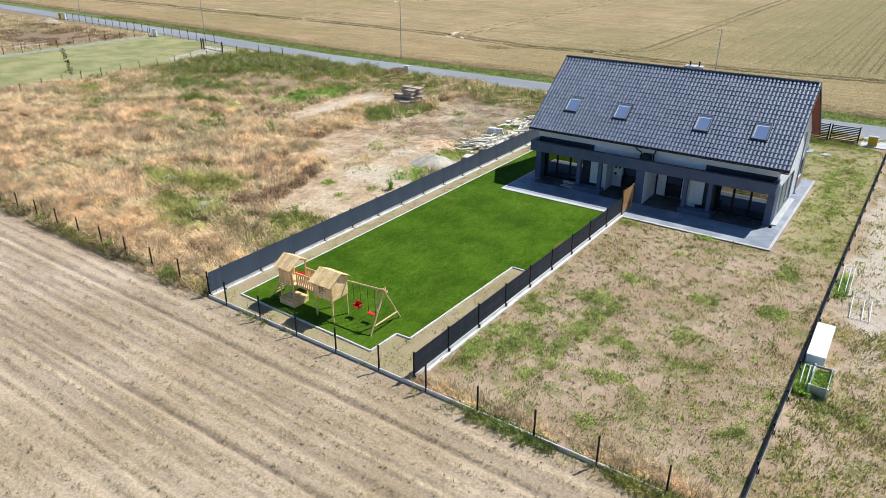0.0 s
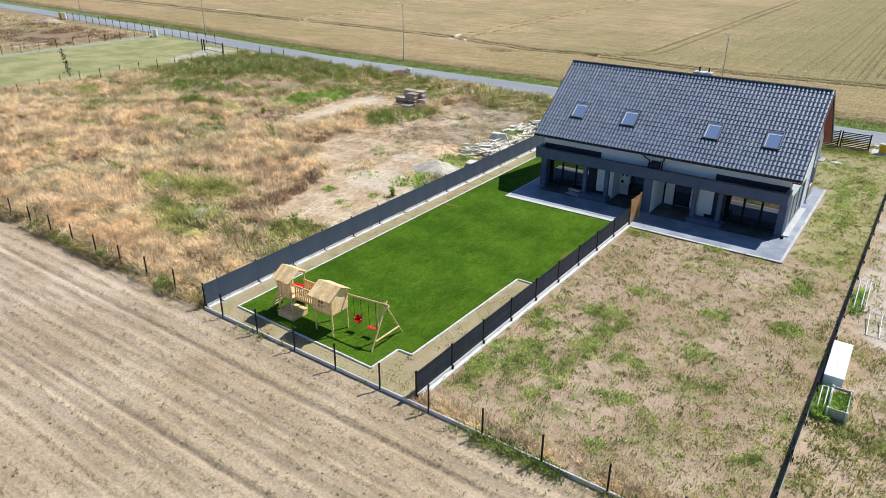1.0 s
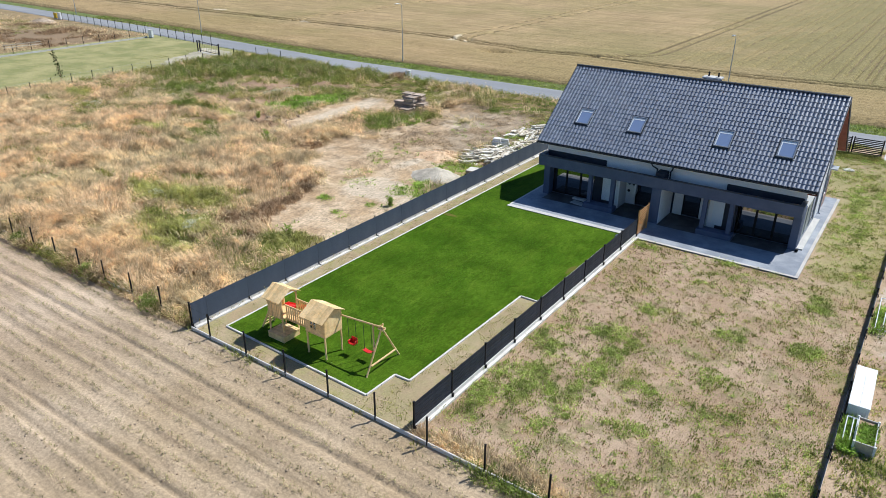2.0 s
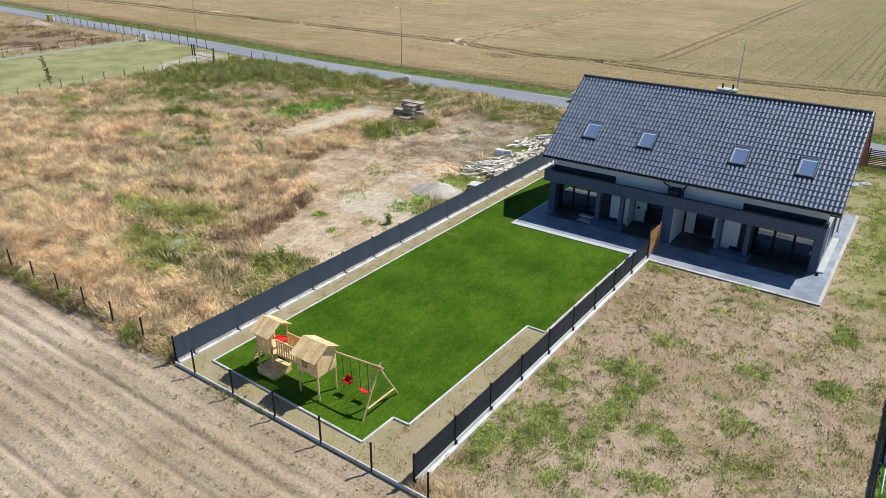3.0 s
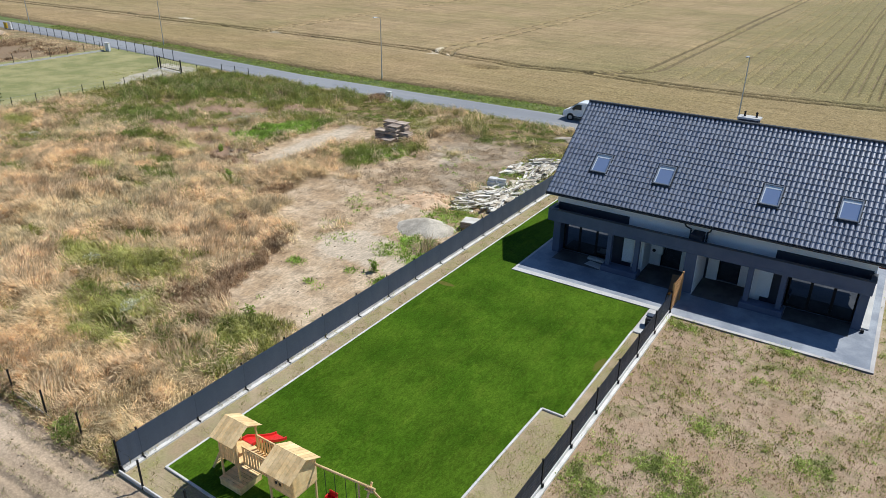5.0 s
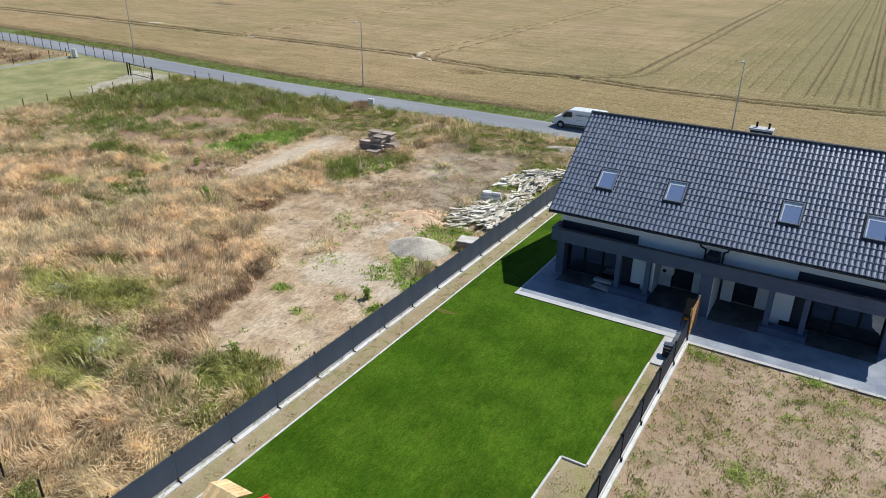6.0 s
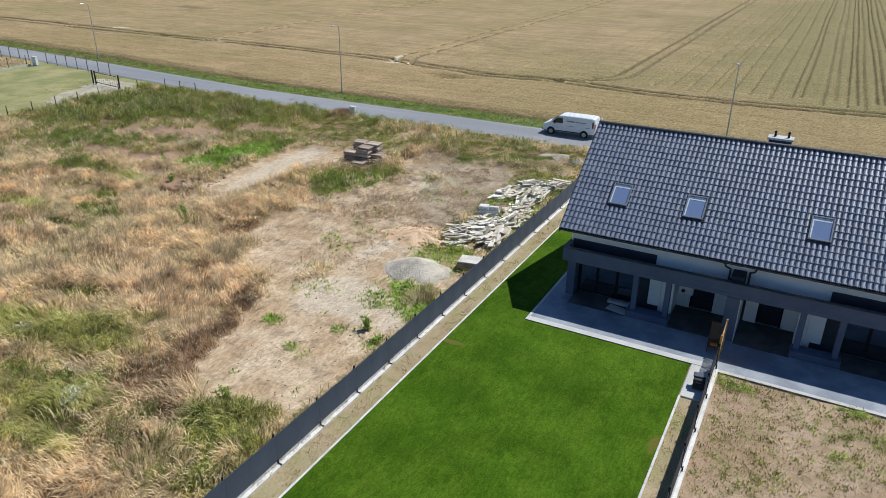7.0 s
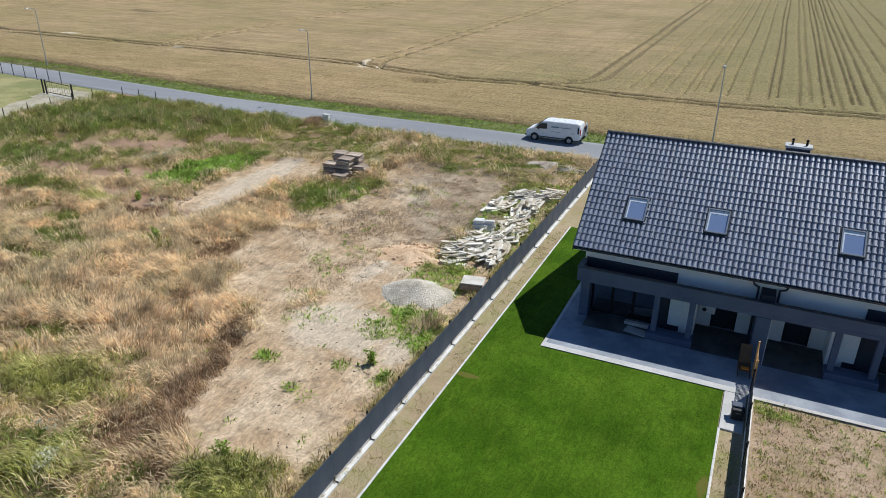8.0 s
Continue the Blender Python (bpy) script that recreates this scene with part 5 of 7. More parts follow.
# ---------------------------------------------------------------- playground
def make_playset():
    ob = thing("play_set", -22.5, 22.5, 0.05, "pine climbing frame with tower, bridge, playhouse, slide and swings", "play set")
    X0, Y0 = -22.5, 22.5

    def L(x, y, z):
        return (x - X0, y - Y0, z)

    W = M["pine"]
    # playhouse on posts
    hx0, hx1, hy0, hy1, hz0, hz1, hr = -22.12, -20.95, 21.92, 23.02, 1.10, 2.06, 2.42
    ym = (hy0 + hy1) / 2
    for x in (hx0 + 0.045, hx1 - 0.045):
        for y in (hy0 + 0.045, hy1 - 0.045):
            part("post", Geo().box(L(x - 0.034, y - 0.034, -0.05), L(x + 0.034, y + 0.034, hz0), None, 0.008), W, ob)
    part("deck", Geo().box(L(hx0, hy0, hz0), L(hx1, hy1, hz0 + 0.06), None, 0.006), W, ob)
    n = 7
    wall = part("front_wall", Geo().box(L(hx0 + 0.02, hy0 + 0.02, hz0 + 0.06), L(hx1 - 0.02, hy0 + 0.03, hz1)), W, ob)
    plank = (hz1 - hz0 - 0.06) / n
    for i in range(n):
        part("plank", Geo().box(L(hx0, hy0 - 0.004, hz0 + 0.063 + i * plank), L(hx1, hy0 + 0.019, hz0 + 0.06 + (i + 1) * plank - 0.006), None, 0.004), W, wall)
    wx, wz = (hx0 + hx1) / 2 - 0.08, 1.58
    fr = Geo()
    for dx, dz, sx, sz in ((-0.19, 0, 0.025, 0.22), (0.19, 0, 0.025, 0.22), (0, -0.2, 0.19, 0.025), (0, 0.2, 0.19, 0.025), (0, 0, 0.02, 0.18), (0, 0, 0.17, 0.02)):
        fr.box(L(wx + dx - sx, hy0 - 0.035, wz + dz - sz), L(wx + dx + sx, hy0 - 0.012, wz + dz + sz), None, 0.003)
    win = part("window", fr, W, ob)
    part("pane", Geo().box(L(wx - 0.18, hy0 - 0.011, wz - 0.19), L(wx + 0.18, hy0 - 0.006, wz + 0.19)), M["window"], win)
    part("back_wall", Geo().box(L(hx0, hy1 - 0.03, hz0 + 0.06), L(hx1, hy1, hz1), None, 0.004), W, ob)
    for x0, x1 in ((hx0, hx0 + 0.025), (hx1 - 0.025, hx1)):
        g = Geo()
        g.prism([(hy0 + 0.031 - Y0, hz0 + 0.06), (hy1 - 0.031 - Y0, hz0 + 0.06), (hy1 - 0.031 - Y0, hz1), (ym - Y0, hr - 0.06), (hy0 + 0.031 - Y0, hz1)], x0 - X0, x1 - X0, "x")
        part("gable_wall", g, W, ob)

    def boards(x0, x1, ya, za, yb, zb, count):
        """Roof boards side by side on one slope."""
        for i in range(count):
            a, b = x0 + (x1 - x0) * i / count, x0 + (x1 - x0) * (i + 1) / count
            p, q = Vector(L((a + b) / 2, ya, za)), Vector(L((a + b) / 2, yb, zb))
            part("roof_board", Geo().beam(p, q, (b - a) - 0.012, 0.022, 0.004), W, ob)

    boards(hx0 - 0.10, hx1 + 0.14, hy0 - 0.26, 1.95, ym + 0.01, hr, 8)
    boards(hx0 - 0.10, hx1 + 0.14, hy1 + 0.10, 2.08, ym - 0.01, hr, 8)
    # tower
    tx0, tx1, ty0, ty1, tz, tp, tr = -24.72, -23.75, 22.05, 23.06, 1.08, 2.10, 2.46
    tm = (ty0 + ty1) / 2
    for x in (tx0 + 0.045, tx1 - 0.045):
        for y in (ty0 + 0.045, ty1 - 0.045):
            part("post", Geo().box(L(x - 0.034, y - 0.034, -0.05), L(x + 0.034, y + 0.034, tp), None, 0.008), W, ob)
    part("deck", Geo().box(L(tx0, ty0, tz - 0.06), L(tx1, ty1, tz), None, 0.006), W, ob)
    slat = Geo().box((-0.045, -0.011, 0), (0.045, 0.011, 0.72), None, 0.004).mesh("slat", W)
    for i in range(8):
        s = part("slat", slat, None, ob)
        s.matrix_basis = pose(*L(tx0 + 0.10 + i * 0.112, ty0 - 0.012, tz - 0.05))
    for i in range(8):
        s = part("slat", slat, None, ob)
        s.matrix_basis = pose(*L(tx0 - 0.012, ty0 + 0.12 + i * 0.112, tz - 0.05), 0, 0, 90)
    part("rail", Geo().box(L(tx0, ty0 - 0.04, tz + 0.62), L(tx1, ty0 - 0.024, tz + 0.70), None, 0.004), W, ob)
    boards(tx0 - 0.06, tx1 + 0.14, ty0 - 0.25, 2.00, tm + 0.01, tr, 7)
    boards(tx0 - 0.06, tx1 + 0.14, ty1 + 0.10, 2.12, tm - 0.01, tr, 7)
    part("rafter", Geo().beam(L(tx1 - 0.02, ty0, tp - 0.02), L(tx1 - 0.02, tm, tr - 0.10), 0.06, 0.05), W, ob)
    part("rafter", Geo().beam(L(tx1 - 0.02, ty1, tp - 0.02), L(tx1 - 0.02, tm, tr - 0.10), 0.06, 0.05), W, ob)
    part("steering_ring", Geo().rod(L(tx1 - 0.05, ty0 - 0.05, tz + 0.86), L(tx1 - 0.05, ty0 - 0.03, tz + 0.86), 0.16, n=16), W, ob)
    # bridge
    for y in (22.30, 23.00):
        part("bridge_beam", Geo().beam(L(tx1, y, tz - 0.08), L(hx0, y, tz - 0.08), 0.05, 0.1), W, ob)
        part("bridge_rail", Geo().beam(L(tx1, y, tz + 0.62), L(hx0, y, tz + 0.62), 0.05, 0.07), W, ob)
        for i in range(11):
            s = part("slat", slat, None, ob)
            s.matrix_basis = pose(*L(tx1 + 0.10 + i * 0.141, y - 0.04, tz - 0.10))
    for i in range(15):
        x = tx1 + 0.02 + i * 0.107
        part("bridge_plank", Geo().box(L(x, 22.28, tz - 0.028), L(x + 0.094, 23.02, tz), None, 0.004), W, ob)
    # slide towards the lawn
    g = Geo()
    pts = [(23.02, 1.08), (23.25, 1.05), (23.6, 0.82), (24.0, 0.55), (24.35, 0.36), (24.6, 0.28)]
    for (ya, za), (yb, zb) in zip(pts, pts[1:]):
        for xa, xb, up in ((-24.58, -24.08, 0.0), (-24.62, -24.575, 0.10), (-24.085, -24.04, 0.10)):
            v = [L(xa, ya, za), L(xb, ya, za), L(xb, yb, zb), L(xa, yb, zb), L(xa, ya, za + 0.02 + up), L(xb, ya, za + 0.02 + up), L(xb, yb, zb + 0.02 + up), L(xa, yb, zb + 0.02 + up)]
            g.add(v, [(0, 3, 2, 1), (4, 5, 6, 7), (0, 1, 5, 4), (1, 2, 6, 5), (2, 3, 7, 6), (3, 0, 4, 7)])
    part("slide", g, M["red"], ob, "red plastic slide")
    # sandpit with bench boards
    for i in range(8):
        y = 21.78 + i * 0.13
        part("sandpit_board", Geo().box(L(-24.56, y, 0.28), L(-23.48, y + 0.112, 0.305), None, 0.004), W, ob)
    for a, b in (((-24.54, 21.80), (-23.50, 21.84)), ((-24.54, 22.76), (-23.50, 22.80)), ((-24.54, 21.85), (-24.50, 22.75)), ((-23.54, 21.85), (-23.50, 22.75))):
        part("sandpit_side", Geo().box(L(*a, -0.05), L(*b, 0.278), None, 0.005), W, ob)
    # climbing ladder
    for y in (22.22, 22.92):
        part("ladder_rail", Geo().beam(L(-25.42, y, 0.0), L(-24.76, y, 1.2), 0.045, 0.09), W, ob)
    for i in range(5):
        t = (i + 0.6) / 5.4
        part("rung", Geo().beam(L(-25.42 + 0.66 * t, 22.2, 1.2 * t), L(-25.42 + 0.66 * t, 22.94, 1.2 * t), 0.045, 0.045), W, ob)
    # swing frame
    part("swing_beam", Geo().rod(L(hx1 - 0.05, 22.98, 1.82), L(-18.50, 23.08, 1.96), 0.043, n=10), W, ob)
    top = (-18.70, 23.08, 1.88)
    for fy, s in ((21.98, 1), (24.22, -1)):
        part("swing_leg", Geo().rod(L(-18.70, fy, -0.05), L(top[0], top[1] + s * 0.10, top[2] + 0.20), 0.040, n=10), W, ob)
    part("cross_bar", Geo().rod(L(-18.66, 22.28, 0.42), L(-18.66, 23.95, 0.42), 0.042, n=8), W, ob)
    part("brace", Geo().rod(L(-19.15, 23.05, 1.90), L(-18.72, 22.56, 1.05), 0.035, n=8), W, ob)
    part("tie_plate", Geo().box(L(-18.86, 22.98, 1.84), L(-18.54, 23.18, 1.89), None, 0.008), W, ob)
    for x in (-20.62, -20.18):
        part("rope", Geo().rod(L(x, 23.03, 1.83), L(x + 0.04, 23.03, 0.62), 0.012, n=5), M["rope"], ob)
    for x in (-19.72, -19.28):
        part("rope", Geo().rod(L(x, 23.05, 1.89), L(x + 0.02, 23.05, 0.45), 0.012, n=5), M["rope"], ob)
    seat = Geo()
    seat.box(L(-20.56, 22.90, 0.52), L(-20.20, 23.16, 0.57), None, 0.02)
    seat.box(L(-20.56, 23.13, 0.56), L(-20.20, 23.18, 0.82), None, 0.02)
    seat.box(L(-20.58, 22.90, 0.56), L(-20.53, 23.14, 0.70), None, 0.02)
    seat.box(L(-20.23, 22.90, 0.56), L(-20.18, 23.14, 0.70), None, 0.02)
    part("toddler_seat", seat, M["red"], ob, "red plastic toddler swing seat")
    flat = Geo()
    for i in range(6):
        a, b = -19.74 + i * 0.08, -19.74 + (i + 1) * 0.08
        sag = lambda x: 0.42 + 0.9 * (x + 19.5) ** 2
        v = [L(a, 22.95, sag(a)), L(b, 22.95, sag(b)), L(b, 23.15, sag(b)), L(a, 23.15, sag(a))]
        flat.add(v + [(p[0], p[1], p[2] + 0.03) for p in v], [(0, 3, 2, 1), (4, 5, 6, 7), (0, 1, 5, 4), (1, 2, 6, 5), (2, 3, 7, 6), (3, 0, 4, 7)])
    part("swing_seat", flat, M["red"], ob, "red plastic belt swing seat")


make_playset()


# ---------------------------------------------------------------- road side
def make_van():
    """Panel van, its nose towards +x of its own axes."""
    van = thing("van", -34.2, 78.55, 0.06, "white panel van with faded lettering parked by the road", "van", turn=180)
    W = M["white"]
    length = 5.3

    def hull(outline, half, top_in, name, mat, label=""):
        n = len(outline)
        ring = []
        zmax = max(z for _, z in outline)
        cx, cz = sum(p[0] for p in outline) / n, sum(p[1] for p in outline) / n

        def w(z):
            return half - top_in * max(0.0, (z - 0.95) / (zmax - 0.95)) ** 1.6

        for side in (-1, 1):
            for inset, shrink in ((0.0, 0.10), (0.06, 0.03), (0.22, 0.0)):
                ring.append([(x + (cx - x) * shrink * 0.5, side * (w(z) - inset), z + (cz - z) * shrink) for x, z in outline])
        order = [ring[0], ring[1], ring[2], ring[5], ring[4], ring[3]]
        g = Geo()
        v = [p for r in order for p in r]
        f = []
        for k in range(5):
            f += [(k * n + i, k * n + (i + 1) % n, (k + 1) * n + (i + 1) % n, (k + 1) * n + i) for i in range(n)]
        f += [tuple(range(n)), tuple(range(5 * n, 6 * n))]
        g.add(v, f)
        return part(name, g, mat, van, label)

    body = [(-2.62, 0.42), (-2.66, 0.9), (-2.64, 1.4), (-2.55, 1.86), (-2.3, 1.95), (-1.0, 1.97), (0.6, 1.95), (1.0, 1.88), (1.35, 1.66), (1.78, 1.30), (1.98, 1.18),
            (2.45, 1.02), (2.62, 0.86), (2.66, 0.6), (2.6, 0.36), (1.9, 0.32), (-1.9, 0.32)]
    hull(body, 0.97, 0.13, "body", W)
    hull([(1.03, 1.86), (1.34, 1.665), (1.74, 1.33), (1.79, 1.315), (1.37, 1.685), (1.06, 1.885)], 0.93, 0.10, "windscreen", M["van_glass"])
    for s in (-1, 1):
        g = Geo()
        g.add([(0.55, s * 0.945, 1.24), (1.62, s * 0.955, 1.22), (1.20, s * 0.90, 1.66), (0.62, s * 0.885, 1.70), (0.55, s * 0.972, 1.22), (1.66, s * 0.978, 1.20), (1.20, s * 0.915, 1.68), (0.60, s * 0.905, 1.72)],
              [(0, 1, 2, 3), (4, 7, 6, 5), (0, 4, 5, 1), (1, 5, 6, 2), (2, 6, 7, 3), (3, 7, 4, 0)])
        part("side_window", g, M["van_glass"], van)
        part("sill", Geo().box((-1.35, s * 0.955 - 0.03, 0.40), (1.35, s * 0.955 + 0.03, 0.50), None, 0.015), M["plastic"], van)
        part("mirror", Geo().box((1.28, s * 1.06 - 0.09, 1.12), (1.42, s * 1.06 + 0.09, 1.38), None, 0.03), M["plastic"], van)
        part("headlight", Geo().box((2.36, s * 0.72 - 0.16, 0.82), (2.58, s * 0.72 + 0.16, 0.98), None, 0.04), M["galv"], van)
        part("tail_light", Geo().box((-2.67, s * 0.87 - 0.05, 0.9), (-2.6, s * 0.87 + 0.05, 1.45), None, 0.02), M["red"], van)
        part("rear_quarter_trim", Geo().box((-2.50, s * 0.945 - 0.03, 1.02), (-2.36, s * 0.945 + 0.02, 1.66), None, 0.02), M["plastic"], van)
        for x in (-1.62, 1.72):
            wheel = part("wheel", Geo().rod((x, s * 0.76, 0.325), (x, s * 0.985, 0.325), 0.325, n=20), M["rubber"], van)
            part("rim", Geo().rod((x, s * 0.96, 0.325), (x, s * 0.995, 0.325), 0.21, n=16), M["galv"], wheel)
            arch = Geo().rod((x, s * 0.90, 0.36), (x, s * 0.976, 0.36), 0.40, n=20)
            part("wheel_arch", arch, M["plastic"], van)
        for x0, x1, z0, z1 in ((-1.75, -0.75, 1.43, 1.49), (-0.60, 0.15, 1.41, 1.51), (-0.7, 0.1, 0.99, 1.02), (-2.1, -1.8, 1.0, 1.05)):
            yy = s * 0.948
            part("lettering_bar", Geo().box((x0, yy - 0.022, z0), (x1, yy + 0.022, z1), None), M["text"], van, "faded blue-grey lettering bar")
    part("bumper", Geo().box((2.5, -0.88, 0.34), (2.70, 0.88, 0.58), None, 0.05), M["plastic"], van)
    part("rear_bumper", Geo().box((-2.74, -0.88, 0.36), (-2.58, 0.88, 0.54), None, 0.04), M["plastic"], van)
    door = part("rear_door", Geo().box((-0.03, 0, 0.55), (0.03, 0.78, 1.82), pose(-2.68, -0.86, 0, 0, 0, 24), 0.02), W, van, "white rear door standing ajar")
    part("pane", Geo().box((-0.036, 0.14, 1.15), (0.036, 0.62, 1.68), pose(-2.68, -0.86, 0, 0, 0, 24), 0.0), M["van_glass"], door)


make_van()


def make_lamp(x, y, z):
    ob = thing("street_lamp", x, y, z, "tall slim galvanised street lamp beside the wheat", "street lamp", "street lamps along the road")
    part("pole", Geo().rod((0, 0, -0.2), (0, 0, 7.6), 0.075, 0.045, 10), M["galv"], ob)
    g = Geo()
    pts = [(0, 0, 7.6), (0, -0.12, 7.82), (0, -0.4, 7.95), (0, -0.85, 8.0)]
    for a, b in zip(pts, pts[1:]):
        g.rod(a, b, 0.035)
    part("arm", g, M["galv"], ob)
    part("head", Geo().box((-0.13, -1.45, 7.95), (0.13, -0.8, 8.06), None, 0.04), M["galv"], ob)
    part("base", Geo().rod((0, 0, -0.1), (0, 0, 0.9), 0.10, 0.09, 10), M["galv"], ob)
    return ob


for lx, ly, lz in ((-158.0, 86.5, 0.0), (-112.6, 84.6, 0.0), (-64.9, 82.75, 0.0), (-20.4, 82.7, -0.45)):
    make_lamp(lx, ly, lz)


def make_cabinet(x, y, w, h, label, turn=0.0, mat="white"):
    ob = thing("utility_cabinet", x, y, 0, label, "cabinet", turn=turn)
    part("body", Geo().box((-w / 2, -0.18, 0.12), (w / 2, 0.18, h), None, 0.02), M[mat], ob)
    part("plinth", Geo().box((-w / 2 + 0.03, -0.15, -0.1), (w / 2 - 0.03, 0.15, 0.118), None, 0.01), M["concrete"], ob)
    part("lid", Geo().box((-w / 2 - 0.03, -0.21, h + 0.002), (w / 2 + 0.03, 0.21, h + 0.06), None, 0.015), M["kerb"], ob)
    part("door", Geo().box((-w / 2 + 0.04, -0.197, 0.2), (w / 2 - 0.04, -0.182, h - 0.06), None, 0.004), M[mat], ob)


make_cabinet(-56.6, 73.4, 0.7, 1.15, "pale grey utility cabinet standing among dry weeds")
make_cabinet(-114.2, 75.5, 0.95, 1.25, "white meter cabinet at the neighbour's fence corner")
make_cabinet(-151.3, 79.4, 1.0, 1.3, "white meter cabinet by the far plot")
make_cabinet(-153.2, 79.6, 1.0, 1.2, "yellow gas cabinet by the far plot", mat="yellow")
make_cabinet(-3.3, 71.2, 0.72, 0.85, "yellow gas meter cabinet at the driveway", mat="yellow")


def post_row(name, points, height, label, wire="black"):
    """A simple wire fence through the points given."""
    x0, y0 = points[0]
    ob = thing(name, x0, y0, 0, label, "fence")
    post = Geo().box((-0.03, -0.03, -0.2), (0.03, 0.03, height), None, 0.004)
    post.box((-0.036, -0.036, height), (0.036, 0.036, height + 0.03))
    post = post.mesh("post", M["black"])
    for x, y in points:
        p = part("post", post, None, ob)
        p.location = (x - x0, y - y0, 0)
    for (ax, ay), (bx, by) in zip(points, points[1:]):
        g = Geo()
        for z in (0.25, 0.5, 0.75, height - 0.05):
            g.rod((ax - x0, ay - y0, z), (bx - x0, by - y0, z), 0.003 if wire == "black" else 0.007, n=5)
        part("wire", g, M[wire], ob)
    return ob


post_row("wire_fence", [(float(np.interp(33.2 + 2.72 * i, [33, 41, 47.5, 72], [-84.6, -85.9, -87.3, -87.4])), 33.2 + 2.72 * i) for i in range(15)], 1.25, "thin wire fence between the meadow and a mown plot", "galv")
post_row("wire_fence", [(-113.6 - 0.13 * i, 49.8 + 2.75 * i) for i in range(10)], 1.5, "wire fence behind the mown plot")
post_row("wire_fence", [(-114.2 + 2.6 * i, 73.9 + float(road_bend(-114.2 + 2.6 * i))) for i in range(7)], 1.6, "dark post fence along the road")
post_row("wire_fence", [(-149.8 + 2.6 * i, 73.6 + float(road_bend(-149.8 + 2.6 * i))) for i in range(13)], 1.6, "dark post fence along the far road")
post_row("wire_fence", [(-84.5 + 2.6 * i, 73.0) for i in range(3)], 1.4, "short wire fence beside the gravel drive")


def far_base():
    ob = thing("base_wall", -113.4, 48.7, 0, "pale low concrete base under the far wire fence", "low wall")
    ax, ay, bx, by = 0.0, 0.0, -1.3, 26.4
    for k in range(10):
        a, b = (k + 0.01) / 10, (k + 0.99) / 10
        part("base_board", Geo().beam((ax + (bx - ax) * a, ay + (by - ay) * a, 0.10), (ax + (bx - ax) * b, ay + (by - ay) * b, 0.10), 0.06, 0.30), M["concrete"], ob)
    ob = thing("timber_rail", -119.6, 54.0, 0, "low weathered timber rail on short posts", "rail")
    for y in (0.0, 1.8, 3.6, 5.4):
        part("post", Geo().box((-0.06, y - 0.06, -0.2), (0.06, y + 0.06, 0.85), None, 0.008), M["teak"], ob)
    for z in (0.35, 0.72):
        part("rail", Geo().beam((0.075, -0.2, z), (0.075, 5.6, z), 0.03, 0.14), M["old_board"], ob)


far_base()


def make_gate():
    ob = thing("gate", -92.8, 70.8, 0, "open black steel farm gate at the gravel drive", "gate", turn=-6)
    for x in (-2.7, -2.1, 3.1):
        part("post", Geo().box((x - 0.07, -0.07, -0.2), (x + 0.07, 0.07, 1.75), None, 0.01), M["black"], ob)
    part("rail", Geo().beam((-2.1, 0, 1.6), (3.1, 0, 1.5), 0.06, 0.06), M["black"], ob)
    part("rail", Geo().beam((-2.1, 0, 0.3), (3.1, 0, 0.25), 0.06, 0.06), M["black"], ob)
    part("threshold", Geo().box((-2.7, -0.15, -0.1), (3.2, 0.15, 0.06), None, 0.01), M["concrete"], ob)
    for i in range(10):
        part("bar", Geo().rod((-1.7 + i * 0.48, 0, 0.3), (-1.7 + i * 0.48, 0, 1.55), 0.012, n=5), M["black"], ob)


make_gate()


def make_sapling():
    ob = thing("sapling", -87.4, 45.7, 0, "thin leaning sapling with a few dark leaf clumps", "tree")
    g = Geo()
    pts = [(0, 0, 0), (-0.2, 0.1, 1.3), (-0.65, 0.15, 2.6), (-1.25, 0.2, 3.9)]
    for k, (a, b) in enumerate(zip(pts, pts[1:])):
        g.rod(a, b, 0.045 - 0.012 * k, 0.033 - 0.011 * k, 6)
    part("trunk", g, M["dock"], ob)
    g = Geo()
    r = random.Random(5)
    for k in range(9):
        t = 1.2 + 2.8 * k / 9
        base = Vector((-0.08 * t * t, 0.05 * t, t))
        for j in range(20):
            c = base + Vector((r.gauss(0, 0.16), r.gauss(0, 0.16), r.gauss(0, 0.18)))
            m = Matrix.Translation(c) @ pose(0, 0, 0, r.uniform(0, 180), r.uniform(0, 180), r.uniform(0, 360))
            g.add([(-0.10, 0, 0), (0, -0.055, 0.01), (0.10, 0, 0), (0, 0.055, 0.01)], [(0, 1, 2, 3)], m)
    part("crown", g, M["deep"], ob)


M["deep"] = leaf("deep_leaves", [(0.0, (0.02, 0.035, 0.012)), (1.0, (0.045, 0.065, 0.02))])
make_sapling()


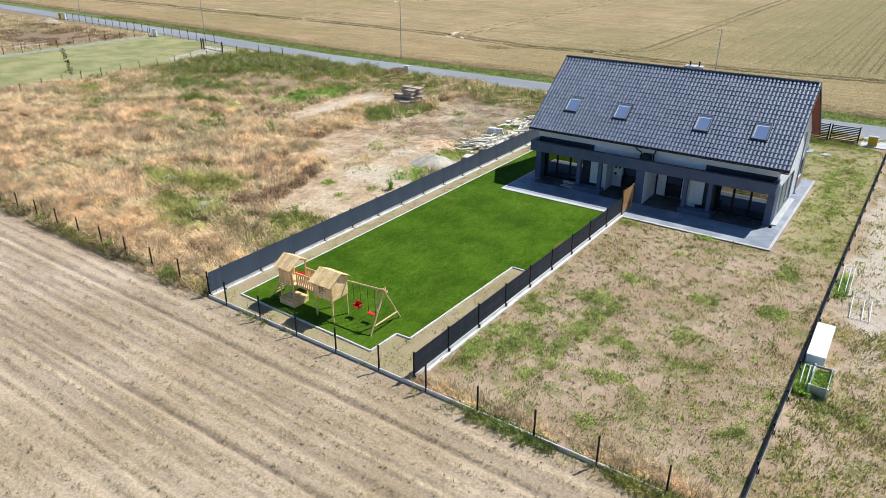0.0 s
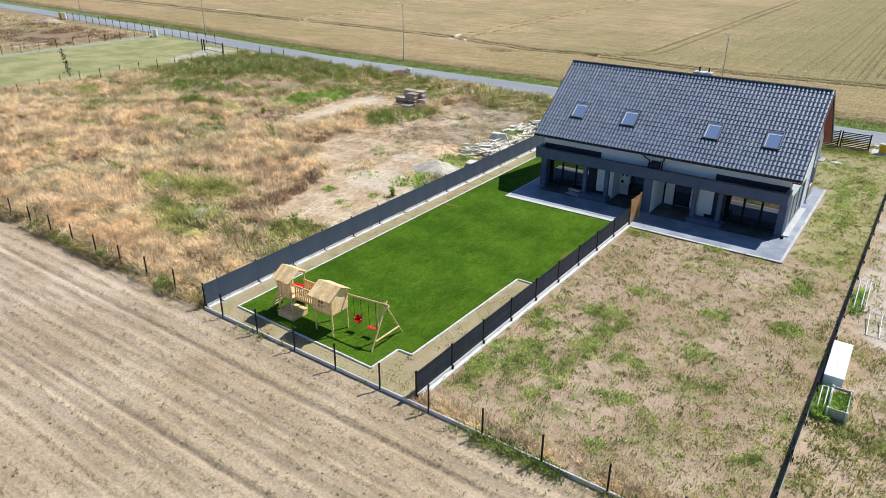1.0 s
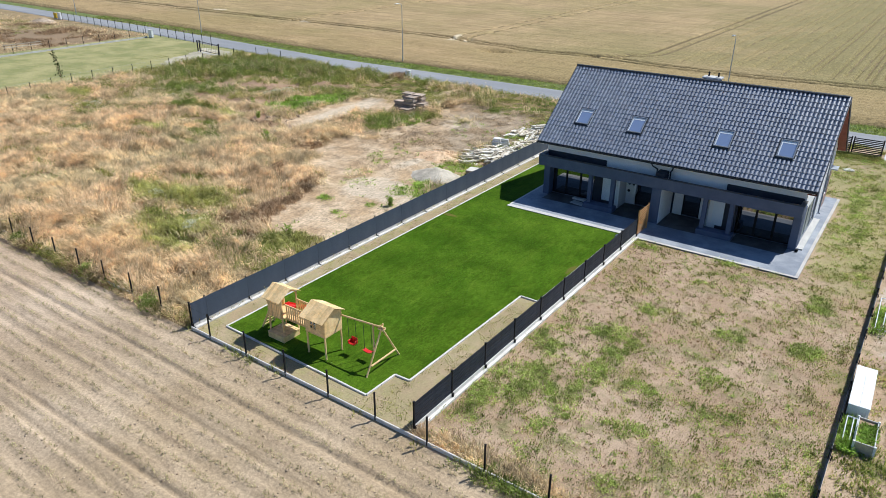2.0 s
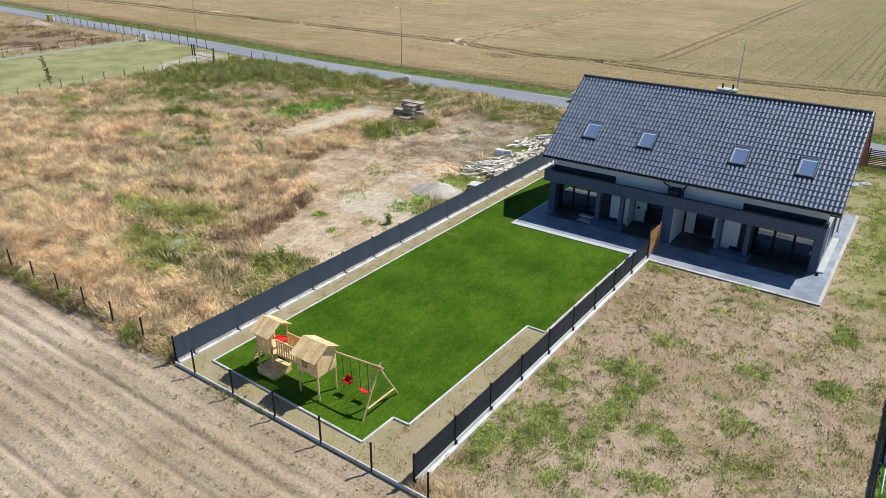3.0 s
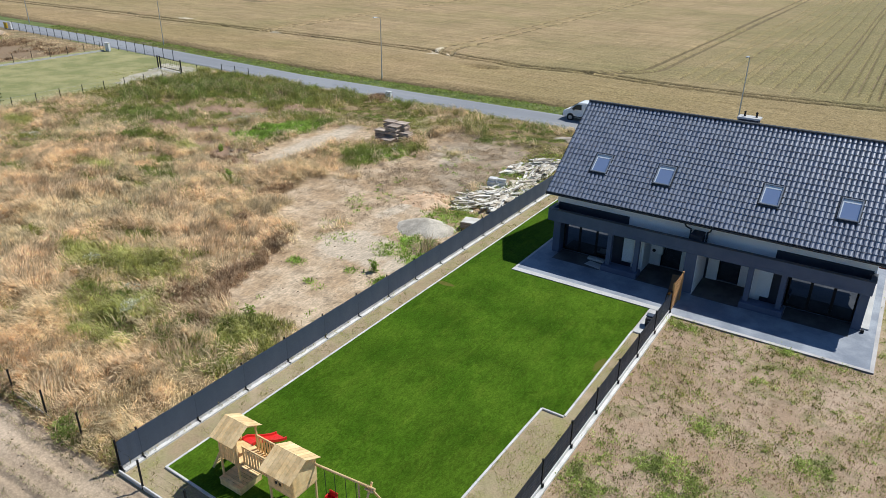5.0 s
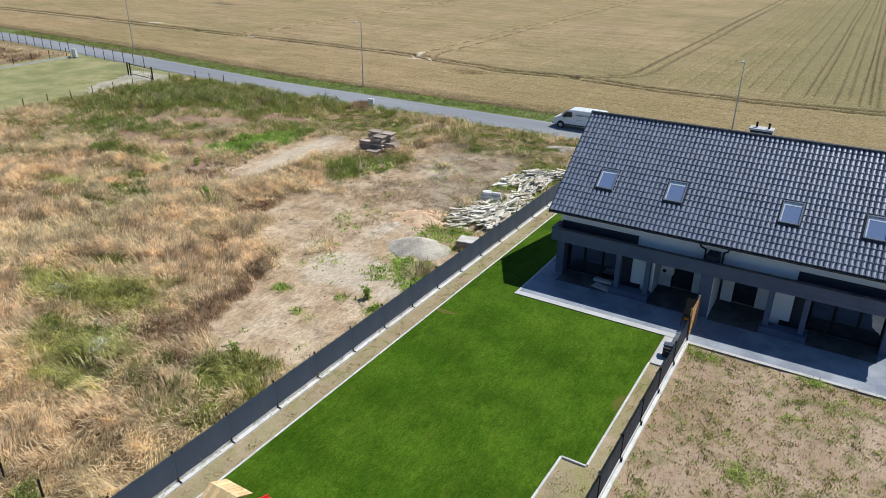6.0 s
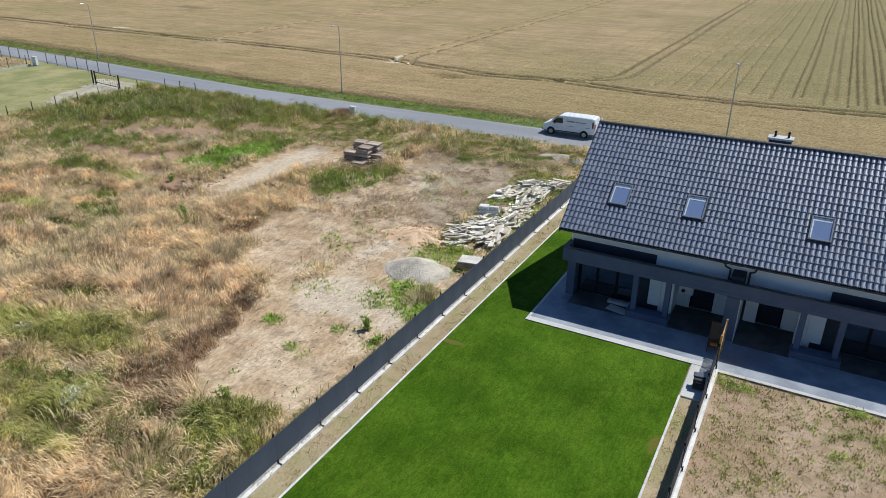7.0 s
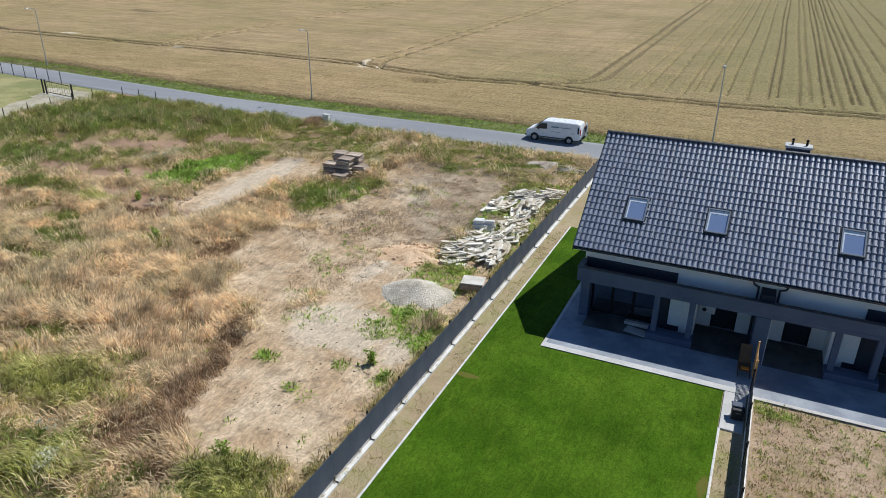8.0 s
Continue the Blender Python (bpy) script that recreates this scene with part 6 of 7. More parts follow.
def mound(name, x, y, rx, ry, h, mat, label, category, seed, lump=0.25, kind=""):
    n, m = 40, 14
    v, q = [(0, 0, h * 0.98)], []
    a = np.linspace(0, 2 * np.pi, n, endpoint=False)
    for j in range(1, m + 1):
        t = j / m
        for k in range(n):
            w = 1 + lump * (rough(seed + 3 * math.cos(a[k]), 3 * math.sin(a[k]) + seed, 1.3, 2) - 0.5) * 1.4
            px, py = rx * t * w * math.cos(a[k]), ry * t * w * math.sin(a[k])
            prof = max(0.0, (1 - t)) ** 0.85
            z = h * prof * (1 + lump * 1.2 * (rough(px * 1.7 + seed, py * 1.7, 0.9, 3) - 0.5)) + lump * 0.5 * h * (rough(px + seed, py, 0.45, 4) - 0.5) * (1 - t) - 0.08 * t
            v.append((px, py, float(z)))
    g = Geo()
    f = [(0, 1 + k, 1 + (k + 1) % n) for k in range(n)]
    for j in range(m - 1):
        f += [(1 + j * n + k, 1 + (j + 1) * n + k, 1 + (j + 1) * n + (k + 1) % n, 1 + j * n + (k + 1) % n) for k in range(n)]
    g.add(v, f)
    return solid(name, g, M[mat], label, category, kind=kind, at=pose(x, y, 0.03), smooth=True)


mound("gravel_heap", -31.85, 45.2, 2.2, 1.75, 0.66, "gravel", "heap of pale grey gravel on bare ground", "gravel heap", 3.0, 0.18)
mound("sand_heap", -34.4, 49.4, 2.5, 2.1, 0.36, "sand", "lumpy heap of orange sand on bare ground", "sand heap", 9.0, 0.9)
mound("rubble_heap", -31.8, 70.2, 3.0, 1.5, 0.38, "stone", "low pale heap of rubble by the road", "rubble heap", 12.0, 0.9)
mound("earth_heap", -149.5, 75.2, 3.6, 2.0, 0.9, "clod", "pale heap of sandy earth on the far plot", "earth heap", 16.0, 0.4)
mound("earth_heap", -53.6, 48.4, 2.2, 0.9, 0.4, "earth", "low ridge of brown clods beside the bare track", "earth heap", 21.0, 0.9)


# ---------------------------------------------------------------- building leftovers
def slab_stack(x, y, piles, turn):
    ob = thing("slab_stack", x, y, 0.02, "stacked brown concrete slabs in uneven piles", "slab stack", turn=turn)
    r = random.Random(11)
    plate = Geo().box((-0.56, -0.46, 0), (0.56, 0.46, 0.095), None, 0.012).mesh("slab", M["slab"])
    for px, py, count in piles:
        z = 0.05
        part("bearer", Geo().box((px - 0.54, py - 0.35, -0.05), (px - 0.40, py + 0.35, 0.05)), M["pine_dark"], ob)
        part("bearer", Geo().box((px + 0.40, py - 0.35, -0.05), (px + 0.54, py + 0.35, 0.05)), M["pine_dark"], ob)
        for k in range(count):
            s = part("slab", plate, None, ob)
            s.matrix_basis = pose(px + r.gauss(0, 0.06), py + r.gauss(0, 0.06), z, 0, 0, r.gauss(0, 4))
            z += 0.095 + (0.06 if k % 3 == 2 else 0.008)


slab_stack(-46.2, 60.5, [(-0.75, 0.9, 14), (-1.1, -0.2, 9), (0.45, 0.85, 14), (0.15, -0.25, 13), (1.25, 0.35, 8), (0.15, -1.3, 5)], 4)


def pallet(x, y, turn):
    ob = thing("board_stack", x, y, 0.0, "small stack of pale boards on a dark pallet", "board stack", turn=turn)
    for dy in (-0.42, 0.0, 0.42):
        part("bearer", Geo().box((-0.6, dy - 0.05, -0.05), (0.6, dy + 0.05, 0.14), None, 0.005), M["pine_dark"], ob)
    plate = Geo().box((-0.62, -0.5, 0), (0.62, 0.5, 0.05), None, 0.006)
    dark, pale = plate.mesh("board", M["slab"]), plate.mesh("board", M["board"])
    for k in range(8):
        b = part("board", pale if k == 7 else dark, None, ob)
        b.matrix_basis = pose(0.02 * math.sin(k * 2.0), 0.02 * math.cos(k * 3.0), 0.142 + k * 0.056, 0, 0, 1.5 * math.sin(k * 5.0))


pallet(-29.35, 46.9, 12)


def plank_heap(x, y, label, clusters, seed, mat="board"):
    """A tumbled heap of boards, each an object of its own."""
    ob = thing("plank_heap", x, y, 0.0, label, "plank heap")
    r = random.Random(seed)
    lengths = [0.7, 1.1, 1.5]
    meshes = [Geo().box((-l / 2, -w / 2, -0.03), (l / 2, w / 2, 0.03), None, 0.005).mesh("plank", M[k]) for l in lengths for w in (0.15, 0.22, 0.32) for k in (mat, "old_board")]
    for cx, cy, sx, sy, n, aim, scatter, high in clusters:
        for k in range(n):
            px, py = cx + r.uniform(-sx, sx), cy + r.uniform(-sy, sy)
            d = math.hypot((px - cx) / sx, (py - cy) / sy)
            z = 0.05 + high * (k / n) * max(0.15, 1 - 0.55 * d)
            s = part("plank", r.choice(meshes), None, ob)
            s.matrix_basis = pose(px, py, z, r.gauss(0, 11), r.gauss(0, 11), aim + r.gauss(0, 0.9 * scatter))
    return ob


plank_heap(-31.0, 50.8, "tumbled heap of weathered pale boards against the fence", [(-0.9, 0.3, 1.0, 1.1, 62, 30, 12, 0.6), (1.15, 0.7, 0.6, 1.4, 70, 96, 12, 0.65), (-1.2, 2.5, 0.7, 0.9, 28, 60, 25, 0.45), (0.3, 2.4, 0.9, 1.0, 36, 50, 30, 0.5), (-0.6, -1.3, 0.6, 0.5, 9, 40, 25, 0.15), (0.9, 4.0, 0.8, 0.8, 30, 80, 25, 0.5)], 3)
plank_heap(-31.0, 60.0, "long heap of broken pale boards along the fence", [(-1.5, -0.6, 0.9, 0.9, 40, 70, 14, 0.4), (0.5, -0.5, 0.7, 1.8, 70, 98, 12, 0.65), (-0.6, 2.2, 0.8, 0.7, 28, 25, 16, 0.5), (1.0, 2.9, 0.6, 1.1, 46, 30, 28, 0.65), (0.5, -3.2, 0.7, 0.9, 34, 60, 20, 0.4), (1.2, -4.6, 0.6, 0.6, 16, 70, 20, 0.35)], 8)


def block_pile():
    ob = thing("block_pile", -32.1, 55.2, 0.0, "loose pile of white building blocks", "block pile", turn=18)
    r = random.Random(4)
    me = Geo().box((-0.32, -0.13, 0), (0.32, 0.13, 0.25), None, 0.015).mesh("block", M["block"])
    for z, n in ((0.02, 9), (0.27, 6), (0.52, 3)):
        for k in range(n):
            b = part("block", me, None, ob)
            b.matrix_basis = pose((k % 2) * 0.68 - 0.3 + r.gauss(0, 0.05), (k // 2) * 0.3 - 0.6 + z * 0.4 + r.gauss(0, 0.03), z, 0, 0, r.gauss(0, 8))


block_pile()

# ---------------------------------------------------------------- neighbour's garden beyond the side fence
panel_fence("fence", -1.9, 20.4, 20, "low dark panel fence on grey base boards along the side plot", 0.55, top=0.14, board="old_slab", footed=False)


def raised_bed(x, y, w, d, h, label, cover):
    ob = thing("raised_bed", x, y, 0.0, label, "planter", turn=1)
    t = 0.04
    for lo, hi in (((-w / 2, -d / 2), (w / 2, -d / 2 + t)), ((-w / 2, d / 2 - t), (w / 2, d / 2)), ((-w / 2, -d / 2 + t + 0.001), (-w / 2 + t, d / 2 - t - 0.001)), ((w / 2 - t, -d / 2 + t + 0.001), (w / 2, d / 2 - t - 0.001))):
        part("side_panel", Geo().box((*lo, 0), (*hi, h), None, 0.008), M["galv"] if not cover else M["white"], ob)
    for sx in (-1, 1):
        for sy in (-1, 1):
            part("corner_post", Geo().box((sx * w / 2 - 0.04, sy * d / 2 - 0.04, -0.05), (sx * w / 2 + 0.04, sy * d / 2 + 0.04, h + 0.03), None, 0.008), M["white"], ob)
    if cover:
        part("lid", Geo().box((-w / 2 - 0.05, -d / 2 - 0.05, h + 0.031), (-0.002, d / 2 + 0.05, h + 0.07), None, 0.01), M["white"], ob)
        part("lid", Geo().box((0.002, -d / 2 - 0.05, h + 0.031), (w / 2 + 0.05, d / 2 + 0.05, h + 0.07), None, 0.01), M["white"], ob)
    else:
        part("soil", Geo().box((-w / 2 + t + 0.002, -d / 2 + t + 0.002, 0.05), (w / 2 - t - 0.002, d / 2 - t - 0.002, h - 0.08)), M["side"], ob)
    return ob


raised_bed(-1.45, 32.65, 0.66, 3.1, 0.62, "long white lidded planter box beside the fence", True)
raised_bed(-0.98, 29.83, 0.68, 1.7, 0.5, "open metal raised bed full of green plants", False)


def old_frame(x, y, w, d, label, turn, lift):
    ob = thing("metal_frame", x, y, 0.03, label, "metal frame", turn=turn)
    for a, b in (((0, 0, 0.03), (w, 0, 0.03)), ((0, d, lift), (w, d, lift)), ((0, 0, 0.03), (0, d, lift)), ((w, 0, 0.03), (w, d, lift)), ((w * 0.62, 0, 0.03), (w * 0.62, d, lift))):
        part("tube", Geo().rod(a, b, 0.022, n=6), M["white"], ob)


old_frame(-0.75, 36.8, 0.85, 2.0, "discarded white tubular frame on the grass", 3, 0.25)
old_frame(-1.6, 39.3, 0.5, 2.2, "white tubular frame overgrown with weeds", 2, 0.7)
old_frame(-1.65, 28.9, 0.35, 1.5, "white plant support frame beside the raised bed", 2, 0.5)


def lid_ring():
    g = Geo().rod((0, 0, -0.05), (0, 0, 0.07), 0.42, n=28)
    ob = solid("manhole", g, M["concrete"], "round pale concrete manhole cover in the grass", "manhole", at=pose(-6.15, 66.0, 0))
    part("cover", Geo().rod((0, 0, 0.071), (0, 0, 0.095), 0.32, n=24), M["kerb"], ob)


lid_ring()


def bar_gate(x0, x1, y, label):
    ob = thing("driveway_gate", x0, y, 0.05, label, "gate")
    w = x1 - x0
    for x in (0.0, w):
        part("post", Geo().box((x - 0.05, -0.05, -0.1), (x + 0.05, 0.05, 1.5), None, 0.008), M["black"], ob)
    for i in range(9):
        part("slat", Geo().box((0.052, -0.015, 0.12 + i * 0.15), (w - 0.052, 0.015, 0.2 + i * 0.15), None, 0.004), M["black"], ob)


bar_gate(-10.6, -6.85, 71.2, "black slatted steel driveway gate")
bar_gate(-6.65, -4.45, 71.2, "narrow black slatted steel garden gate")
pad = Geo().box((-4.2, 70.7, -0.1), (2.5, 74.1, 0.06), None, 0.01)
tagged(new("driveway", pad.mesh("driveway", M["concrete"])), "pale concrete driveway apron at the road", "driveway", kind="structure")
corners = [(-90.6, 61.0), (-87.6, 61.6), (-87.6, 68.0), (-87.2, 72.2), (-84.5, 73.9), (-97.8, 74.0), (-95.6, 70.4), (-93.4, 65.5)]
shore = []
for (ax, ay), (bx, by) in zip(corners, corners[1:] + corners[:1]):
    for k in range(12):
        px, py = ax + (bx - ax) * k / 12, ay + (by - ay) * k / 12
        shore.append((px + 1.6 * (rough(px, py, 1.1, 4) - 0.5), py + 1.6 * (rough(px, py, 1.1, 7) - 0.5) * (0.2 if py > 73 else 1.0)))
gravel_drive = Geo().prism([(float(px), float(py)) for px, py in shore], -0.1, 0.035, "z")
tagged(new("gravel_drive", gravel_drive.mesh("gravel_drive", M["drive"])), "pale gravel drive behind the farm gate", "drive", kind="structure")


# ---------------------------------------------------------------- plants
def scatter(n, x0, x1, y0, y1, keep):
    x, y = rng.uniform(x0, x1, n), rng.uniform(y0, y1, n)
    k = rng.random(n) < keep(x, y)
    return x[k], y[k]


def clear_of_things(x, y):
    bad = np.zeros(np.shape(x), dtype=bool)
    for cx, cy, r in ((-31.9, 45.2, 2.0), (-34.3, 49.7, 1.8), (-46.2, 60.5, 1.9), (-31.0, 50.8, 1.6), (-31.0, 58.3, 1.4), (-30.7, 62.4, 1.2), (-32.1, 55.2, 0.9), (-29.3, 46.9, 0.9)):
        bad |= np.hypot(x - cx, y - cy) < r
    return ~bad


BROWN_SPOTS = [(-36.7, 33.0, 0.9, 3.2, 5), (-36.4, 29.8, 2.0, 1.5, 0), (-35.6, 30.6, 1.0, 0.8, 0), (-34.4, 28.5, 1.7, 0.9, 10), (-37.8, 37.0, 0.7, 2.2, 10), (-42.8, 39.4, 1.2, 1.3, 0), (-45.3, 44.6, 0.8, 1.8, 0), (-53.8, 46.8, 1.6, 1.2, 5)]
LIME_SPOTS = [(-42.5, 30.9, 3.6, 1.6, 8), (-38.8, 27.0, 3.2, 1.5, 10), (-30.8, 28.9, 1.9, 0.9, 0), (-46.1, 30.7, 1.5, 0.7, 0), (-39.0, 27.4, 2.8, 1.1, 15), (-46.5, 29.6, 2.5, 1.0, 0), (-60.0, 40.0, 3.0, 1.0, 0), (-50.3, 44.6, 0.7, 0.7, 0), (-59.2, 47.6, 2.0, 0.8, 0), (-81.0, 44.0, 2.6, 1.4, 0), (-37.0, 25.2, 2.0, 0.8, 0)]
GREEN_SPOTS = [(-60.0, 44.0, 4.0, 1.4, 8), (-55.0, 41.6, 3.0, 0.9, 0), (-65.0, 47.6, 4.0, 1.3, 0), (-51.0, 36.0, 2.0, 0.8, 0), (-46.0, 33.5, 2.4, 0.8, 12), (-43.4, 38.9, 2.3, 0.7, 15), (-31.0, 30.1, 2.0, 0.7, 0), (-39.9, 28.1, 1.4, 0.8, 0), (-36.9, 26.2, 1.6, 0.8, 0), (-71.0, 39.8, 1.8, 0.8, 10), (-41.6, 27.5, 1.6, 0.6, 10), (-54.6, 39.2, 3.2, 0.8, 8), (-58.4, 37.6, 1.9, 0.9, 0), (-72.8, 41.2, 2.4, 1.0, 20), (-59.0, 29.0, 1.2, 0.6, 0),
               (-68.0, 53.0, 3.0, 1.2, 0), (-63.0, 47.6, 1.8, 0.9, 0), (-40.6, 33.6, 1.2, 0.6, 10), (-52.0, 30.0, 1.8, 0.7, 0), (-38.4, 28.4, 1.0, 0.7, 0), (-49.0, 43.8, 1.2, 0.8, 0), (-56.0, 44.4, 1.6, 0.7, 0), (-66.0, 36.0, 1.7, 0.6, 0), (-77.0, 50.0, 2.4, 0.9, 0)]
# tall rank weeds towards the road, the low olive turf beside them, and the weedy island by the slabs
TALL_SPOTS = [(-80.0, 65.5, 8.0, 4.0, 0), (-69.5, 68.0, 8.0, 4.2, 8), (-62.0, 70.6, 4.0, 2.2, 0), (-75.0, 61.0, 6.0, 1.7, 12), (-82.0, 58.0, 4.0, 2.0, 0)]
LOW_SPOTS = [(-54.5, 68.0, 5.6, 4.6, 0), (-51.5, 63.8, 5.0, 2.4, 0), (-47.5, 66.5, 3.6, 6.0, 0), (-38.5, 69.5, 7.0, 4.6, 0), (-32.5, 68.5, 4.5, 5.5, 0)]
SCRUB_SPOTS = [(-42.2, 68.4, 4.0, 2.2, 0), (-37.6, 70.6, 2.8, 1.4, 0)]
ISLAND_SPOTS = [(-45.4, 54.8, 2.8, 3.6, -15), (-43.4, 58.2, 2.2, 2.2, 0)]
TUFT_SPOTS = [(-46.4, 50.9, 1.9, 1.3, 0), (-47.6, 53.2, 1.1, 1.2, 0)]
FRESH_SPOTS = [(-57.4, 55.8, 2.4, 5.6, -6), (-44.4, 56.4, 2.8, 2.4, 10), (-30.4, 43.0, 1.9, 0.9, -10), (-29.3, 41.6, 0.6, 1.8, 0), (-30.9, 48.3, 0.9, 0.6, 0), (-35.3, 36.6, 0.4, 0.3, 0), (-32.8, 35.1, 0.4, 0.25, 0), (-31.9, 37.5, 0.5, 0.3, 0), (-31.8, 32.9, 0.35, 0.25, 0), (-29.7, 37.4, 0.5, 0.7, 0), (-32.2, 30.3, 0.8, 0.4, 0)]


def wildness(x, y):
    """1 in the open meadow, 0 on bare ground."""
    bare = np.clip(1 - 3 * spot_mask(x, y, FRESH_SPOTS[:1] + PINK_SPOTS), 0.05, 1) * np.clip(1 - 2.5 * spot_mask(x, y, LOW_SPOTS), 0.0, 1)
    return np.maximum(np.clip(0.62 - 3.2 * spot_mask(x, y, DIRT_SPOTS), 0.0, 1.0) * bare, np.clip(2.5 * spot_mask(x, y, TUFT_SPOTS + ISLAND_SPOTS), 0, 1)) * clear_of_things(x, y)


def greenness(x, y):
    far = np.clip((y - 56) / 10, 0, 1) * np.clip((-x - 44) / 8, 0, 1)
    back = np.clip((y - 42) / 12, 0, 1) * np.clip((-x - 54) / 8, 0, 1)
    g = 0.27 + 0.20 * far + 0.5 * back + 1.0 * (rough(x, y, 6.5, 8) - 0.5) + 0.8 * (rough(x, y, 2.6, 9) - 0.5)
    near = np.exp(-(((x + 31) / 3.0) ** 2 + ((y - 28) / 4.5) ** 2))
    g = g + 0.42 * near + 0.85 * np.clip(2.2 * spot_mask(x, y, GREEN_SPOTS), 0, 1) + 0.6 * np.clip(2.2 * spot_mask(x, y, TALL_SPOTS + ISLAND_SPOTS), 0, 1)
    return np.clip(g - 0.8 * np.clip(2 * spot_mask(x, y, TUFT_SPOTS), 0, 1), 0, 1)


def grow_meadow():
    west, east, south, north = -88.3, -29.1, 20.7, 73.6
    # straw: long blades laid over by the wind, in tufts
    x, y = scatter(56000, west, east, south, north, lambda a, b: wildness(a, b) * np.clip(1.0 - 1.8 * spot_mask(a, b, BROWN_SPOTS), 0.06, 1) * np.clip(1.25 - 1.5 * greenness(a, b), 0.03, 1) * (0.22 + 0.78 * (rough(a, b, 1.7, 10) > 0.42)) * np.clip(1.35 - (b - 20) / 60, 0.5, 1))
    h = 0.45 + 1.0 * rough(x, y, 2.2, 4) ** 1.2
    lime = spot_mask(x, y, LIME_SPOTS) > rng.uniform(-0.15, 0.4, len(x))
    for pick, mat, label in ((~lime, "straw", "dry straw-coloured meadow grass, wind-blown"), (lime, "lime", "yellow-green meadow grass, wind-blown")):
        blades("dry_grass", x[pick], y[pick], relief(x[pick], y[pick]), h[pick], 0.036, 1.25, M[mat], label, "grass", 16, 0.17, 0.6, 3.4, 2.6)
    # green weeds in patches
    x, y = scatter(40000, west, east, south, north, lambda a, b: wildness(a, b) * np.clip(2.4 * greenness(a, b) - 0.62, 0, 1) * (0.2 + 0.8 * (rough(a, b, 1.9, 11) > 0.45)))
    h = (0.26 + 0.75 * rough(x, y, 1.8, 6) ** 1.4) * (1 + 0.35 * np.clip((y - 55) / 12, 0, 1))
    blades("green_weeds", x, y, relief(x, y), h * 0.9, 0.036, 0.8, M["weed"], "green meadow weeds in ragged clumps", "weeds", 9, 0.14, 0.5)
    k = np.repeat(np.arange(len(x)), 8)
    lx, ly = x[k] + rng.normal(0, 0.14, len(k)), y[k] + rng.normal(0, 0.14, len(k))
    blades("leafy_weeds", lx, ly, relief(lx, ly) + h[k] * rng.uniform(0.1, 0.8, len(k)), 0.15, 0.05, 1.0, M["weed"], "small-leaved green weeds in ragged clumps", "weeds", 1, 0.05, 0.6)
    # withered brown growth along the bare ground
    x, y = scatter(18000, -57, -32, 26, 50, lambda a, b: np.clip(2.6 * spot_mask(a, b, BROWN_SPOTS), 0, 1) * clear_of_things(a, b))
    blades("brown_weeds", x, y, relief(x, y), 0.22 + 0.55 * rough(x, y, 1.4, 1), 0.032, 1.05, M["dock"], "withered brown weeds at the edge of bare ground", "weeds", 14, 0.15, 0.5, 1.8, 1.4)
    x, y = scatter(30000, -46, -28.4, 40, 73, lambda a, b: np.clip(2.5 * spot_mask(a, b, DIRT_SPOTS) + 0.3, 0, 1) * np.clip((b - 42) / 8, 0.15, 1) * (rough(a, b, 1.8, 3) > 0.47) * clear_of_things(a, b) * 0.8)
    blades("dry_scrub", x, y, relief(x, y), 0.14, 0.026, 1.35, M["scrub"], "trampled dry scrub on bare ground", "grass", 6, 0.13, 0.3, 1.0)
    # low olive turf
    x, y = scatter(38000, -61, -28.4, 59, 73.6, lambda a, b: np.clip(2.2 * spot_mask(a, b, LOW_SPOTS), 0, 1) * (0.15 + 0.85 * (rough(a, b, 1.3, 2) > 0.45)) * clear_of_things(a, b))
    lush = rough(x, y, 2.6, 9) + 0.25 * (y > 70.5) > 0.53
    for pick, mat, label in ((~lush, "olive", "short olive and straw grass near the road"), (lush, "weed", "short green grass and weeds near the road")):
        blades("low_grass", x[pick], y[pick], relief(x[pick], y[pick]), 0.10 + 0.14 * rough(x[pick], y[pick], 1.0, 4), 0.04, 1.15, M[mat], label, "grass", 6, 0.14, 0.3)
    # tall upright weeds towards the road and in the scrub
    x, y = scatter(11000, -88, -33, 55, 73.7, lambda a, b: np.clip(2.2 * spot_mask(a, b, TALL_SPOTS + SCRUB_SPOTS), 0, 1) * (0.05 + 0.95 * (rough(a, b, 1.7, 7) > 0.50)))
    h = 0.45 + 1.35 * rough(x, y, 1.8, 3) ** 1.3
    dry = rng.random(len(x)) < np.where(x > -47, 0.6, 0.25)
    for pick, leaves, stalks, label in ((~dry, "bush", "weed", "tall upright leafy weeds near the road"), (dry, "olive", "straw", "tall seeding grass standing among the weeds")):
        k = np.repeat(np.nonzero(pick)[0], 16)
        lx, ly = x[k] + rng.normal(0, 0.13, len(k)), y[k] + rng.normal(0, 0.13, len(k))
        blades("tall_weeds", lx, ly, relief(lx, ly) + h[k] * rng.uniform(0.0, 0.85, len(k)), 0.24, 0.07, 0.75, M[leaves], label, "weeds", 1, 0.06, 0.5)
        blades("tall_stalks", x[pick], y[pick], relief(x[pick], y[pick]), h[pick] * 1.15, 0.032, 0.28, M[stalks], label, "weeds", 6, 0.12)
    # leafy bushes standing among the grass
    cx, cy = scatter(520, -87, -29, 22, 73, lambda a, b: wildness(a, b) * np.clip(0.15 + 1.2 * greenness(a, b) + 3.0 * spot_mask(a, b, ISLAND_SPOTS), 0, 1))
    k = np.repeat(np.arange(len(cx)), 7)
    size = rng.uniform(0.22, 0.65, len(cx))[k]
    x, y = cx[k] + rng.normal(0, 1, len(k)) * size, cy[k] + rng.normal(0, 1, len(k)) * size
    k = np.repeat(np.arange(len(x)), 16)
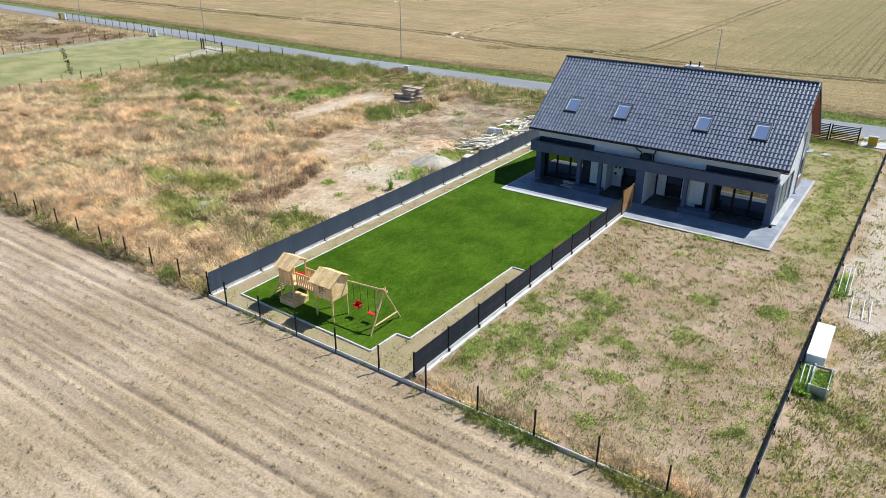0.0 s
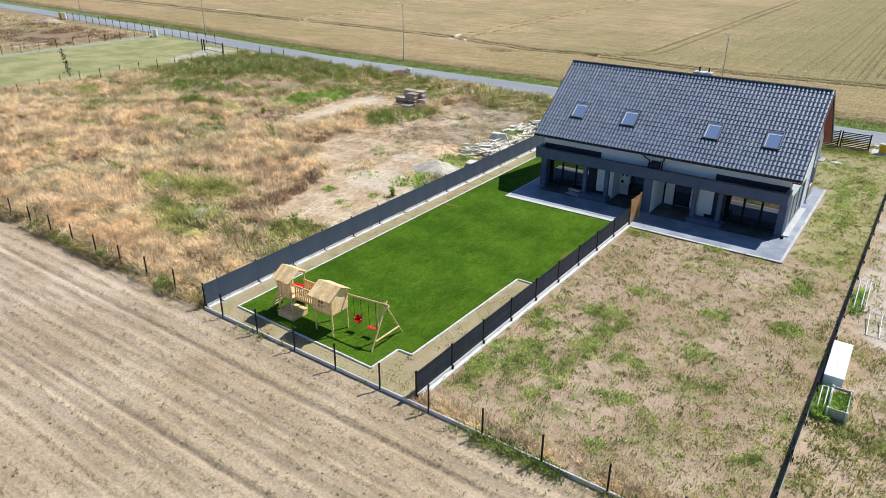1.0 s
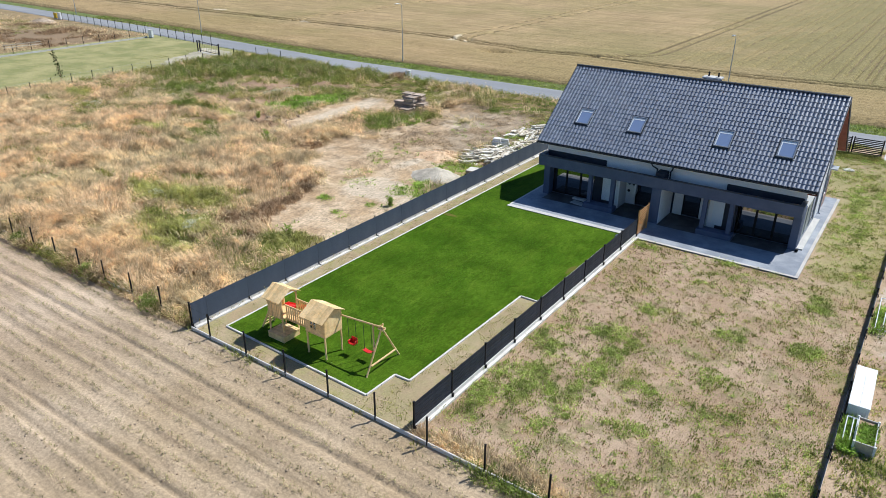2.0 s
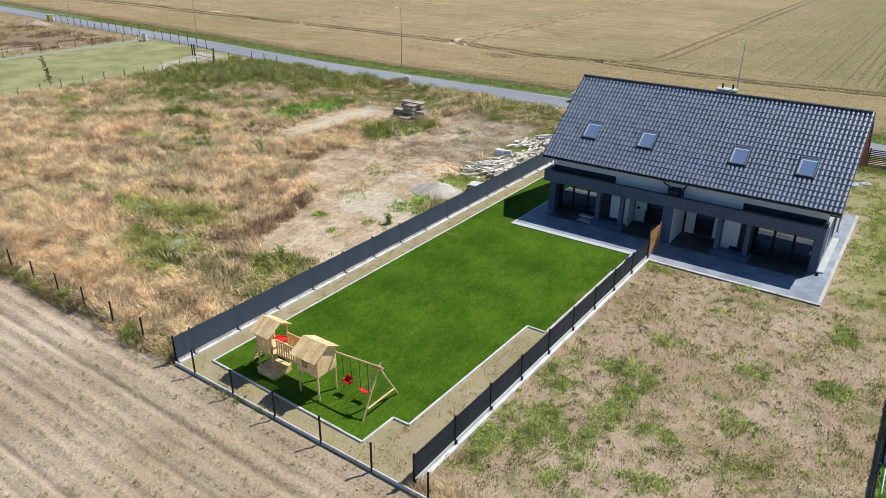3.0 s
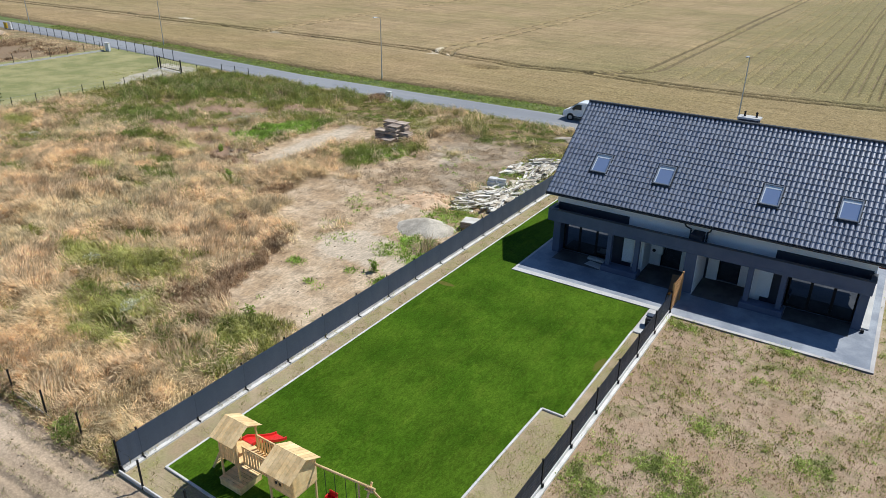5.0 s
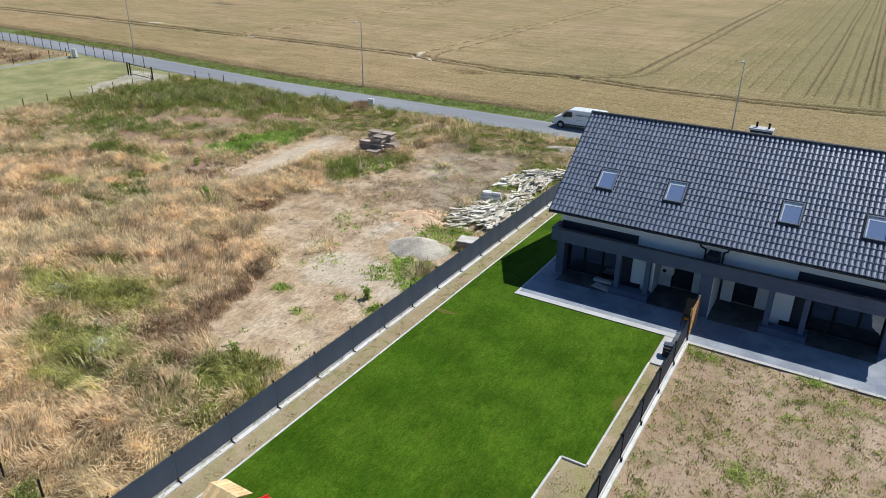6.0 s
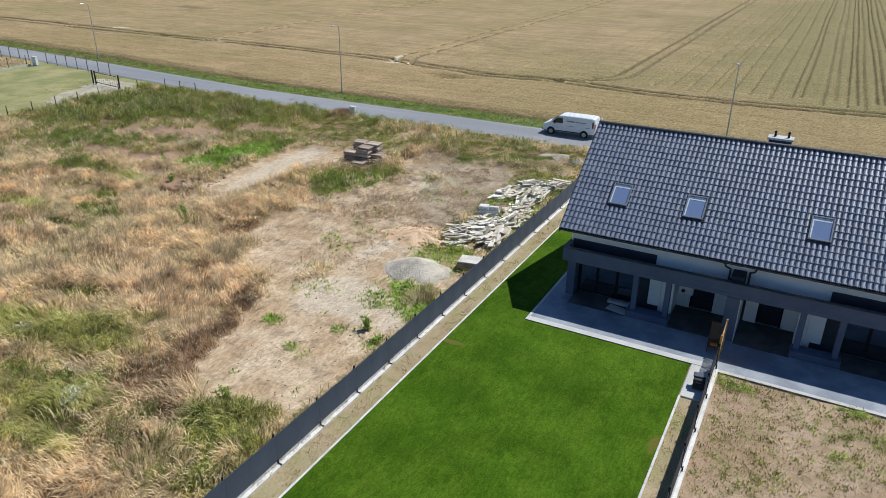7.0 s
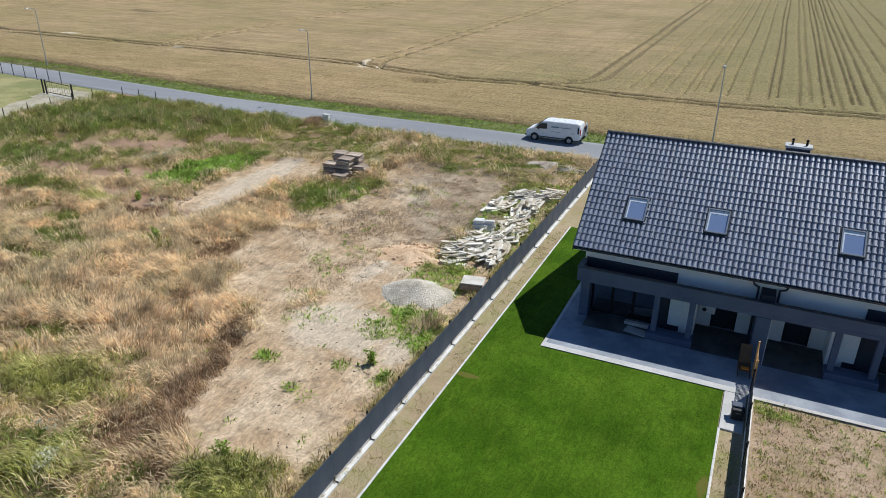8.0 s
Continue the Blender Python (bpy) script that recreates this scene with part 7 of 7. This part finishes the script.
    tall = (0.30 + 0.65 * size)[k]
    lx, ly = x[k] + rng.normal(0, 0.14, len(k)), y[k] + rng.normal(0, 0.14, len(k))
    blades("bushy_weeds", lx, ly, relief(lx, ly) + tall * rng.uniform(0.0, 0.8, len(k)) ** 0.7, 0.18, 0.065, 1.0, M["bush"], "leafy grey-green weed bushes", "weeds", 1, 0.06, 0.6)
    # bright fresh weeds on disturbed soil, and a few sprouting on bare ground
    x, y = scatter(52000, -63, -28.5, 35, 64, lambda a, b: np.clip(3 * spot_mask(a, b, FRESH_SPOTS), 0, 0.9) * clear_of_things(a, b))
    sx, sy = scatter(3000, -40, -28.6, 29, 70, lambda a, b: (rough(a, b, 1.5, 9) > 0.66) * 0.45 * clear_of_things(a, b))
    ex, ey = scatter(2600, -33, -28.4, 40, 66, lambda a, b: (rough(a, b, 1.5, 5) > 0.50) * 0.6)
    x, y = np.concatenate([x, sx, ex]), np.concatenate([y, sy, ey])
    blades("fresh_weeds", x, y, relief(x, y), (0.12 + 0.22 * rough(x, y, 1.5, 0)) * np.where(x < -50, 1.7, 1.0), 0.055, 1.25, M["fresh"], "fresh green weeds on disturbed soil", "weeds", 9, 0.12)
    wx, wy = scatter(1300, -33.5, -28.5, 47.5, 65, lambda a, b: (rough(a, b, 1.2, 6) > 0.50) * 0.9)
    k = np.repeat(np.arange(len(wx)), 8)
    lx, ly = wx[k] + rng.normal(0, 0.1, len(k)), wy[k] + rng.normal(0, 0.1, len(k))
    blades("board_weeds", lx, ly, rng.uniform(0.0, 0.35, len(k)), 0.16, 0.045, 1.0, M["weed"], "green weeds growing up between the boards", "weeds", 1, 0.05, 0.6)
    # strip of weeds along the foot of the dark fence
    x, y = scatter(5200, -29.4, -28.2, 21, 60, lambda a, b: np.exp(-((a + 28.5) / 0.45) ** 2) * (0.15 + 0.85 * (rough(a, b, 2.0, 1) > 0.47)))
    blades("fence_weeds", x, y, 0 * x, 0.20 + 0.35 * rough(x, y, 1.3, 2), 0.04, 0.8, M["olive"], "olive weeds along the foot of the fence", "weeds", 7, 0.10)
    # yellow-olive thicket in the corner by the fence
    x, y = scatter(3600, -35.5, -28.5, 26.0, 32.0, lambda a, b: np.clip(2.2 * spot_mask(a, b, [(-31.2, 29.2, 2.6, 1.5, 20), (-29.6, 26.6, 1.0, 2.0, 0)]), 0, 1) * (rough(a, b, 1.2, 4) > 0.42))
    dark = rough(x, y, 1.4, 8) > 0.63
    for pick, mat, label in ((dark, "weed", "green weeds in the fence corner of the meadow"), (~dark, "lime", "yellow-olive weeds in the fence corner of the meadow")):
        blades("corner_weeds", x[pick], y[pick], relief(x[pick], y[pick]), 0.25 + 0.38 * rough(x[pick], y[pick], 1.1, 5), 0.04, 0.95, M[mat], label, "weeds", 10, 0.13, 0.4)
    fx, fy = scatter(420, -80, -30, 22, 72, lambda a, b: (rough(a, b, 3.0, 0) > 0.64) * wildness(a, b))
    for cx, cy, r, n in ((-37.4, 27.1, 0.22, 26), (-39.2, 28.4, 0.15, 8), (-73.4, 41.6, 0.6, 20), (-62.0, 57.0, 0.9, 60), (-79.5, 64.0, 0.8, 40), (-44.6, 29.6, 0.2, 8)):
        fx, fy = np.append(fx, rng.normal(cx, r, n)), np.append(fy, rng.normal(cy, r, n))
    blades("pale_flowers", fx, fy, relief(fx, fy) + 0.55, 0.08, 0.08, 1.2, M["flower"], "pale wild flower heads among the weeds", "flowers", 8, 0.12)


grow_meadow()


def make_shrub(x, y, h, r):
    """A small upright self-sown shrub: a few stems and many leaves."""
    ob = thing("shrub", x, y, float(relief(np.array([x]), np.array([y]))[0]) - 0.02, "small bright green self-sown shrub in dry grass", "shrub", "self-sown shrubs in the meadow")
    n = random.Random(int(-100 * x + y))
    stems, leaves = Geo(), Geo()
    for k in range(7):
        a, d = n.uniform(0, 6.28), n.uniform(0.2, 1.0) * r
        tip = Vector((d * math.cos(a), d * math.sin(a), h * n.uniform(0.75, 1.0)))
        stems.rod((0.3 * tip.x, 0.3 * tip.y, 0), tip, 0.012, 0.004, 5)
        for j in range(26):
            t = n.uniform(0.12, 1.0)
            c = Vector((tip.x * (0.3 + 0.7 * t), tip.y * (0.3 + 0.7 * t), tip.z * t)) + Vector((n.gauss(0, 0.07), n.gauss(0, 0.07), n.gauss(0, 0.05)))
            m = Matrix.Translation(c) @ pose(0, 0, 0, n.uniform(-60, 60), n.uniform(-60, 60), n.uniform(0, 360))
            leaves.add([(-0.085, 0, 0), (0, -0.035, 0.015), (0.085, 0, -0.01), (0, 0.035, 0.015)], [(0, 1, 2, 3)], m)
    part("stem", stems, M["teak"], ob)
    part("foliage", leaves, M["fresh"], ob)


for sx, sy, sh, sr in ((-60.6, 51.8, 1.0, 0.3), (-49.7, 44.0, 0.9, 0.4), (-74.8, 61.2, 1.1, 0.4), (-30.6, 38.2, 0.8, 0.35), (-32.4, 30.4, 0.8, 0.4), (-56.6, 49.0, 0.7, 0.3), (-83.0, 63.0, 1.3, 0.5)):
    make_shrub(sx, sy, sh, sr)


def strew():
    """Clods and stones on the bare ground, the sand heap and the ploughed field."""
    x, y = scatter(6000, -44, -28.5, 29, 72, lambda a, b: np.clip(2 * spot_mask(a, b, DIRT_SPOTS), 0, 0.8) * (0.15 + 0.85 * (rough(a, b, 2.2, 8) > 0.52)))
    lumps("loose_clods", x, y, relief(x, y), 0.015 + 0.05 * rng.random(len(x)) ** 3, M["clod"], "loose clods and stones on trodden earth", "clods")
    x, y = scatter(420, -36.4, -32.2, 48.2, 51.2, lambda a, b: (np.hypot((a + 34.3) / 2.2, (b - 49.7) / 1.6) < 1) * (rough(a, b, 0.8, 2) > 0.45))
    lumps("sand_clods", x, y, 0.05 + 0.3 * np.clip(1 - np.hypot((x + 34.3) / 2.3, (y - 49.7) / 1.7), 0, 1), 0.03 + 0.09 * rng.random(len(x)) ** 2, M["sand"], "crumbling lumps of orange sand", "sand")
    x, y = scatter(500, -56.2, -52.2, 46.5, 53.5, lambda a, b: np.clip(2 * spot_mask(a, b, [(-54.2, 49.5, 1.3, 3.2, 10)]), 0, 0.8))
    lumps("earth_clods", x, y, relief(x, y), 0.05 + 0.16 * rng.random(len(x)) ** 2, M["clod"], "broken brown clods beside the bare track", "clods")
    x, y = scatter(900, -34.8, -28.8, 68.7, 71.7, lambda a, b: np.clip(1.5 - 1.5 * np.hypot((a + 31.8) / 3.0, (b - 70.2) / 1.5), 0, 1))
    lumps("rubble_stones", x, y, 0 * x + 0.05, 0.05 + 0.14 * rng.random(len(x)) ** 2, M["stone"], "pale broken stones in a low heap", "stones")
    x, y = scatter(7000, -60, 3, 5, 19.8, lambda a, b: (b > 2 - 0.2 * a - 8) * (0.3 + 0.7 * (rough(a * 0.3, b, 0.6, 8) > 0.5)))
    lumps("field_clods", x, y, relief(x, y), 0.012 + 0.05 * rng.random(len(x)) ** 3, M["clod"], "small dry clods on the ploughed soil", "clods")


strew()


def grow_edges():
    # weeds along the ploughed edge
    def edge(a, b):
        right = np.clip((rough(a, b * 0, 3.0, 2) - 0.42) * 4 + 0.7 * (a > -12), 0, 1) * np.exp(-((b - 19.98) / 0.2) ** 2)
        return right * np.where(a < -28.3, 0.0, 1.0) * np.where((a > -28) & (a < -14.2), 0.06, 1.0) * np.where(a > -14.2, np.clip((a + 13.0) / 2.5, 0.05, 1), 1.0)

    x, y = scatter(14000, -66, -2.0, 18.9, 20.9, edge)
    blades("edge_weeds", x, y, 0.0 * x, 0.18 + 0.30 * rough(x, y, 1.5, 1), 0.04, 0.9, M["weed"], "green weeds along the field-edge base boards", "weeds", 11, 0.12)
    # rank growth along the wire fence of the meadow
    x, y = scatter(13000, -68, -28.3, 19.9, 21.4, lambda a, b: np.exp(-((b - 20.45) / 0.30) ** 2) * (0.16 + 0.84 * (rough(a, b, 1.5, 5) > 0.48)))
    kind = rough(x, y * 0.5, 1.8, 3) + rng.normal(0, 0.10, len(x))
    h = 0.28 + 0.45 * rough(x, y, 1.3, 4)
    for pick, mat, label in ((kind < 0.36, "straw", "bleached grass along the meadow's wire fence"), ((kind >= 0.36) & (kind < 0.47), "olive", "olive grass along the meadow's wire fence"), ((kind >= 0.47) & (kind < 0.60), "dock", "brown withered weeds along the meadow's wire fence"), (kind >= 0.60, "weed", "green weeds along the meadow's wire fence")):
        blades("hedge_grass", x[pick], y[pick], relief(x[pick], y[pick]), h[pick], 0.04, 0.9, M[mat], label, "weeds", 10, 0.14, 0.5)
    cx, cy = np.array([-31.3, -31.9, -37.5, -45.0, -52.0]), np.array([20.2, 20.4, 20.35, 20.4, 20.4])
    k = np.repeat(np.arange(len(cx)), 420)
    lx, ly = cx[k] + rng.normal(0, 0.30, len(k)), cy[k] + rng.normal(0, 0.22, len(k))
    blades("fence_bushes", lx, ly, relief(lx, ly) + 0.5 * rng.uniform(0.0, 1.0, len(k)) * np.exp(-((lx - cx[k]) / 0.5) ** 2), 0.16, 0.06, 1.0, M["verge_leaf"], "leafy green weed bushes under the wire fence", "weeds", 1, 0.05, 0.6)
    x, y = scatter(2200, -15, -2.2, 20.3, 21.6, lambda a, b: np.exp(-((b - 20.5) / 0.5) ** 2) * (rough(a, b, 1.8, 7) > 0.45))
    blades("edge_grass", x, y, 0.0 * x, 0.25 + 0.2 * rough(x, y, 1.5, 1), 0.035, 0.8, M["straw"], "dry brown grass behind the field-edge fence", "grass", 6, 0.12)
    # seedlings in drilled rows
    rows = np.arange(3.0, 19.6, 0.75)
    x = np.concatenate([np.arange(-62, 4, 0.12) + rng.normal(0, 0.05, len(np.arange(-62, 4, 0.12))) for _ in rows])
    y = np.repeat(rows, len(np.arange(-62, 4, 0.12))) + rng.normal(0, 0.035, len(x))
    k = (rng.random(len(x)) < 0.45 + 0.5 * rough(x, y, 3.0, 6)) & (y > 2 - 0.2 * x - 9)
    x, y = x[k], y[k]
    blades("seedlings", x, y, relief(x, y), 0.20, 0.026, 1.15, M["maize"], "sparse young crop seedlings in drilled rows", "seedlings", 5, 0.04, 0.9)


grow_edges()


YARD_GREEN = [(-14.1, 24.6, 0.7, 3.0, 0), (-13.0, 26.0, 1.6, 2.0, 0), (-11.2, 28.4, 0.8, 2.6, 0), (-11.1, 24.6, 0.6, 2.6, 0), (-13.8, 29.2, 0.9, 1.2, 0), (-11.4, 30.8, 1.0, 1.4, 0), (-9.0, 28.1, 1.0, 0.6, 0), (-6.7, 27.8, 0.9, 0.6, 0), (-5.4, 28.2, 0.6, 0.5, 0),
              (-7.9, 22.1, 0.7, 0.4, 0), (-11.0, 34.8, 0.8, 0.5, 0), (-7.1, 30.4, 1.0, 0.7, 0), (-7.2, 34.6, 0.7, 0.5, 0), (-3.9, 35.0, 0.7, 0.6, 0), (-13.9, 42.2, 0.9, 0.5, 0), (-9.8, 42.5, 1.4, 0.3, 0), (-4.0, 40.5, 0.9, 1.6, 0), (-8.5, 25.4, 0.8, 0.4, 0), (-3.4, 24.8, 0.6, 0.9, 0),
              (-4.4, 52.0, 1.0, 5.0, 0), (-4.0, 60.0, 1.5, 3.0, 0), (-9.0, 64.0, 4.0, 4.0, 0), (-3.2, 46.0, 0.9, 2.0, 0), (-7.0, 69.8, 5.0, 1.2, 0)]


def grow_yard():
    def off_patio(a, b):
        return ~((a > -24.5) & (a < -5.55) & (b > 42.7) & (b < 58.4))

    def patch(a, b):
        drift = np.clip(1.55 * spot_mask(a, b, YARD_GREEN) + 0.50 + 1.7 * (rough(a, b, 2.3, 1) - 0.50), 0, 1)
        return np.maximum(drift, np.clip(2.6 * (rough(a, b, 3.2, 6) - 0.54), 0, 0.4)) * np.where((b > 43) & (b < 68), 0.62, 1.0) * (0.18 + 0.82 * (rough(a, b, 0.8, 8) > 0.45))

    # thin dry cover in ragged drifts over the whole yard
    x, y = scatter(24000, -14.8, -2.0, 20.3, 70.5, lambda a, b: np.clip(3.0 * (rough(a, b, 2.0, 4) - 0.40), 0.10, 0.95) * off_patio(a, b))
    blades("yard_weeds", x, y, relief(x, y), 0.07 + 0.10 * rough(x, y, 1.2, 2), 0.028, 1.25, M["yardgrass"], "patchy low yellowing weeds on the bare sandy yard", "weeds", 7, 0.11)
    # leafy clumps, thick in the green patches and scattered elsewhere
    cx, cy = scatter(26000, -14.75, -2.0, 20.4, 70.0, lambda a, b: off_patio(a, b) * np.clip(0.08 + 0.75 * patch(a, b) ** 1.5, 0, 1))
    size = 0.06 + 0.15 * rng.random(len(cx)) ** 2
    lush = np.clip(patch(cx, cy), 0, 1)
    k = np.repeat(np.arange(len(cx)), 20)
    lx, ly = cx[k] + rng.normal(0, 1, len(k)) * size[k], cy[k] + rng.normal(0, 1, len(k)) * size[k]
    bright = np.repeat(rng.random(len(cx)) < 0.45 + 0.55 * lush, 20)
    for pick, mat, label in ((bright, "yardleaf", "leafy fresh green weed clumps on sandy soil"), (~bright, "weed", "small leafy olive weed clumps on bare soil")):
        blades("clump_weeds", lx[pick], ly[pick], relief(lx[pick], ly[pick]) + size[k][pick] * rng.uniform(0.0, 0.9, pick.sum()), 0.10, 0.042, 1.05, M[mat], label, "weeds", 1, 0.02, 0.6)
    x, y = scatter(16000, -14.8, -2.0, 20.3, 70.5, lambda a, b: off_patio(a, b) * np.clip(1.6 * patch(a, b) - 0.45, 0, 1))
    blades("yard_greens", x, y, relief(x, y), 0.10 + 0.14 * rough(x, y, 1.2, 2), 0.042, 1.1, M["yardleaf"], "soft green grass tufts in the yard", "weeds", 9, 0.12)
    # withered sprigs left along the raked lines
    x, y = scatter(5200, -14.8, -2.0, 20.5, 42.9, lambda a, b: 0.15 + 0.75 * (np.abs(((b + 0.22 * a + 0.2 * np.sin(a * 1.7)) % 0.62) - 0.31) < 0.11))
    blades("dark_sprigs", x, y, relief(x, y), 0.10, 0.032, 0.95, M["dock"], "small withered sprigs dotted over bare soil", "weeds", 5, 0.055)
    x, y = scatter(13000, -1.7, 3.0, 19.5, 70, lambda a, b: np.clip(1.6 * rough(a, b, 1.8, 6) - 0.27, 0, 1) * np.where(b > 36, 0.22, 1.0) * ~((a > -1.85) & (a < -1.0) & (b > 31.0) & (b < 34.3)))
    blades("side_weeds", x, y, 0 * x, 0.10 + 0.16 * rough(x, y, 1.2, 2), 0.045, 0.9, M["yardgrass"], "rough grass and weeds on the side plot", "weeds", 7, 0.09)
    x, y = scatter(160, -1.2, -0.66, 29.1, 30.35, lambda a, b: 1.0 + 0 * a)
    blades("bed_plants", x, y, 0 * x + 0.40, 0.16, 0.06, 0.9, M["fresh"], "leafy green plants in the raised bed", "plants", 6, 0.05)
    x, y = scatter(150, -1.75, -1.32, 28.7, 30.9, lambda a, b: 1.0 + 0 * a)
    blades("bed_plants", x, y, 0 * x, 0.42, 0.05, 0.7, M["fresh"], "tall green plants between fence and raised bed", "plants", 6, 0.05)
    x, y = scatter(80, -1.75, -1.2, 38.8, 41.8, lambda a, b: 1.0 + 0 * a)
    blades("frame_weeds", x, y, 0 * x, 0.32, 0.05, 0.8, M["fresh"], "green weeds growing through the frame", "weeds", 6, 0.06)
    x, y = scatter(9000, -14.8, 3.0, 20.4, 43.0, lambda a, b: (0.3 + 0.7 * (rough(a, b, 1.1, 3) > 0.45)))
    blades("dry_litter", x, y, relief(x, y), 0.10, 0.022, 1.5, M["scrub"], "dry plant litter strewn over the yard", "litter", 4, 0.10, 0.1)
    x, y = scatter(1500, -14.0, -4.4, 69.6, 71.1, lambda a, b: 0.35 + 0.65 * (rough(a, b, 1.2, 3) > 0.4))
    blades("gate_grass", x, y, 0 * x, 0.30, 0.05, 0.8, M["weed"], "rank green grass along the driveway gates", "grass", 9, 0.12)
    # strips of thin grass beside the lawn
    x, y = scatter(17000, -28.0, -15.2, 20.3, 58, lambda a, b: (~inside(a, b, [(px * 1.0, py) for px, py in LAWN])) * (rough(a, b, 1.3, 5) > 0.45) * np.where(a > -17.2, 0.8, 0.55) * ~((a > -24.3) & (b > 43)) * ~((a > -16.1) & (b > 40)))
    blades("strip_grass", x, y, 0 * x, 0.07, 0.03, 0.9, M["yardgrass"], "thin yellowing grass on the strip beside the edging", "grass", 6, 0.08)


grow_yard()


def grow_turf():
    x, y = scatter(14000, -26.8, -16.0, 21.1, 58, lambda a, b: inside(a, b, LAWN) * 1.0)
    blades("turf", x, y, 0 * x + 0.05, 0.022, 0.022, 1.2, M["turf"], "short dense blades of lawn grass", "grass", 3, 0.03)


grow_turf()


def grow_roadside():
    x, y = scatter(11500, -150, 2, 79.4, 82.6, lambda a, b: 0.35 + 0.65 * (rough(a, b, 1.4, 2) > 0.45))
    blades("verge_grass", x, y + road_bend(x), 0 * x, 0.16 + 0.3 * rough(x, y, 2.0, 3) * np.clip((y - 79.6) / 1.5, 0.2, 1), 0.06, 1.1, M["verge_leaf"], "green roadside verge grass along the wheat", "grass", 4, 0.10)
    x, y = scatter(9000, -86, 0, 72.4, 74.3, lambda a, b: (rough(a, b, 1.8, 4) > 0.48) * 0.8)
    blades("verge_grass", x, y, 0 * x, 0.14 + 0.3 * rough(x, y, 2.0, 3), 0.05, 1.0, M["weed"], "green roadside verge grass along the meadow", "grass", 5, 0.10)
    x, y = scatter(16000, -140, 6, 83.0, 104, lambda a, b: np.clip(1.2 - (b - 83) / 20, 0.1, 1))
    blades("wheat_ears", x, y + road_bend(x) * np.clip((102 - y) / 19.0, 0, 1), 0 * x + 0.32, 0.40, 0.045, 0.6, M["ear"], "standing wheat ears near the field edge", "wheat", 2, 0.15)
    x, y = scatter(9000, -115, -88.8, 33, 72, lambda a, b: 0.6 + 0 * a)
    blades("mown_grass", x, y, 0 * x, 0.04, 0.05, 1.3, M["yardgrass"], "short yellowing grass on the mown plot", "grass", 2, 0.12)
    x, y = scatter(1500, -98, -86.5, 61.5, 74, lambda a, b: (rough(a, b, 1.4, 9) > 0.5) * 0.7)
    blades("drive_grass", x, y, 0 * x + 0.03, 0.09, 0.05, 1.2, M["yardgrass"], "sparse grass growing through the gravel drive", "grass", 4, 0.10)
    x, y = scatter(5000, -175, -116.5, 50, 77, lambda a, b: (rough(a, b, 4, 2) > 0.45) * 0.9 * (np.hypot((a + 128) / 11, (b - 64) / 6.5) > 0.9))
    blades("far_grass", x, y, 0 * x, 0.45, 0.06, 1.1, M["straw"], "dry pale grass on the far plot", "grass", 5, 0.25)
    x, y = scatter(2500, -185, -135, 50, 74, lambda a, b: (rough(a, b, 4, 6) > 0.52) * 0.8)
    blades("far_greens", x, y, 0 * x, 0.4, 0.06, 1.0, M["weed"], "green weeds on the far plot", "weeds", 6, 0.2)
    x, y = scatter(4000, -150, -117.5, 58, 74, lambda a, b: (rough(a, b, 3, 4) > 0.5) * 0.8 * 1.0)
    blades("far_weeds", x, y, 0 * x, 0.5, 0.08, 0.7, M["dock"], "brown weeds on the far plot", "weeds", 6, 0.2)
    x, y = scatter(260, -58.6, -56.9, 72.4, 74.0, lambda a, b: 0.7 + 0 * a)
    blades("cabinet_weeds", x, y, 0 * x, 0.9, 0.05, 0.4, M["dock"], "tall dry weeds round the utility cabinet", "weeds", 7, 0.12)


grow_roadside()
